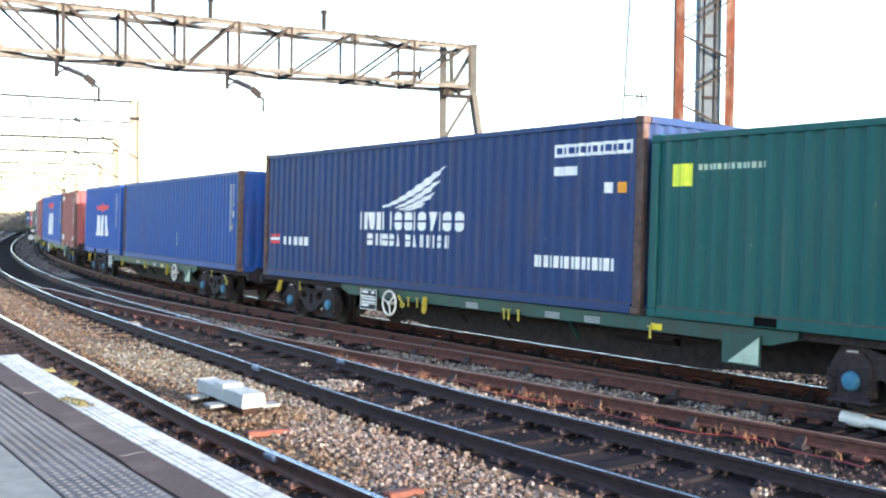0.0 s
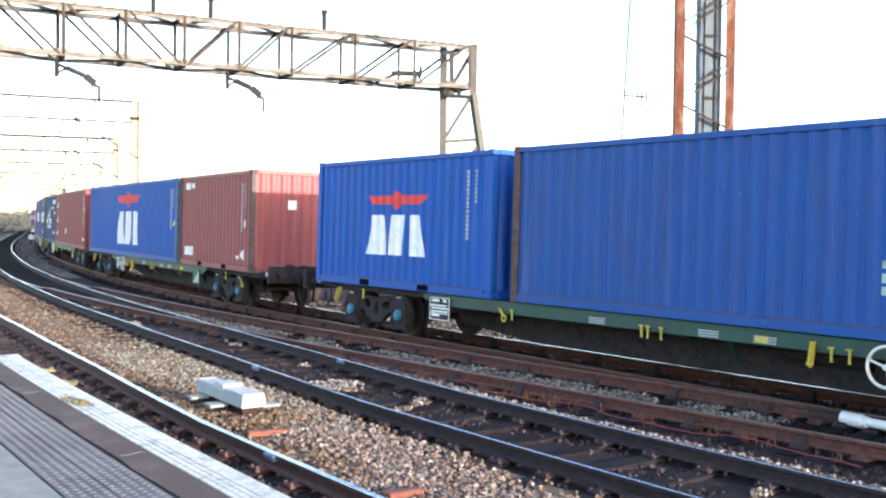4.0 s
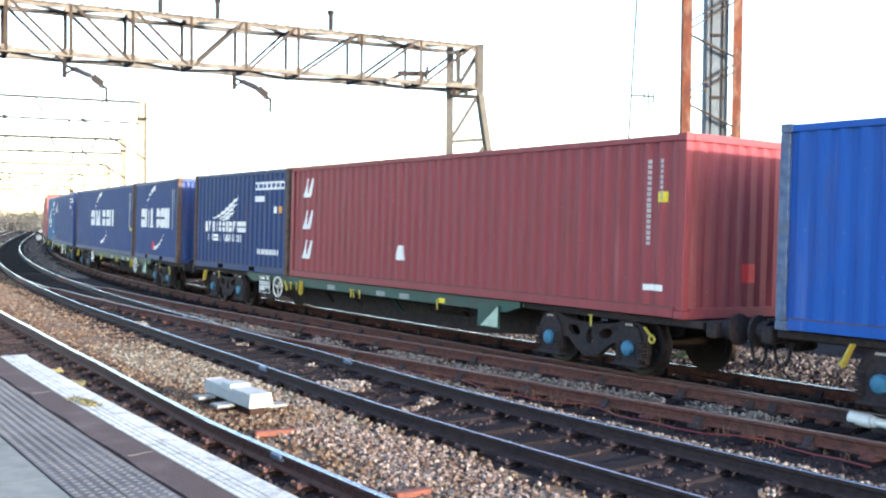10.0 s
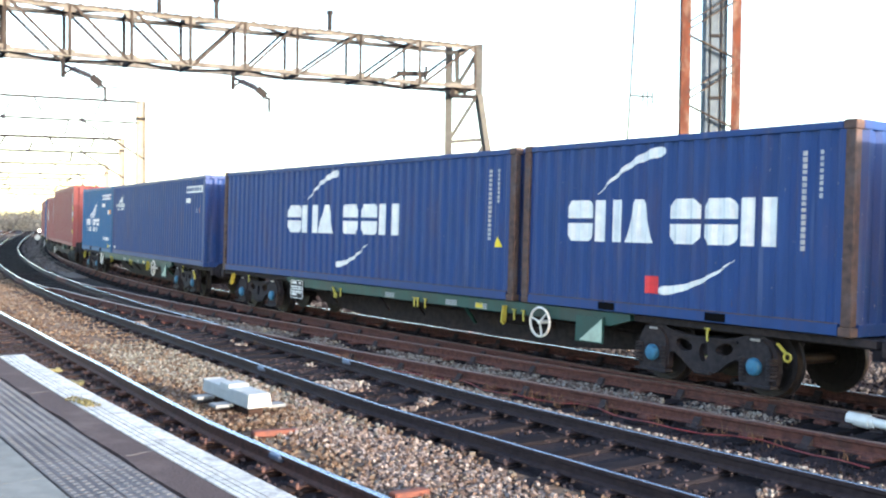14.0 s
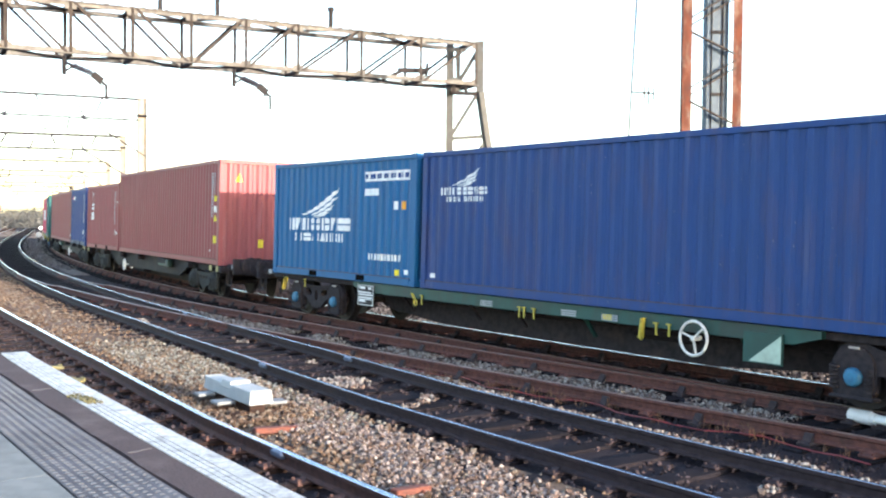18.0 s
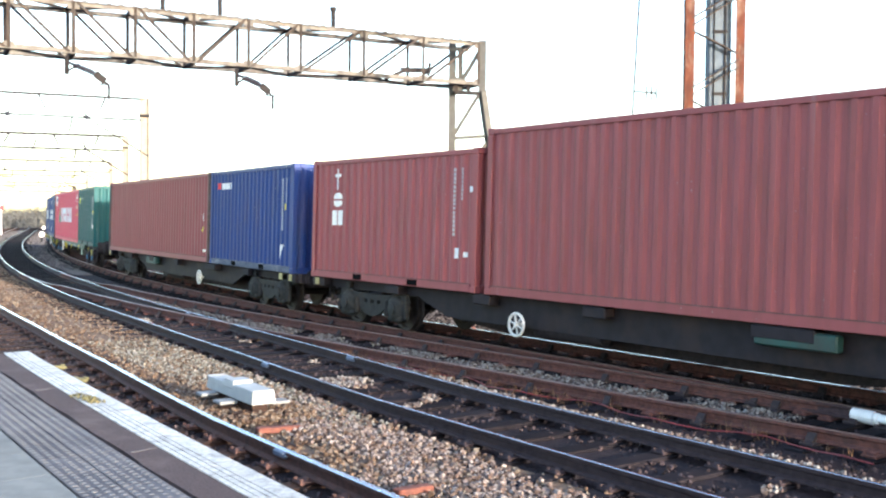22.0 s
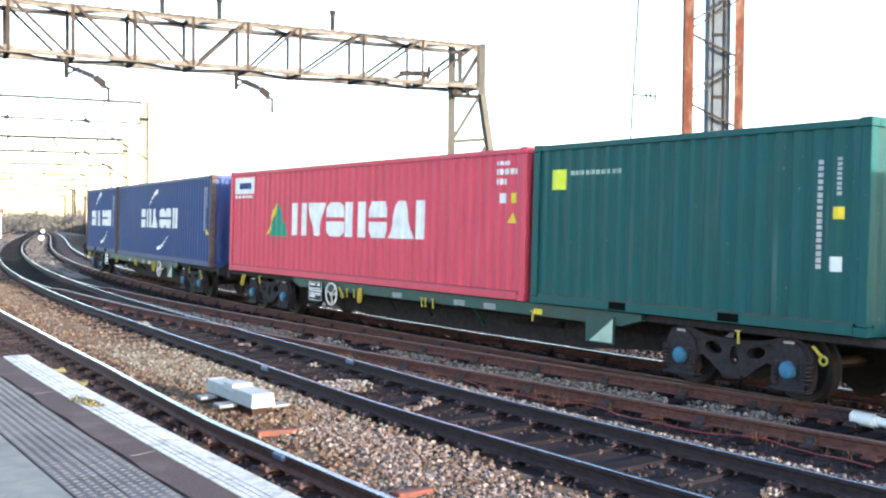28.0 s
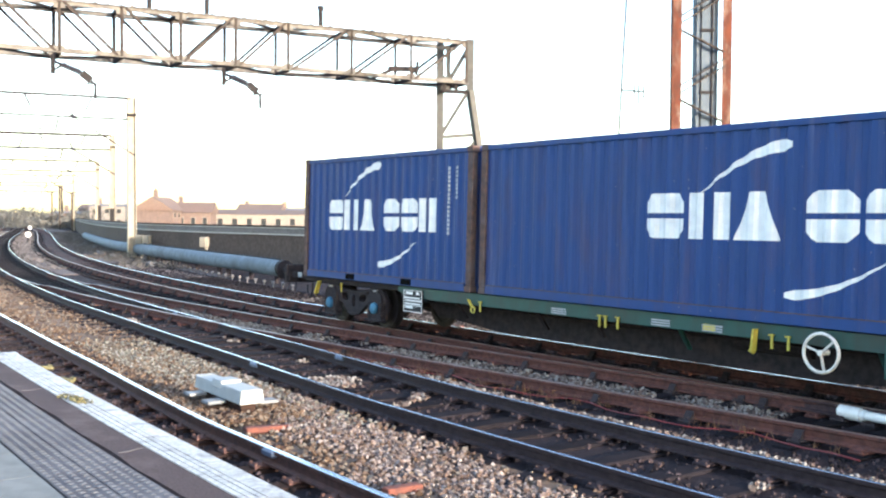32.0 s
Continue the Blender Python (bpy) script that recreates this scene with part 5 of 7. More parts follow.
BOGIE_GREY = surf("grey_cast_bogie", (0.036, 0.037, 0.037), (0.019, 0.02, 0.02), 10, (0.06, 0.045, 0.04), 3, 0.6, rough=0.75, bump=0.25, spec=0.15)
SIDE_FRAME, SIDE_PLAIN = bogie_frame_mesh(), bogie_plain_mesh()
CAP_MESH = finish("axle_box_cover", lathe(bmesh.new(), [(0.118, 0.0), (0.118, 0.03), (0.095, 0.06), (0.05, 0.07), (0.0, 0.07)], 18, Matrix.Rotation(-math.pi / 2, 4, "X")), CAP_BLUE, False)
# A small pale block for the white spot on top of each axle box.
PALE_BLOCK_MESH = finish("pale_block", box(bmesh.new(), (0, 0, 0), (0.16, 0.1, 0.035), 0.01), PALE_STEEL)
WHEELSETS = []


def bogie(wagon, x, style):
    bm = bmesh.new()
    box(bm, (0, 0, 0.12), (0.42, 1.9, 0.26), 0.03)
    for k in (-0.62, 0.62):
        box(bm, (k, 0, -0.02), (0.1, 1.5, 0.12), 0.02)
    rod(bm, (0, 0, 0.25), (0, 0, 0.33), 0.2, 14)
    b = part("bogie", bm, BOGIE, wagon, "", pose(x, 0, WHEEL_R))
    for k in (0, 180):
        part("side_frame", SIDE_FRAME if style == "green" else SIDE_PLAIN, None, b, at=pose(0, 0, 0, 0, 0, k))
    half = 0.885 if style == "green" else 0.93
    for ax in (-half, half):
        ws = part("wheelset", WHEELSET, None, b, "grimy steel wheels", pose(ax, 0, 0))
        WHEELSETS.append((ws, ax))
        if style == "green":
            for k in (0, 180):
                part("axle_box_cover", CAP_MESH, None, b, "blue axle-box cover", pose(ax, 1.075 if k == 0 else -1.075, -0.05, 0, 0, k))
                part("pale_block", PALE_BLOCK_MESH, None, b, "small pale block on the axle box", pose(ax, 1.04 if k == 0 else -1.04, 0.3))
    return b


def handle_mesh():
    """A yellow lever with an eye at its end."""
    bm = ring(bmesh.new(), (0, 0, -0.16), 0.05, 0.017, seg=14, sides=6)
    bar(bm, (0.0, 0, -0.11), (0.07, 0, 0.05), 0.045, 0.02)
    return finish("lever", bm, YELLOW)


LEVER = handle_mesh()
BIG_LEVER = finish('lever', bar(bar(bmesh.new(), (0.07, 0, -0.14), (-0.06, 0, 0.12), 0.1, 0.03), (0.05, 0.0, -0.16), (0.1, 0, -0.1), 0.04, 0.05), YELLOW)
HOOK = finish("lever", bar(bar(bmesh.new(), (0, 0, 0.05), (0, 0, -0.13), 0.03, 0.02), (-0.03, 0, 0.04), (0.05, 0, 0.04), 0.03, 0.02), YELLOW)


def handwheel_meshes(r, spokes, tube):
    """A rim, its hub and spokes, as separate meshes."""
    rim = finish("handwheel", ring(bmesh.new(), (0, 0, 0), r, tube), WHEEL_WHITE, True)
    arms = []
    for i in range(spokes):
        t = 2 * math.pi * i / spokes + 0.3
        arms.append(finish("spoke", bar(bmesh.new(), (0.03 * math.cos(t), 0, 0.03 * math.sin(t)), (r * math.cos(t), 0, r * math.sin(t)), 0.03, 0.02), WHEEL_WHITE))
    return rim, arms, finish("hub", rod(bmesh.new(), (0, -0.14, 0), (0, 0.03, 0), 0.035, 10), WHEEL_WHITE)


def handwheel(w, kind, label, at):
    rim, arms, hub = kind
    h = part("handwheel", rim, None, w, label, at)
    for a in arms:
        part("spoke", a, None, h)
    part("hub", hub, None, h)


HANDWHEEL, HANDWHEEL_SMALL = handwheel_meshes(0.235, 3, 0.021), handwheel_meshes(0.19, 6, 0.024)


def buffer_mesh():
    turn = Matrix.Rotation(-math.pi / 2, 4, "Y")
    bm = lathe(bmesh.new(), [(0.12, 0.0), (0.12, 0.3), (0.09, 0.31), (0.09, 0.5), (0.23, 0.51), (0.23, 0.535), (0.1, 0.55)], 18, turn)
    return finish("buffer", bm, BOGIE)


BUFFER = buffer_mesh()
BUFFER_SHORT = finish("buffer", lathe(bmesh.new(), [(0.14, 0.0), (0.14, 0.12), (0.11, 0.13), (0.11, 0.17), (0.22, 0.18), (0.22, 0.205), (0.1, 0.215), (0.0, 0.216)], 18, Matrix.Rotation(-math.pi / 2, 4, "Y")), BOGIE)
PANEL = finish("data_panel", box(bmesh.new(), (0, 0, 0), (0.62, 0.02, 0.42), 0.005), BLACK_MARK)
BARS = bmesh.new()
for x, z, w0, h0 in ((0.12, 0.15, 0.22, 0.05), (-0.16, 0.15, 0.1, 0.05), (0.03, 0.06, 0.5, 0.03), (-0.02, 0.01, 0.52, 0.03), (0.0, -0.05, 0.5, 0.03), (0.12, -0.12, 0.24, 0.045),
                     (0.0, 0.2, 0.6, 0.012), (0.0, -0.2, 0.6, 0.012), (0.295, 0.0, 0.012, 0.4), (-0.295, 0.0, 0.012, 0.4), (0.0, -0.085, 0.56, 0.012)):
    box(BARS, (x, 0.013, z), (w0, 0.008, h0), 0.0)
PANEL_BARS = finish("stencil", BARS, WHITE_MARK)
GUSSET = finish("gusset_plate", extrude_xz(bmesh.new(), [(-0.3, 0.2), (0.3, 0.2), (0.3, -0.2), (-0.3, -0.2)], -0.012, 0.012), WAGON_GREEN)
GUSSET_TRI = finish("gusset_stripe", extrude_xz(bmesh.new(), [(-0.28, 0.18), (-0.28, -0.18), (0.2, -0.18)], 0.014, 0.02), PALE_GREEN)


def wagon(label, style, hand, front_long, rear_long):
    """A low container flat: x from the leading container end, z from the rail."""
    w = thing("container_wagon", label, "railway wagon", "wagons of the train")
    main = WAGON_GREEN if style == "green" else WAGON_DARK
    x0, x1 = (-front_long, BODY + rear_long)
    shift = 0.0 if style == "dark" else 0.43 if hand == "front" else 0.13
    part("deck_frame", box(bmesh.new(), ((x0 + x1) / 2, 0, DECK - 0.09), (x1 - x0 - 0.1, 1.5, 0.14), 0.02), BOGIE, w)
    for k in (-1, 1):
        if style == "green":
            bm = extrude_xz(bmesh.new(), [(3.6, DECK - 0.01), (14.75, DECK - 0.01), (14.75, DECK - 0.1), (14.4, DECK - 0.21), (4.0, DECK - 0.21), (3.6, DECK - 0.1)], k * 1.08, k * 1.16)
            part("sole_bar", bm, main, w)
            part("end_bar", box(bmesh.new(), (1.8 - 0.1, k * 1.02, DECK - 0.06), (3.9, 0.12, 0.1), 0.01), BOGIE, w)
            part("end_bar", box(bmesh.new(), (BODY - 1.7, k * 1.02, DECK - 0.06), (3.9, 0.12, 0.1), 0.01), BOGIE, w)
            for x in (4.43,):
                g = part("gusset_plate", GUSSET, None, w, "green gusset plate", pose(x, k * 1.18, DECK - 0.3, 0, 0, 0 if k > 0 else 180))
                part("gusset_stripe", GUSSET_TRI, None, g, "pale triangular stripe")
            xp = 13.6 if hand == "rear" else 14.2
            p = part("data_panel", PANEL, None, w, "black panel with white marks", pose(xp, k * 1.18, DECK - 0.27, 0, 0, 0 if k > 0 else 180))
            tagged(part("stencil", PANEL_BARS, None, p, "white marks"), kind="stuff")
            part("lever", HOOK, None, w, "yellow lever", pose(1.7 + shift, k * 1.2, DECK - 0.12))
            for x in (4.9, 7.9, 9.6, 10.9, 13.1):
                part("hanger", bar(bmesh.new(), (x, k * 1.0, DECK - 0.2), (x + 0.05, k * 0.7, DECK - 0.52), 0.06, 0.04), main if x < 8 else BOGIE, w)
            part("lever", LEVER, None, w, "yellow lever", pose(12.4, k * 1.2, DECK - 0.14, 0, 20))
            for x in (6.0, 6.24 if hand == "front" else 11.85, 8.9, 9.27, 9.15, 12.15):
                part("lever", HOOK, None, w, "yellow lever", pose(x, k * 1.19, DECK - 0.18))
            part("lever", LEVER, None, w, "yellow lever", pose(0.5 + shift, k * 1.2, DECK - 0.18, 0, 25))
            part("lever", BIG_LEVER, None, w, "yellow lever", pose(17.4 + shift, k * 1.2, DECK - 0.2))
            part("lever", BIG_LEVER, None, w, "yellow lever", pose(6.5 if hand == "front" else 11.6, k * 1.2, DECK - 0.22, 0, 20))
            part("lever", HOOK, None, w, "yellow lever", pose(16.4 + shift, k * 1.2, DECK - 0.12))
            for x in (7.2, 8.1, 10.2):
                bm = bmesh.new()
                for j in range(3):
                    box(bm, (0, 0, -0.035 * j), (0.34, 0.006, 0.02), 0)
                tagged(part("stencil", bm, FADED_MARK, w, "white marks", pose(x, k * 1.165, DECK - 0.11)), kind="stuff")
            part("stencil", box(bmesh.new(), (0, 0, 0), (0.2, 0.006, 0.09), 0), YELLOW_MARK, w, "yellow mark", pose(7.25 if hand == "front" else 5.9, k * 1.165, DECK - 0.14))
            handwheel(w, HANDWHEEL, "white handwheel", pose(5.5 if hand == "front" else 12.72, k * 1.26, DECK - 0.28))
        else:
            bm = extrude_xz(bmesh.new(), [(0.0, DECK - 0.015), (BODY, DECK - 0.015), (BODY, DECK - 0.2), (14.6, DECK - 0.2), (13.6, DECK - 0.52), (4.8, DECK - 0.52), (3.8, DECK - 0.2), (0.0, DECK - 0.2)], k * 0.88, k * 0.96)
            part("sole_bar", bm, main, w)
            for x in (0.1, 3.2, 5.9, 6.35, 9.5, 12.3, 15.2, 18.2):
                part("bracket", box(bmesh.new(), (x, k * 1.07, DECK - 0.1), (0.5, 0.24, 0.18), 0.02), main, w)
            for x, ww in ((0.12, 0.16), (0.72, 0.2), (BODY - 0.12, 0.16)):
                part("end_label", box(bmesh.new(), (x, k * 1.2, DECK - 0.09), (ww, 0.012, 0.15), 0.0), YELLOW_FADED, w, "faded yellow label")
            part("box", box(bmesh.new(), (5.95 if hand == "rear" else 12.4, k * 1.1, DECK - 0.16), (1.2, 0.16, 0.22), 0.02), WAGON_GREEN, w, "grey-green equipment box")
            handwheel(w, HANDWHEEL_SMALL, "white spoked handwheel", pose(11.3 if hand == "rear" else 7.0, k * 1.2, DECK - 0.45))
            part("reservoir", rod(bmesh.new(), (9.6, k * 0.75, DECK - 0.5), (11.2, k * 0.75, DECK - 0.5), 0.17, 16), BOGIE, w)
        for x, e, long in ((x0, -1, front_long), (x1, 1, rear_long)):
            if long <= 0.8:
                part("buffer", BUFFER_SHORT, None, w, at=pose(x, k * 0.86, DECK - 0.08, 0, 0, 0 if e < 0 else 180))
            else:
                part("buffer", BUFFER, None, w, at=pose(x, k * 0.86, DECK + 0.06, 0, 0, 0 if e < 0 else 180))
                part("step", box(bmesh.new(), (x - e * 0.35, k * 1.14, 0.45), (0.4, 0.05, 0.03), 0), BOGIE, w)
                for q in (0.52, 0.18):
                    part("step_hanger", rod(bmesh.new(), (x - e * q, k * 1.14, 0.45), (x - e * q, k * 1.1, DECK), 0.014, 6), BOGIE, w)
    for x, e, long in ((x0, -1, front_long), (x1, 1, rear_long)):
        if long > 0.8:
            bm = box(bmesh.new(), (x - e * 0.06, 0, DECK + 0.01), (0.12, 2.3, 0.42), 0.02)
            part("headstock", bm, BOGIE if style == "green" else WAGON_DARK, w, "heavy end beam")
            part("end_deck", box(bmesh.new(), (x - e * (long - 0.1) / 2, 0, DECK - 0.02), (long - 0.15, 2.0, 0.14), 0.02), BOGIE if style == "green" else WAGON_DARK, w)
            part("end_label", box(bmesh.new(), (x - e * 0.5, 1.01, DECK + 0.0), (0.16, 0.02, 0.1), 0), FADED_MARK, w, "pale end label")
            part("end_label", box(bmesh.new(), (x - e * (long - 0.25), 0.55, DECK + 0.12), (0.26, 0.34, 0.14), 0.01), YELLOW_FADED, w, "faded yellow box")
        else:
            part("drawbar", box(bmesh.new(), (x + e * 0.12, 0, DECK - 0.2), (0.24, 0.5, 0.34), 0.05), BOGIE, w)
            part("headstock", box(bmesh.new(), (x - e * 0.1, 0, DECK - 0.1), (0.16, 2.2, 0.22), 0.02), BOGIE, w)
        hang = [i * math.pi / 10 for i in range(11)]
        pts = [Vector((x + e * (0.02 + 0.16 * (1 - math.cos(q)) * 0.8), 0.38, DECK - 0.22 - 0.32 * math.sin(q) ** 0.8 - 0.06 * q / math.pi)) for q in hang]
        part("brake_hose", tube(pts, 0.022), BLACK_MARK, w, "hanging brake hose")
    part("centre_sill", extrude_xz(bmesh.new(), [(3.0, 0.78), (15.2, 0.78), (14.6, 0.34), (12.6, 0.17), (5.8, 0.17), (3.6, 0.34)], -0.3, 0.3), BOGIE, w, "deep dark centre sill")
    under = bmesh.new()
    rod(under, (6.2, 0.3, 0.6), (7.4, 0.3, 0.6), 0.16, 14)
    rod(under, (10.4, -0.4, 0.62), (11.8, -0.4, 0.62), 0.14, 14)
    box(under, (9.2, 0, 0.68), (0.5, 1.1, 0.2), 0.03)
    for y in (-0.5, 0.5):
        rod(under, (3.4, y, 0.6), (15.0, y, 0.6), 0.022, 6)
    part("brake_gear", under, BOGIE, w)
    for x in (PIVOT_A, PIVOT_B):
        bogie(w, x + shift, style)
    return w


# the train: leading-end position at the start, wagon kind, containers in order
TRAIN = [
    (-9.32, 0.05, "green", "rear", 0.5, 0.5, "green_first", "navy_tall"),
    (10.51, 0.44, "green", "front", 0.5, 1.15, "blue_plain", "blue_wing_short"),
    (32.68, 0.20, "green", "rear", 1.15, 0.5, "red_worn", "blue_wing_long"),
    (52.65, 0.07, "green", "rear", 0.5, 0.5, "red_long", "navy_short"),
    (72.64, 0.12, "green", "front", 0.5, 0.5, "navy_strokes_short", "navy_strokes_long"),
    (92.56, 0.11, "green", "front", 0.5, 1.15, "navy_faded", "sky_blue"),
    (114.54, 0.15, "dark", "rear", 1.15, 0.3, "red_tall", "red_upright"),
    (133.86, 0.02, "dark", "front", 0.3, 1.15, "blue_mark", "red_plain"),
    (156.13, 0.07, "green", "rear", 1.15, 0.45, "green_last", "crimson"),
    (175.92, 0.13, "green", "front", 0.45, 1.15, "navy_strokes_tail", "navy_tail_short"),
]
BOXES = make_containers()
WAGONS = []
for s0, spare, style, hand, fl, rl, a, b in TRAIN:
    label = "low green container wagon with yellow levers and blue axle-box covers" if style == "green" else "low dark grey container wagon with a white handwheel"
    WAGONS.append(wagon(label, style, hand, fl, rl))


def advance(t):
    """Metres that the train has come by t seconds."""
    q = t / 10
    late = 0.08 * max(0.0, t - 30.0) + 0.18 * math.exp(-((t - 22.25) / 0.45) ** 2)
    return 58.4441 * q - 3.2320 * q ** 2 + 1.2868 * q ** 3 + 0.0777 * q ** 4 - 0.0502 * q ** 5 + late


def wagon_pose(s_front):
    ax, ay, _ = LINE_C.at(s_front + PIVOT_A)
    bx, by, _ = LINE_C.at(s_front + PIVOT_B)
    h = math.atan2(by - ay, bx - ax)
    return pose(ax - PIVOT_A * math.cos(h), ay - PIVOT_A * math.sin(h), 0.0, 0, 0, math.degrees(h)) @ pose(0, 0, 0, CANT)


def motions():
    times = [i * 0.5 for i in range(65)]
    for w, (s0, spare, style, hand, fl, rl, a, b) in zip(WAGONS, TRAIN):
        poses = [(t, wagon_pose(s0 - advance(t))) for t in times]
        walk(w, poses)
        lb = L20 if SHORT[BOXES[b].name] else L40
        walk(BOXES[a], [(t, m @ pose(0, 0, DECK)) for t, m in poses])
        walk(BOXES[b], [(t, m @ pose(BODY - lb + spare, 0, DECK)) for t, m in poses])
    for ws, ax in WHEELSETS:
        walk(ws, [(i * 0.1, pose(ax, 0, 0, 0, math.degrees(-advance(i * 0.1) / WHEEL_R) % 360.0)) for i in range(321)])

# ---- overhead-line gantry over the tracks
G_END = Vector((1.0, 33.0, 0.0))
G_DIR = Vector((math.cos(radians(208)), math.sin(radians(208)), 0))
G_AWAY = Vector((-G_DIR.y, G_DIR.x, 0))
if G_AWAY.y < 0:
    G_AWAY = -G_AWAY


GANTRY_BROWN = surf("brown_bracing", (0.055, 0.045, 0.038), (0.03, 0.023, 0.02), 6, (0.1, 0.092, 0.082), 2.2, 0.6, rough=0.8, bump=0.15, spec=0.12)
GANTRY_LEG = surf("grey_leg_paint", (0.066, 0.068, 0.062), (0.042, 0.042, 0.039), 5, (0.03, 0.025, 0.023), 1.6, 0.6, rough=0.7, bump=0.15)


def gantry():
    g = thing("overhead_gantry", "weathered steel lattice gantry spanning the tracks", "gantry")
    low, high, wide, length = 6.62, 8.0, 1.15, 22.4
    ks = [0.15, 2.15, 4.18, 6.21, 7.8, 9.38, 10.99, 12.6, 14.2, 15.8, 17.4, 19.0, 20.6, 22.2]

    def at(k, side, z):
        return G_END + G_DIR * k + G_AWAY * (side * wide) + Vector((0, 0, z))
    for side in (0, 1):
        for z in (low, high):
            bm = bmesh.new()
            a, b = at(-0.1, side, z), at(length, side, z)
            off = Vector((0, 0, -0.07 if z == high else 0.07))
            bar(bm, a, b, 0.14, 0.025)
            bar(bm, a + off, b + off, 0.025, 0.1)
            part("chord", bm, GANTRY, g, "pale flaking chord")
    for i, k in enumerate(ks):
        nxt = ks[i + 1] if i + 1 < len(ks) else None
        for side in (0, 1):
            # Far-face bracing takes a darker steel, so its shade is in the colour.
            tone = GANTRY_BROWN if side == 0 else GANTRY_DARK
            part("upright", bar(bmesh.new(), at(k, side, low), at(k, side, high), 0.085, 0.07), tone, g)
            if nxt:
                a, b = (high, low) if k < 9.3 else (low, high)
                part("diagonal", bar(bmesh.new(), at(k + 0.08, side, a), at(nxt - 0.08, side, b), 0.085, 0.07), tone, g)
        # Struts and braces across the girder have their shade painted in likewise.
        for z in (low, high):
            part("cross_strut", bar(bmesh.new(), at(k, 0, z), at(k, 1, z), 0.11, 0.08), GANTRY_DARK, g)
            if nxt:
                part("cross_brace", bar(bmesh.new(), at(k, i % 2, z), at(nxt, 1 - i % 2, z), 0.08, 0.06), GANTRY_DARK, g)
        for side, z in ((0, low + 0.12), (0, high - 0.14), (1, low + 0.12)):
            part("gusset", bar(bmesh.new(), at(k - 0.15, side, z), at(k + 0.15, side, z), 0.035, 0.13), GANTRY, g, "pale gusset plate")
        for j in range(5):
            kk = k + 0.32 * (j + 1)
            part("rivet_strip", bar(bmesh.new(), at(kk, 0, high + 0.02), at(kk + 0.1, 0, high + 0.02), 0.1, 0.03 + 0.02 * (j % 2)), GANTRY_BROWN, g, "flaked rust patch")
    part("bracket", bar(bar(bmesh.new(), at(3.3, 0.3, low + 0.02), at(2.7, 0.3, low + 0.3), 0.12, 0.1), at(2.75, 0.3, low + 0.34), at(1.75, 0.3, low + 0.4), 0.2, 0.14), GANTRY_DARK, g, "dark equipment bracket")
    part("bracket", bar(bmesh.new(), at(1.85, 0.2, low + 0.2), at(1.8, 0.2, low + 0.62), 0.07, 0.07), GANTRY_DARK, g, "dark equipment bracket")
    # the end frame: an upright leg and a splayed one, laced together
    legs = bmesh.new()
    bar(legs, at(0, 0, high + 0.06), at(0, 0, low - 0.2), 0.24, 0.2)
    bar(legs, at(0, 0, low - 0.2), at(-0.55, 0, 3.3), 0.24, 0.2)
    bar(legs, at(-0.55, 0, 3.3), at(-1.0, 0, -0.3), 0.2, 0.2)
    part("leg", legs, GANTRY_LEG, g, "grey splayed leg")
    part("leg", bar(bmesh.new(), at(0.85, 0.42, high), at(0.85, 0.42, -0.3), 0.24, 0.2), GANTRY_LEG, g, "grey upright leg")
    for a, b in (((0.85, 4.9), (0.0, 6.5)), ((0.85, 4.9), (-0.3, 5.0)), ((0.85, 3.2), (-0.3, 4.9)), ((0.85, 3.2), (-0.6, 3.3)), ((0.55, 6.7), (0.0, 7.9)), ((0.55, 6.7), (0.85, 7.8)), ((0.85, 1.2), (-0.6, 3.2))):
        part("brace", bar(bmesh.new(), at(a[0], 0.42 if a[0] > 0.5 else 0.1, a[1]), at(b[0], 0.0, b[1]), 0.11, 0.11), GANTRY_LEG, g)
    for z, h in ((6.36, 0.12), (6.68, 0.08)):
        part("knee_plate", bar(bmesh.new(), at(0.95, 0.2, z), at(-0.1, 0.0, z), 0.12, h), GANTRY_DARK, g, "riveted knee plate")
    for k in (0.9, 0.45, 0.0):
        part("knee_plate", bar(bmesh.new(), at(k, 0.1, 6.32), at(k, 0.1, 6.72), 0.12, 0.12), GANTRY_DARK, g, "riveted knee plate")
    part("knee_plate", bar(bmesh.new(), at(0.95, 0.42, 6.75), at(0.5, 0.3, 6.6), 0.1, 0.4), GANTRY_LEG, g, "riveted knee plate")
    for side in (0, 1):
        part("leg", bar(bmesh.new(), at(length - 0.6, side, high), at(length - 0.6, side, -0.3), 0.26, 0.2), GANTRY_LEG, g, "grey upright leg")
    for k, z in ((5.1, high), (8.58, high), (10.2, high)):
        bm = rod(bmesh.new(), at(k, 0.2, z), at(k, 0.2, z + 0.55), 0.07, 10)
        rod(bm, at(k, 0.2, z + 0.55), at(k, 0.2, z + 0.66), 0.1, 10)
        part("stub_post", bm, GANTRY_DARK, g, "dark stub post")
    return g


gantry()


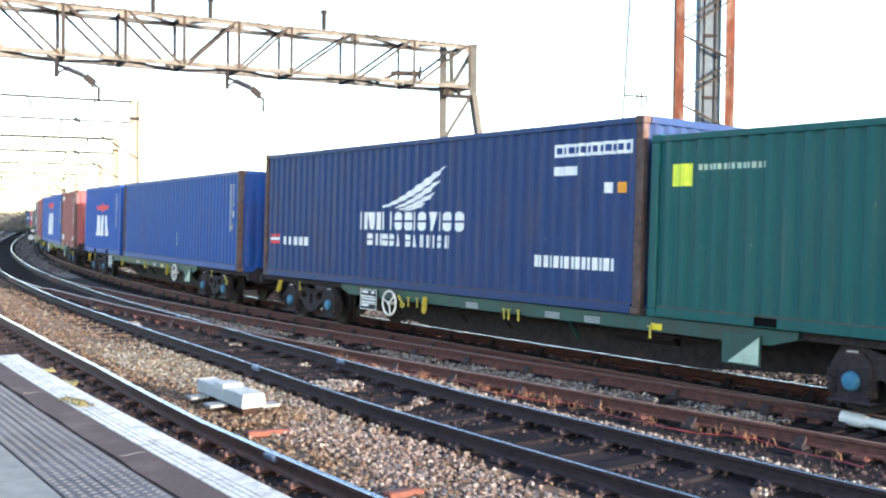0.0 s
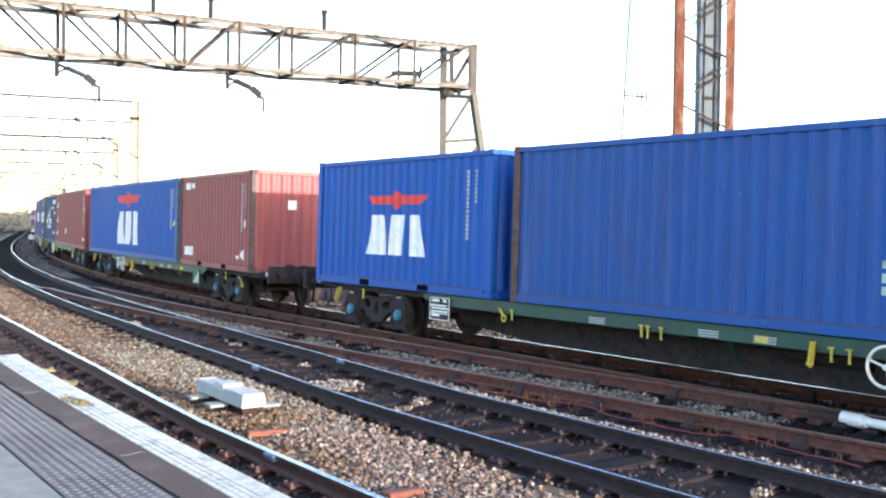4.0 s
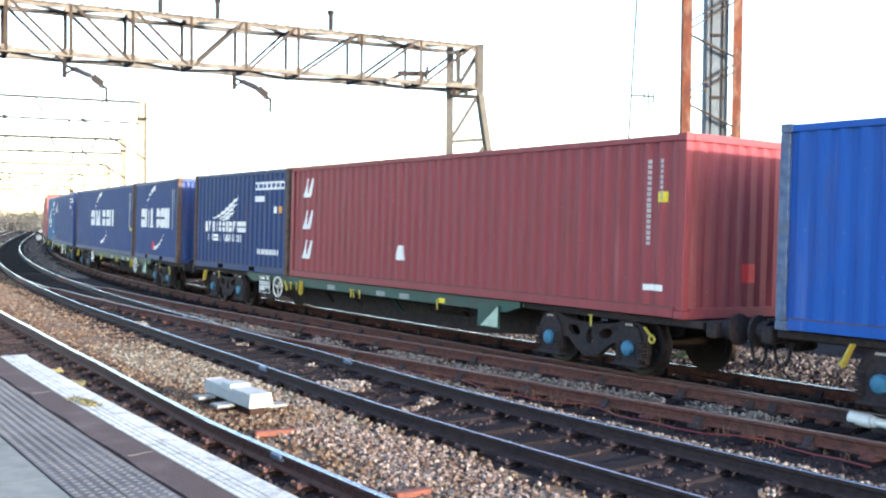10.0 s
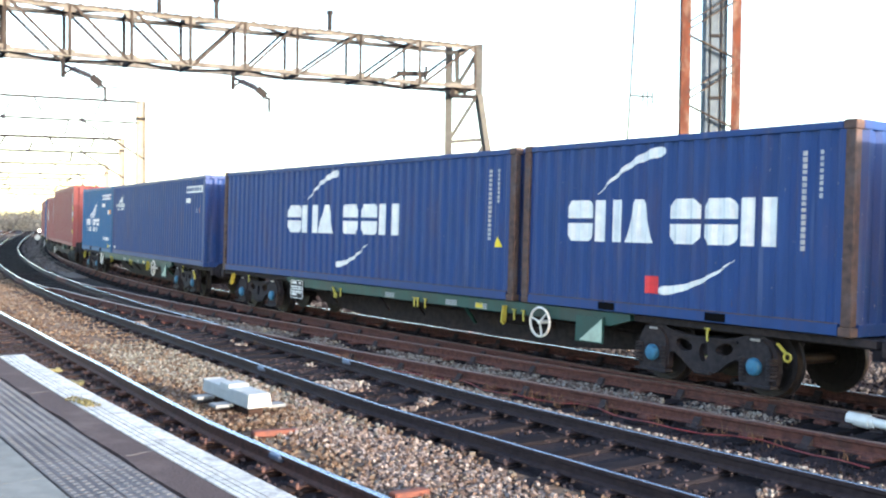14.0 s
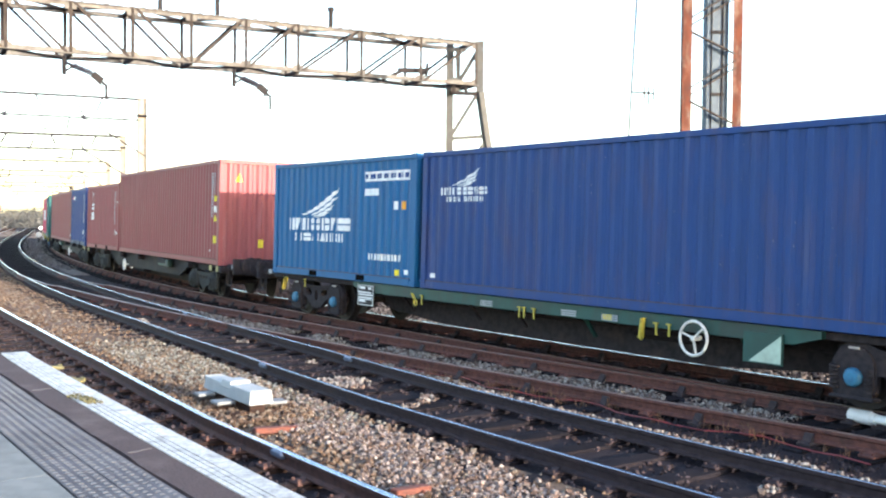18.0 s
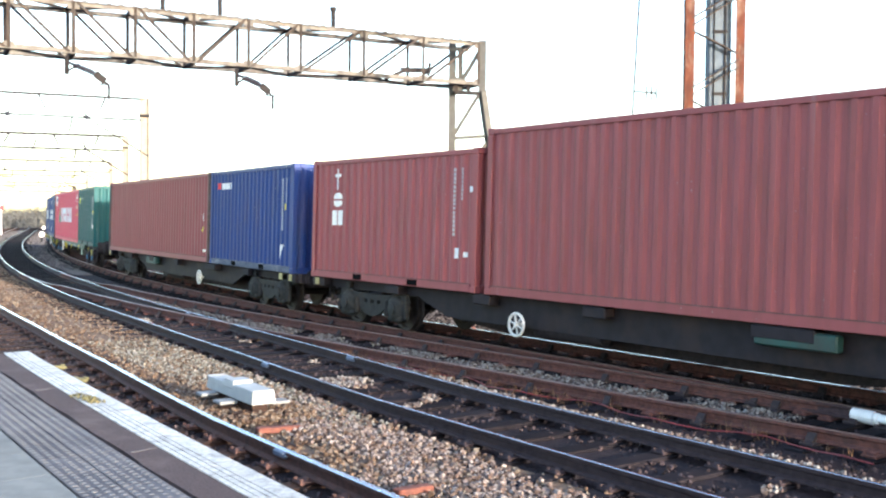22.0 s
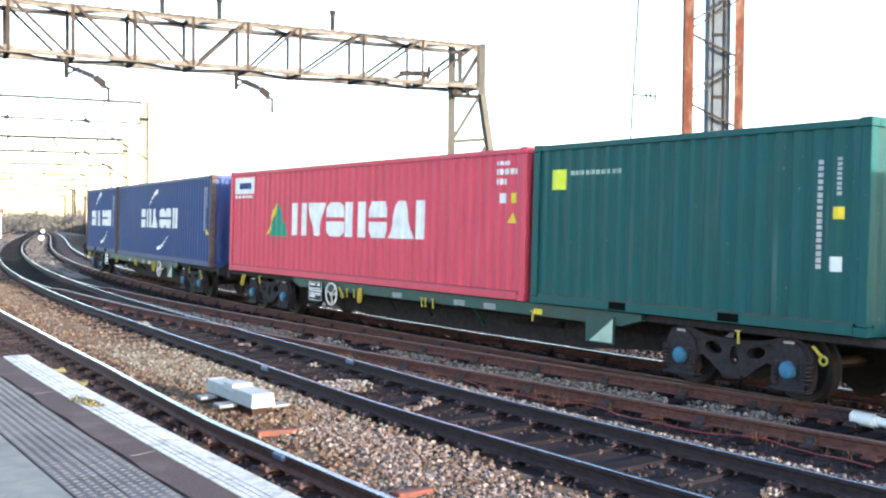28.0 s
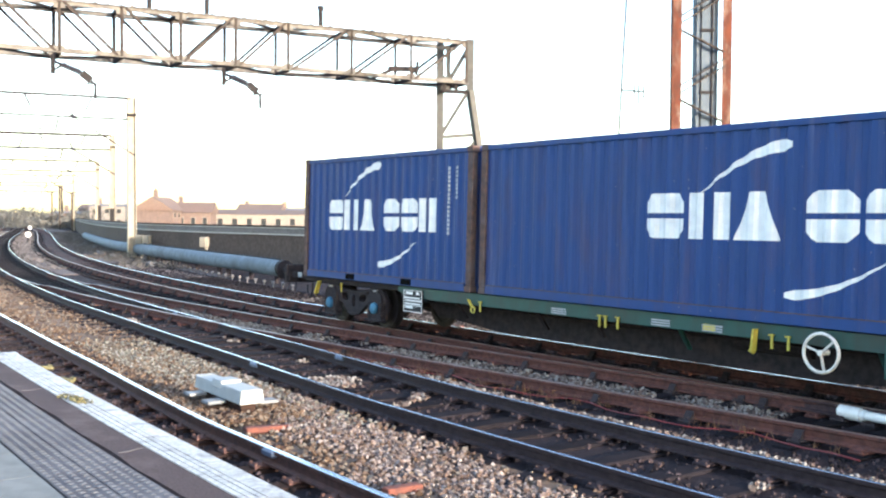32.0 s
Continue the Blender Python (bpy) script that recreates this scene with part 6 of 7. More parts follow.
def registration_arm(k):
    """An insulated arm that hangs below the gantry over a track."""
    arm = thing("registration_arm", "dark insulator arm hanging from the gantry", "insulator arm", "arms on the gantry")
    o = G_END + G_DIR * k
    out = -G_DIR * 1.0
    p0 = o + Vector((0, 0, 6.54))
    part("hanger", bar(bmesh.new(), p0, p0 - Vector((0, 0, 0.5)), 0.1, 0.08), GANTRY_DARK, arm)
    part("bracket", bar(bmesh.new(), p0 - Vector((0, 0, 0.42)), p0 + out * 0.32 - Vector((0, 0, 0.2)), 0.07, 0.06), GANTRY_DARK, arm)
    a, b = p0 + Vector((0, 0, -0.16)), p0 + out * 0.72 + Vector((0, 0, -0.42))
    bm = rod(bmesh.new(), a, b, 0.045, 8)
    for i in range(8):
        c = a + (b - a) * (0.36 + 0.08 * i)
        d = (b - a).normalized()
        rod(bm, c - d * 0.022, c + d * 0.022, 0.085, 10)
    part("insulator", bm, INSULATOR, arm, "ribbed dark insulator")
    c = b + out * 0.36 + Vector((0, 0, -0.3))
    part("yoke_plate", bar(bmesh.new(), b, b + out * 0.26 + Vector((0, 0, -0.2)), 0.06, 0.2), GANTRY_DARK, arm, "grey yoke plate")
    part("tube", rod(bmesh.new(), b + out * 0.2 + Vector((0, 0, -0.17)), c, 0.04, 8), GANTRY_DARK, arm)
    part("dropper", rod(bmesh.new(), c, c + Vector((0, 0, -0.38)), 0.04, 6), GANTRY_DARK, arm)
    part("steady_arm", rod(bmesh.new(), c - out * 0.35, c + out * 0.45 + Vector((0, 0, 0.06)), 0.022, 6), GANTRY_DARK, arm)
    return arm


registration_arm(12.77)
registration_arm(8.15)


def wire(name, label, pts, r, mat=GANTRY_DARK):
    """One bent cable through the given points."""
    return thing(name, label, "cable", "", bm=tube(pts, r), material=mat)


# ---- portals further along the line, each with an upright at the cess
def portal(x, y, turn, high, reach, heavy, thick=1.0):
    p = thing("overhead_portal", "slim cream steel portal with a thin boom", "gantry", "portals along the line", at=pose(x, y, 0, 0, 0, turn))
    w = 0.44 if heavy else 0.36
    bm = bmesh.new()
    box(bm, (0, -w / 2, high / 2 - 0.15), (w, 0.05, high + 0.3), 0)
    box(bm, (0, w / 2, high / 2 - 0.15), (w, 0.05, high + 0.3), 0)
    box(bm, (0, 0, high / 2 - 0.15), (0.05, w - 0.06, high + 0.3), 0)
    part("upright", bm, POST, p, "cream H-section upright")
    part("collar", box(bmesh.new(), (0, 0, high - 1.05), (w + 0.1, w + 0.1, 0.14), 0.01), GANTRY_DARK, p)
    part("boom", bar(bmesh.new(), (0, 0.1, high - 0.08), (0, reach, high - 0.16), 0.11 * thick, 0.11 * thick), GANTRY_DARK, p)
    part("upright", bar(bmesh.new(), (0, reach, high), (0, reach, -0.3), 0.4, 0.4), POST, p, "cream upright")
    part("cross_wire", rod(bmesh.new(), (0, 0.1, high - 1.3), (0, reach, high - 1.3), 0.05 * thick, 5), GANTRY_DARK, p)
    for y, e in ((2.2, 0.35), (5.8, -0.4), (9.2, 0.45), (12.6, -0.35)):
        part("dropper", rod(bmesh.new(), (0, y, high - 0.12), (0, y + e, high - 0.95), 0.045 * thick, 6), GANTRY_DARK, p)
    for y, e in ((3.2, 0.8), (7.4, -0.7), (11.6, 0.9), (15.5, -0.8), (19.0, 0.6)):
        part("dropper", rod(bmesh.new(), (0, y, high - 1.3), (0, y + e * 0.4, high - 0.55), 0.04 * thick, 6), GANTRY_DARK, p)
        part("insulator", rod(bmesh.new(), (0, y, high - 1.42), (0, y, high - 1.18), 0.1 * thick, 8), INSULATOR, p)
    part("strut", bar(bmesh.new(), (0, -0.2, high - 3.4), (0, 3.4, high - 1.2), 0.07 * thick, 0.07 * thick), GANTRY_DARK, p)
    for y in (4.0, 10.8):
        part("steady_arm", rod(rod(bmesh.new(), (0, y, high - 1.3), (0, y + 0.15, high - 2.1), 0.045 * thick, 6), (0, y + 0.15, high - 2.1), (0, y + 1.5, high - 2.0), 0.04 * thick, 6), GANTRY_DARK, p)
    return p


for x, y, turn, high, heavy in ((-18.0, 59.3, 116, 9.2, True), (-28.05, 87, 112, 9.2, True), (-40.8, 121, 111, 8.8, True), (-59.2, 164, 111, 8.8, True), (-80, 215, 111, 8.6, True)):
    portal(x, y, turn, high, 27.0, heavy, 1.2 if y < 80 else 1.9)


def short_post(s, off, high):
    x, y, h = LINE_C.at(s, -off)
    bm = box(bmesh.new(), (0, 0, high / 2), (0.3, 0.3, high + 0.3), 0.02)
    box(bm, (0, 0, high + 0.17), (0.3, 1.5 if high > 5 else 0.34, 0.1), 0.01)
    thing("steel_post", "weathered brown steel post beside the line", "post", "lineside posts", at=pose(x, y, 0, 0, 0, math.degrees(h)), bm=bm, material=GANTRY_BROWN if high > 5 else GANTRY_DARK)


for s, off, high in ((66, 4.4, 2.6), (84, 4.6, 3.0), (150, 4.6, 5.6), (176, 4.2, 7.4), (188, 5.6, 4.6), (196, 4.4, 6.6), (205, 7.0, 8.0)):
    short_post(s, off, high)

# ---- lattice tower beyond the goods line


def tower():
    """Two rusty angle legs laced together before a box column."""
    t = thing("lattice_tower", "tall rusty orange lattice tower with a blue-grey column", "tower")
    x0, x1, y, wide, high = 5.05, 6.34, 22.0, 1.2, 13.0

    def leg(x, yy, kx, ky):
        bm = box(bmesh.new(), (x, yy, high / 2 - 0.15), (0.2, 0.03, high + 0.3), 0)
        box(bm, (x + kx * 0.085, yy + ky * 0.1, high / 2 - 0.15), (0.03, 0.17, high + 0.3), 0)
        return bm
    for x, kx in ((x0 + 0.1, -1), (x1 - 0.1, 1)):
        part("leg", leg(x, y, kx, 1), TOWER_RUST, t)
    part("column", box(bmesh.new(), (5.84, y + 0.3, high / 2 - 0.15), (0.5, 0.3, high + 0.3), 0.03), TOWER_GREY, t, "blue-grey box column")
    part("ladder", box(bmesh.new(), (5.95, y + 0.13, high / 2), (0.03, 0.03, high), 0), GANTRY_DARK, t)
    part("cable", rod(bmesh.new(), (5.72, y + 0.13, 0), (5.7, y + 0.13, high), 0.012, 6), GANTRY_DARK, t, "thin dark cable")
    for i in range(9):
        part("bracket", box(bmesh.new(), (5.84, y + 0.13, 1.0 + i * 1.35), (0.3, 0.04, 0.06), 0), GANTRY_DARK, t)
    a, b = x0 + 0.14, x1 - 0.14
    for k in range(9):
        z = 0.36 + 1.51 * k
        for p, q in (((a, z), (b, z - 0.5)), ((b, z + 0.88), (a, z + 0.26)), ((b, z + 0.72), (a, z + 0.1))):
            if min(p[1], q[1]) > 1.2 and max(p[1], q[1]) < high:
                part("lacing", bar(bmesh.new(), (p[0], y + 0.02, p[1]), (q[0], y + 0.02, q[1]), 0.085, 0.03), GANTRY_BROWN, t, "rust-brown lacing bar")
    part("base_plate", box(bmesh.new(), (5.65, y + 0.25, -0.1), (1.7, 1.2, 0.3), 0.03), CONCRETE, t, "concrete base")
    return t


tower()


def aerial():
    a = thing("aerial_mast", "thin leaning aerial mast with a small yagi", "aerial")
    part("mast", rod(bmesh.new(), (7.88, 46.0, -0.3), (8.53, 46.0, 14.0), 0.042, 6), GANTRY_DARK, a)
    bm = rod(bmesh.new(), (8.24, 46, 8.12), (9.3, 46, 8.05), 0.042, 5)
    for x, lo, hi in ((8.85, 7.8, 8.4), (9.05, 7.5, 8.35), (9.28, 7.75, 8.3)):
        rod(bm, (x, 46, lo), (x, 46, hi), 0.036, 5)
    part("yagi", bm, GANTRY_DARK, a)


aerial()


def cabin():
    c = thing("equipment_cabin", "pale grey equipment cabin with dark roof fascia", "cabin")
    x, y, w, d, h = 9.75, 19.2, 3.4, 2.4, 2.46
    part("wall", box(bmesh.new(), (x, y, h / 2 + 0.12), (w, d, h - 0.44), 0.02), CABIN, c)
    part("plinth", box(bmesh.new(), (x, y, -0.05), (w - 0.08, d - 0.08, 0.6), 0.02), BRICK, c, "dark brick plinth")
    part("roof", box(bmesh.new(), (x, y, h + 0.02), (w + 0.12, d + 0.12, 0.2), 0.02), FELT, c)
    part("door", box(bmesh.new(), (x + 0.4, y - d / 2 - 0.02, 1.25), (0.9, 0.05, 1.9), 0.01), CABIN, c)
    for k in (-1.2, -0.4, 1.2):
        part("seam", box(bmesh.new(), (x + k, y - d / 2 - 0.006, h / 2 + 0.12), (0.03, 0.012, h - 0.5), 0), PALE_STEEL, c)
    return c


cabin()

TIMBER_GREY = surf("weathered_grey_timber", (0.13, 0.128, 0.135), (0.075, 0.073, 0.078), 16, (0.07, 0.06, 0.06), 2.5, 0.5, rough=0.85, bump=0.5, stretch=(1, 0.12, 1))

# ---- pipe, boxes and pegs along the cess


def cess():
    p = thing("clad_pipe", "large pipe with pale blue cladding along the cess", "pipe")
    a, b, c, e = Vector((-5.8, 37.6, 0.34)), Vector((-9.2, 43.4, 0.36)), Vector((-13.2, 50.6, 0.36)), Vector((-16.85, 57.85, 0.34))
    far = [Vector((*LINE_C.at(q, -3.6)[:2], 0.3)) for q in (54, 66, 78, 90)]
    for u, v in ((a, b), (b, c), (c, e), (e, far[0]), (far[0], far[1]), (far[1], far[2]), (far[2], far[3])):
        part("pipe_length", rod(bmesh.new(), u, v, 0.31, 20), PIPE_BLUE, p)
    for u, v in ((a, b), (b, c), (c, e)):
        for q in (0.08, 0.5, 0.92):
            o = u + (v - u) * q
            part("saddle", box(bmesh.new(), (o.x, o.y, -0.08), (0.16, 0.3, 0.34), 0.02), BOGIE, p, "dark saddle")
    part("strap", bar(bmesh.new(), a + Vector((0, 0, 0.33)), e + Vector((0, 0, 0.33)), 0.1, 0.06), GANTRY_DARK, p, "dark cable along the crown")
    d = (a - b).normalized()
    part("pipe_mouth", rod(bmesh.new(), a, a + d * 0.3, 0.33, 20), GANTRY_DARK, p, "dark pipe mouth")
    for i in range(22):
        s = 17.5 + i * 0.9
        x, y, h = LINE_C.at(s, -3.4)
        bm = box(bmesh.new(), (0, 0, 0.02), (0.05, 0.05, 0.2), 0.01)
        box(bm, (0, 0, 0.15), (0.11, 0.11, 0.07), 0.01)
        thing("marker_peg", "short peg with a white cap", "peg", "pegs along the cess", at=pose(x, y, -0.18, 0, 0, math.degrees(h)), bm=bm, material=TIMBER_GREY)
    for x, y, z, w, hh in ((-11.5, 49.6, 1.25, 0.36, 0.5), (-17.3, 58.6, 1.15, 0.36, 0.5), (-16.7, 57.9, 1.15, 0.42, 0.5)):
        bm = box(bmesh.new(), (0, 0, 0), (w, 0.35, hh), 0.03)
        box(bm, (w * 0.32, 0, -hh / 2 - 0.3), (0.1, 0.1, 0.9), 0)
        thing("relay_case", "cream relay case on a post against the wall", "cabinet", "lineside cases", at=pose(x, y, z - 0.25, 0, 0, -20), bm=bm, material=POST)


cess()

# ---- things between the tracks


FLANGE_GREY = surf("grey_flange_paint", (0.2, 0.215, 0.22), (0.14, 0.15, 0.155), 8, (0.1, 0.09, 0.085), 4, 0.5, rough=0.65, bump=0.08)


def tapered(bm, x0, x1, y0, y1, z0, z1, inset):
    """A box whose top is drawn in."""
    lo = [bm.verts.new(p) for p in ((x0, y0, z0), (x1, y0, z0), (x1, y1, z0), (x0, y1, z0))]
    hi = [bm.verts.new(p) for p in ((x0 + 0.01, y0 + inset, z1), (x1 - 0.01, y0 + inset, z1), (x1 - 0.01, y1 - inset, z1), (x0 + 0.01, y1 - inset, z1))]
    bm.faces.new(lo[::-1])
    bm.faces.new(hi)
    for i in range(4):
        j = (i + 1) % 4
        bm.faces.new((lo[i], lo[j], hi[j], hi[i]))
    bmesh.ops.bevel(bm, geom=bm.edges[:], offset=0.008, segments=1, affect="EDGES")
    return bm


def treadle_box():
    """A long machine under two white covers, with flange plates and timbers at its foot."""
    t = thing("point_machine", "long point machine under two white painted covers", "point machine", at=pose(-2.70, 12.93, 0, 0, 0, 124.5))
    part("cover", tapered(bmesh.new(), -0.77, 0.02, -0.16, 0.16, -0.02, 0.15, 0.02), BOX_WHITE, t, "white cover")
    part("cover", tapered(bmesh.new(), 0.03, 0.77, -0.15, 0.15, -0.02, 0.14, 0.02), BOX_WHITE, t, "white cover")
    part("joint_strap", tapered(bmesh.new(), -0.13, 0.19, -0.155, 0.155, 0.09, 0.188, 0.025), BOX_WHITE, t, "raised joint cap")
    part("end_lip", box(bmesh.new(), (0.79, 0.0, 0.13), (0.06, 0.24, 0.03), 0.008), BOX_WHITE, t, "lip of the far cover")
    for x, y, w in ((0.47, 0.25, 0.2), (-0.2, 0.27, 0.24), (-0.52, -0.3, 0.22)):
        part("flange", box(bmesh.new(), (x, y, -0.045), (w, 0.24, 0.04), 0.008), FLANGE_GREY, t, "grey flange plate")
    for x in (0.5, -0.16, -0.56):
        part("timber", box(bmesh.new(), (x, 0.0, -0.165), (0.14, 0.66, 0.09), 0.01), TIMBER_RUST, t, "dark bearer")
    part("base_plate", box(bmesh.new(), (0.0, 0.0, -0.11), (1.3, 0.2, 0.17), 0.01), TIMBER_RUST, t, "dark base plate")


treadle_box()


def capped_pipe():
    bm = rod(bmesh.new(), (4.96, 12.33, -0.07), (5.12, 12.08, -0.075), 0.085, 14)
    rod(bm, (5.12, 12.08, -0.075), (5.15, 12.03, -0.075), 0.07, 14)
    rod(bm, (5.15, 12.03, -0.07), (5.42, 11.6, -0.075), 0.055, 14)
    thing("cable_joint", "white plastic cable joint lying beside the rail", "cable joint", bm=bm, material=SIGNAL_WHITE)


capped_pipe()


def rail_sleeves():
    for s, d in ((15.5, -0.7525), (6.75, -0.7525), (6.75, 0.7525), (1.25, 2.9475)):
        x, y, h = LINE_B.at(s, d)
        bm = box(bmesh.new(), (0, 0, -0.045), (0.26, 0.12, 0.075), 0.02)
        thing("rail_sleeve", "blue plastic bond sleeve clipped to the rail", "rail bond", "bond sleeves", at=pose(x, y, 0.0, 0, 0, math.degrees(h)), bm=bm, material=BLUE_PLASTIC)
    pts = [Vector((*LINE_C.at(s, 2.9 + 0.12 * math.sin(s * 2.3) + 0.05 * s)[:2], -0.16 + 0.02 * math.sin(s * 5))) for s in np.arange(-7.5, 2.5, 0.35)]
    wire("red_cable", "red cable lying on the ballast", pts, 0.008, RED_CABLE)


rail_sleeves()


def loose_timbers():
    for x, y, rz, l, mat in ((-1.96, 11.58, 34, 0.55, ORANGE_RUST), (-0.31, 9.02, 41, 0.4, ORANGE_RUST), (-1.16, 17.07, 126, 0.3, ORANGE_RUST), (0.42, 22.53, 124, 0.45, ORANGE_RUST)):
        bm = box(bmesh.new(), (0, 0, 0), (l, 0.12, 0.07), 0.012)
        thing("rusty_plate", "orange rusted steel packing plate on the ballast", "steel plate", "rusty plates", at=pose(x, y, -0.172, 0, 3, rz), bm=bm, material=mat)


ORANGE_RUST = surf("orange_rust", (0.16, 0.053, 0.034), (0.1, 0.037, 0.027), 12, (0.1, 0.045, 0.03), 4, 0.5, rough=0.85, bump=0.3)
loose_timbers()

# ---- plants


def leaf_cloud(name, centres, count, size, mat, seed):
    """Many small bent leaves round the given centres (x, y, z, rx, ry, rz)."""
    rng = np.random.default_rng(seed)
    v, f = [], []
    c = np.array(centres, float)
    pick = rng.integers(0, len(c), count)
    d = rng.normal(size=(count, 3))
    d /= np.linalg.norm(d, axis=1)[:, None]
    r = rng.uniform(0.35, 1.05, count) ** 0.6
    p = c[pick, :3] + d * r[:, None] * c[pick, 3:6]
    a = rng.normal(size=(count, 3))
    a /= np.linalg.norm(a, axis=1)[:, None]
    b = np.cross(a, d + 0.3)
    b /= np.linalg.norm(b, axis=1)[:, None] + 1e-6
    s = size * rng.uniform(0.6, 1.3, count)[:, None]
    q = np.stack([p - a * s, p + b * s * 0.5, p + a * s, p - b * s * 0.5], 1).reshape(-1, 3)
    n = np.arange(count)[:, None] * 4 + np.arange(4)
    return soup(name, q.tolist(), n.tolist(), mat)


def tree(x, y, high, spread, seed, mat=LEAF, leaves=2600, bare=False):
    rng = random.Random(seed)
    t = thing("tree", "small leafy tree beyond the wall, thin at the top" if bare else "rounded leafy tree beyond the wall", "tree", "trees beyond the wall", at=pose(x, y, -0.25))
    bm = rod(bmesh.new(), (0, 0, 0), (0, 0, high * 0.6), 0.03 if bare else 0.12, 8, 0.015 if bare else 0.05)
    ends = []
    for i in range(9):
        a, z = rng.uniform(0, 6.28), high * rng.uniform(0.3, 0.62)
        e = Vector((math.cos(a) * spread * rng.uniform(0.3, 0.8), math.sin(a) * spread * rng.uniform(0.3, 0.8), z + high * rng.uniform(0.1, 0.34)))
        rod(bm, (0, 0, z), e, 0.012 if bare else 0.04, 6, 0.006 if bare else 0.012)
        ends.append(e)
    part("trunk", bm, BARK, t)
    k = spread * (0.22 if bare else 0.42)
    part("crown", leaf_cloud("crown", [(*e, k, k, k * 0.85) for e in ends], leaves, 0.045 if bare else 0.085, mat, seed), None, t)


for i, (x, y, h, w) in enumerate(((15.9, 50, 2.5, 1.5), (17.6, 51, 2.6, 1.6), (20.2, 53, 2.75, 1.9), (22.3, 54, 2.8, 2.0), (19.0, 56, 2.3, 1.4), (25.5, 56, 2.8, 2.2), (29, 60, 2.9, 2.4), (5.2, 50, 2.7, 1.7), (7.4, 52, 2.8, 1.8), (10.0, 52, 2.7, 1.8), (12.8, 52, 2.6, 1.8))):
    tree(x, y, h, w, 30 + i, leaves=4500)
tree(15.4, 46, 4.4, 0.8, 51, leaves=260, bare=True)
thing("white_post", "slim white painted post beyond the wall", "post", at=pose(17.85, 50, 0), bm=rod(bmesh.new(), (0, 0, -0.3), (0, 0, 2.4), 0.07, 8), material=SIGNAL_WHITE)


def creeper():
    rng = random.Random(4)
    c = []
    for i in range(30):
        t = rng.uniform(0, 1)
        x, y = 17 + (6.5 - 17) * t, 19.5 + (31.6 - 19.5) * t
        c.append((x - 0.25, y - 0.25, rng.uniform(0.1, 1.15), 0.5, 0.3, 0.42))
    ob = new("creeper", leaf_cloud("creeper", c, 6500, 0.06, LEAF_DARK, 9))
    tagged(ob, "dark green creeper and brambles against the wall", "creeper", kind="stuff")
    g = [(4.88 + 0.5 * q, 18.97 + 0.4 * q, -0.14, 0.22, 0.2, 0.09) for q in (-1, 0, 1)]
    tagged(new("green_weeds", leaf_cloud("green_weeds", g, 700, 0.03, LEAF_DARK, 11)), "small green weeds on the cess", "weeds", kind="stuff")


def dry_weeds():
    """Dead stems in uneven tufts along the crossover's outer rail."""
    rng = random.Random(12)
    v, f = [], []
    for s in np.arange(-9.5, 5.5, 0.16):
        clump = noise.noise((s * 1.3, 0.0, 7.0))
        if clump < -0.12:
            continue
        x, y, h = LINE_C.at(s + rng.uniform(-0.06, 0.06), cross_side(s) + 0.7525 + rng.choice((-0.12, 0.14, 0.2, 0.34)) + rng.uniform(-0.05, 0.05))
        for i in range(int(9 + 16 * clump)):
            px, py = x + rng.gauss(0, 0.05), y + rng.gauss(0, 0.05)
            tall, a = rng.uniform(0.05, 0.16) * (1 + clump), rng.uniform(0, 6.28)
            lean, wide = rng.uniform(0.1, 0.7) * tall, rng.uniform(0.003, 0.007)
            n = len(v)
            ca, sa = math.cos(a), math.sin(a)
            v += [(px - sa * wide, py + ca * wide, -0.215), (px + sa * wide, py - ca * wide, -0.215),
                  (px + ca * lean * 0.5 + sa * wide, py + sa * lean * 0.5 - ca * wide, -0.215 + tall * 0.65), (px + ca * lean, py + sa * lean, -0.215 + tall)]
            f.append((n, n + 1, n + 2, n + 3))
    ob = new("dry_weeds", soup("dry_weeds", v, f, WEED))
    tagged(ob, "dead red-brown weed stems along the rusty rail", "weeds", kind="stuff")


creeper()
dry_weeds()

# ---- the town and the far woods


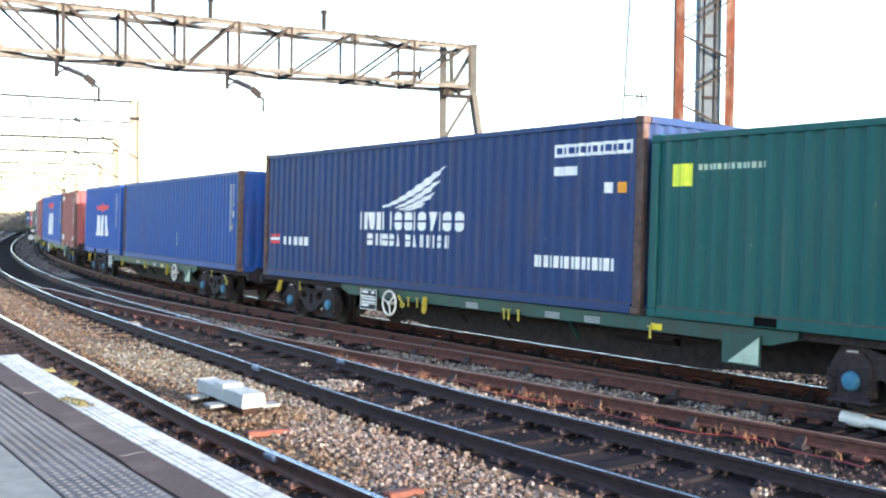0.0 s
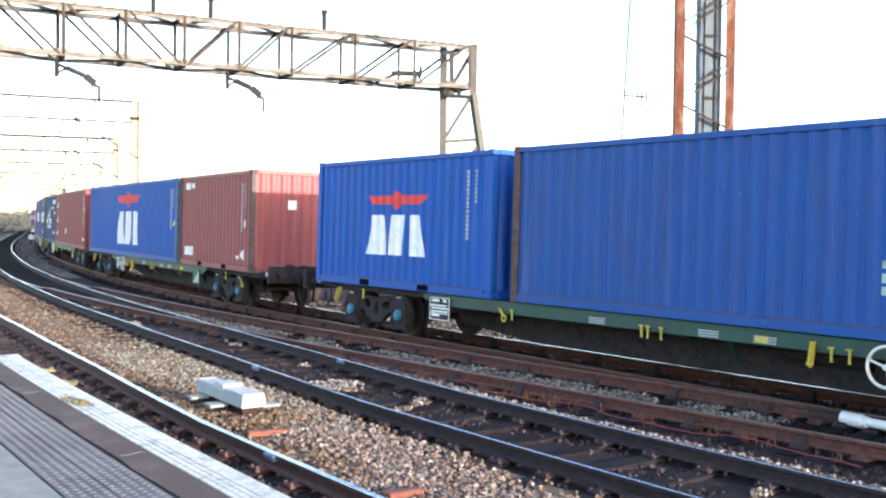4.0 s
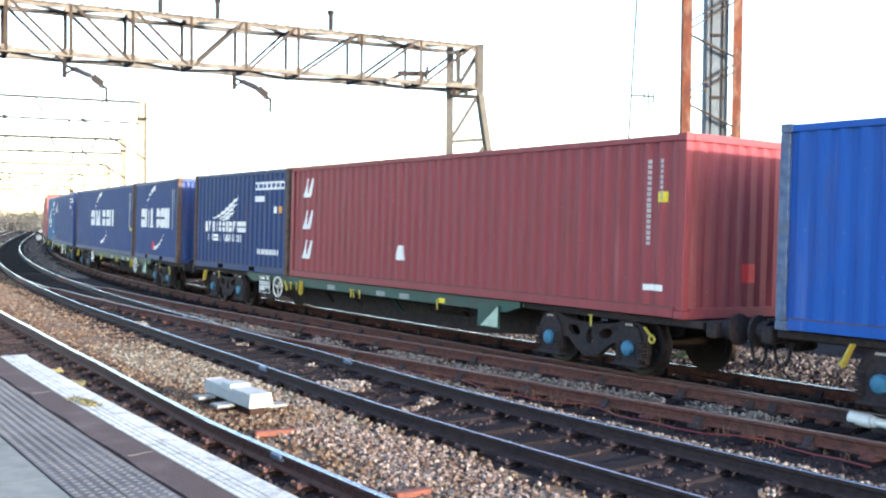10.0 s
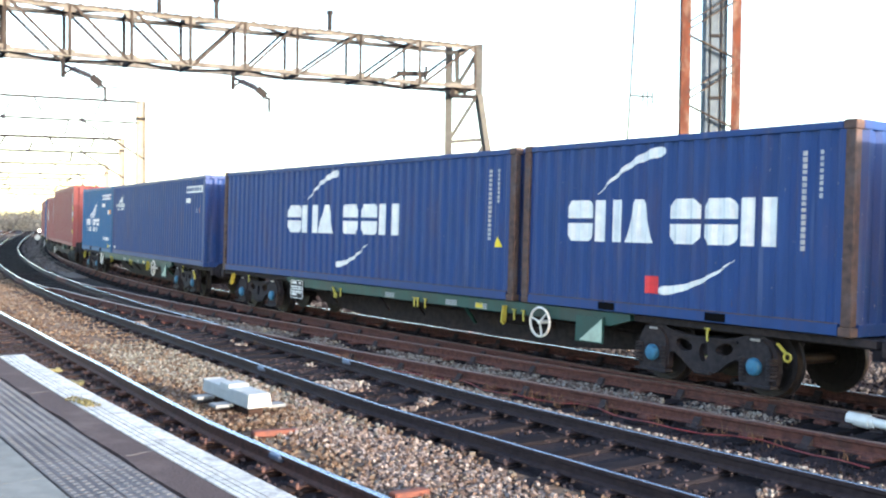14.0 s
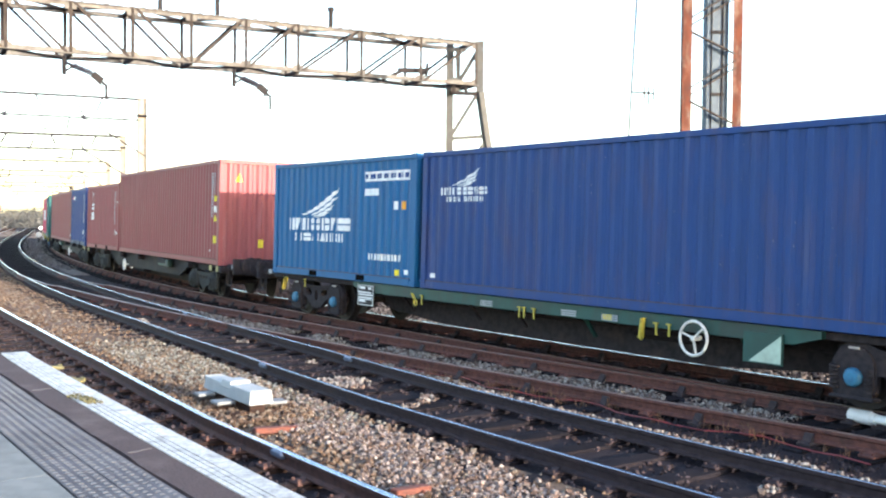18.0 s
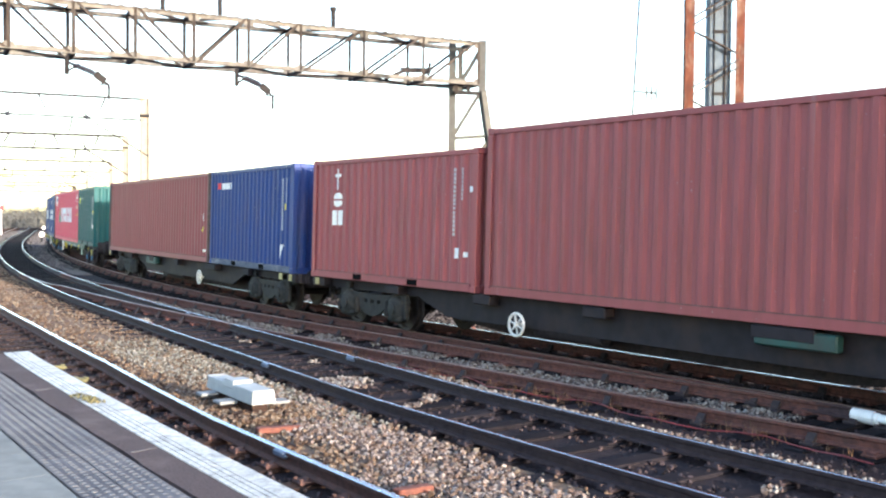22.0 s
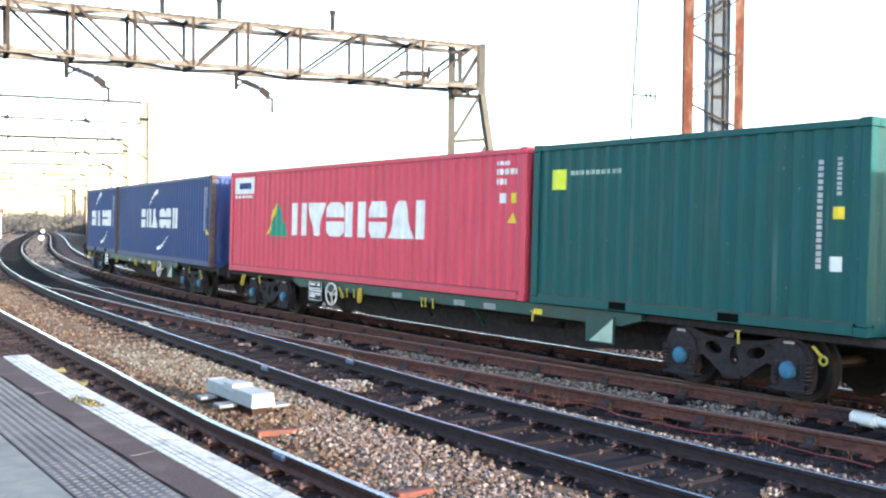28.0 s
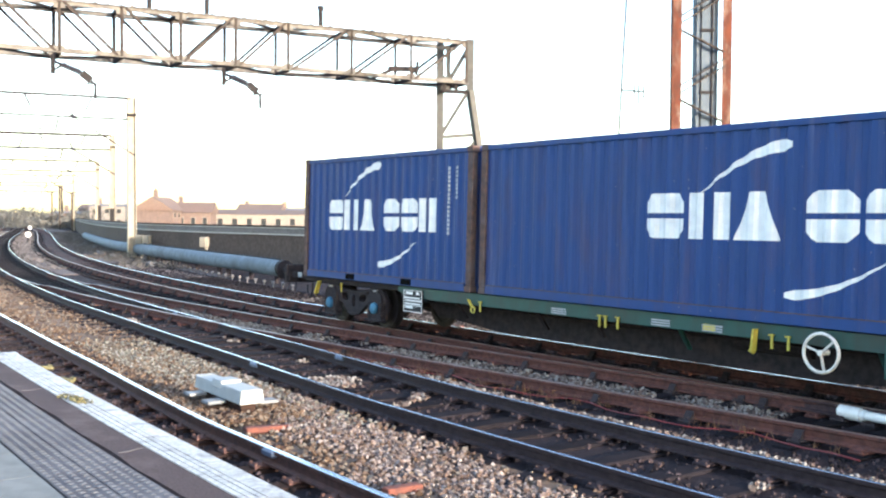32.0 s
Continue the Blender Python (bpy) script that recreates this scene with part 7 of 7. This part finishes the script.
def house(x, y, w, d, h, roof, rz, wall_mat, roof_mat, label, chimney=True, floors=2, bays=4):
    b = thing("house", label, "house", "far buildings", at=pose(x, y, -0.25, 0, 0, rz))
    part("wall", box(bmesh.new(), (0, 0, h / 2), (w, d, h), 0), wall_mat, b)
    bm = bmesh.new()
    e = 0.3
    pts = [(-w / 2 - e, -d / 2 - e, h + 0.004), (w / 2 + e, -d / 2 - e, h + 0.004), (w / 2 + e, d / 2 + e, h + 0.004), (-w / 2 - e, d / 2 + e, h + 0.004), (-w / 2 - e, 0, h + roof), (w / 2 + e, 0, h + roof)]
    vs = [bm.verts.new(p) for p in pts]
    for f in ((0, 1, 5, 4), (2, 3, 4, 5), (0, 4, 3), (1, 2, 5), (3, 2, 1, 0)):
        bm.faces.new([vs[i] for i in f])
    r = part("roof", bm, roof_mat, b)
    if chimney:
        ch = box(bmesh.new(), (-w * 0.3, 0, h + roof + 0.3), (0.8, 0.6, 1.6), 0.03)
        for k in (-0.2, 0.2):
            rod(ch, (-w * 0.3 + k, 0, h + roof + 1.1), (-w * 0.3 + k, 0, h + roof + 1.4), 0.11, 8)
        part("chimney", ch, TOWN_BRICK, r)
    for i in range(bays):
        for k in range(floors):
            wx = -w / 2 + w * (i + 0.5) / bays
            win = part("window", box(bmesh.new(), (wx, -d / 2 - 0.02, h * (k + 0.55) / floors), (w / bays * 0.42, 0.08, h / floors * 0.45), 0), TOWN_PALE, b)
            part("pane", box(bmesh.new(), (wx, -d / 2 - 0.065, h * (k + 0.55) / floors), (w / bays * 0.34, 0.02, h / floors * 0.38), 0), GLASS, win)
    return b


house(29.6, 84, 5.5, 6, 1.5, 1.35, 4, TOWN_BRICK, SLATE, "dark slate-roofed brick house beyond the trees")
house(35.5, 90, 6, 7, 1.4, 1.2, -4, TOWN_BRICK, SLATE, "low dark-roofed house among trees", False)
house(-45, 164, 9, 6.4, 3.4, 2.2, 88, TOWN_BRICK, TILE_RED, "brick works building with a tiled gable and stacks")
house(-40.2, 168, 5.6, 7, 3.1, 1.7, 4, TOWN_BRICK, TILE_RED, "brick house with an orange tiled roof", False, 1, 3)
house(-30, 176, 17, 9, 2.9, 0.8, 4, TOWN_PALE, TILE_RED, "long low rendered building with a tiled roof", False, 1, 7)
house(-16, 180, 9, 9, 2.6, 0.9, -3, TOWN_PALE, SLATE, "low rendered building beyond the wall", False, 1, 4)
rng = random.Random(12)
for i in range(11):
    x = -76 + i * 4.6 + rng.uniform(-1, 1)
    house(x, 210 + rng.uniform(-15, 15), rng.uniform(6, 12), 8, rng.uniform(2.6, 4.6), rng.uniform(0.5, 1.6), rng.uniform(-12, 12), TOWN_PALE if i % 3 else TOWN_BRICK, TILE_RED if i % 2 else SLATE,
          "pale distant terrace house" if i % 3 else "brick distant terrace house", i % 2 == 0, 2, 3)


def woods():
    rng = random.Random(3)
    c = []
    for i in range(170):
        a = radians(rng.uniform(48, 128))
        r = rng.uniform(230, 300)
        c.append((r * math.cos(a), r * math.sin(a), rng.uniform(0.5, 2.2), rng.uniform(4, 9), 4, rng.uniform(1.6, 3.4)))
    for i in range(60):
        a = radians(rng.uniform(108, 122))
        r = rng.uniform(190, 260)
        c.append((r * math.cos(a), r * math.sin(a), rng.uniform(0.5, 1.6), 4, 4, rng.uniform(1.4, 2.6)))
    tagged(new("far_woods", leaf_cloud("far_woods", c, 70000, 0.3, FOREST, 21)), "olive woodland along the horizon, haze put into its colour", "woodland", kind="stuff")


woods()


def signals():
    for s, d, h, red in ((84, 1.55, 0.75, False), (118, 6.4, 4.4, True), (132, 1.6, 0.8, False)):
        x, y, hd = LINE_C.at(s, d)
        sg = thing("signal", "white-faced round lineside ground signal" if not red else "tall signal post with white and red plates", "signal", "lineside signals", at=pose(x, y, -0.23, 0, 0, math.degrees(hd) + 90))
        part("post", rod(bmesh.new(), (0, 0, 0), (0, 0, h), 0.07, 8), SIGNAL_WHITE if red else GANTRY_DARK, sg)
        part("disc", lathe(bmesh.new(), [(0.05, 0.0), (0.24, 0.01), (0.24, 0.05), (0.05, 0.06)], 18, Matrix.Translation((0, 0.1, h)) @ Matrix.Rotation(math.pi / 2, 4, "X")), SIGNAL_WHITE, sg, "white disc")
        if red:
            part("plate", box(bmesh.new(), (0, 0.1, h - 1.0), (0.7, 0.05, 0.5), 0.02), RED_MARK, sg, "red plate")


signals()


def litter():
    """Yellow scraps beside the platform line and a pale weed in the platform's edge."""
    for x, y, rz, l in ((-6.3, 16.1, 30, 0.3), (-5.5, 14.9, -20, 0.26)):
        bm = box(bmesh.new(), (0, 0, 0), (l, 0.09, 0.05), 0.012)
        box(bm, (l * 0.3, 0.05, 0.02), (0.08, 0.06, 0.06), 0.01)
        thing("yellow_scrap", "small yellow plastic scrap beside the rail", "litter", "yellow scraps", at=pose(x, y, -0.16, 0, 8, rz), bm=bm, material=STRAW)
    c = [(-2.9 + 0.07 * k, 7.88 - 0.08 * k, 0.86, 0.07, 0.05, 0.025) for k in range(4)]
    tagged(new("edge_weed", leaf_cloud("edge_weed", c, 260, 0.016, STRAW, 61)), "yellow-green weed in the platform edge", "weed", kind="stuff")
    for i in range(46):
        s = 36 + 1.9 * i + 0.5 * math.sin(i * 4.1)
        off = 2.3 + 1.1 * (0.5 + 0.5 * math.sin(i * 2.7))
        x, y, h = LINE_C.at(s, -off)
        bm = box(bmesh.new(), (0, 0, 0.12), (0.9 + 0.4 * math.sin(i), 0.35, 0.3), 0.08)
        if i % 3 == 0:
            thing("cable_trough", "grey concrete cable trough length beside the line", "trough", "cable trough lengths", at=pose(x, y, -0.25, 0, 0, math.degrees(h)), bm=bm, material=TIMBER_GREY)
    heap = [(*LINE_C.at(s, -(2.6 + 0.7 * math.sin(s)))[:2], -0.1, 0.7, 0.7, 0.3) for s in np.arange(33, 120, 1.7)]
    tagged(new("cess_scrub", leaf_cloud("cess_scrub", heap, 9000, 0.06, SCRUB, 62)), "dark scrub and dead stems along the cess", "scrub", kind="stuff")


SCRUB = surf("dead_scrub", (0.095, 0.088, 0.08), (0.055, 0.05, 0.045), 5, (0.07, 0.08, 0.045), 0.8, 0.5, rough=0.85, bump=0.0, per_island=0.4)
STRAW = surf("straw_weed", (0.16, 0.145, 0.06), (0.11, 0.1, 0.045), 5, rough=0.8, bump=0.0, per_island=0.3)
litter()
motions()
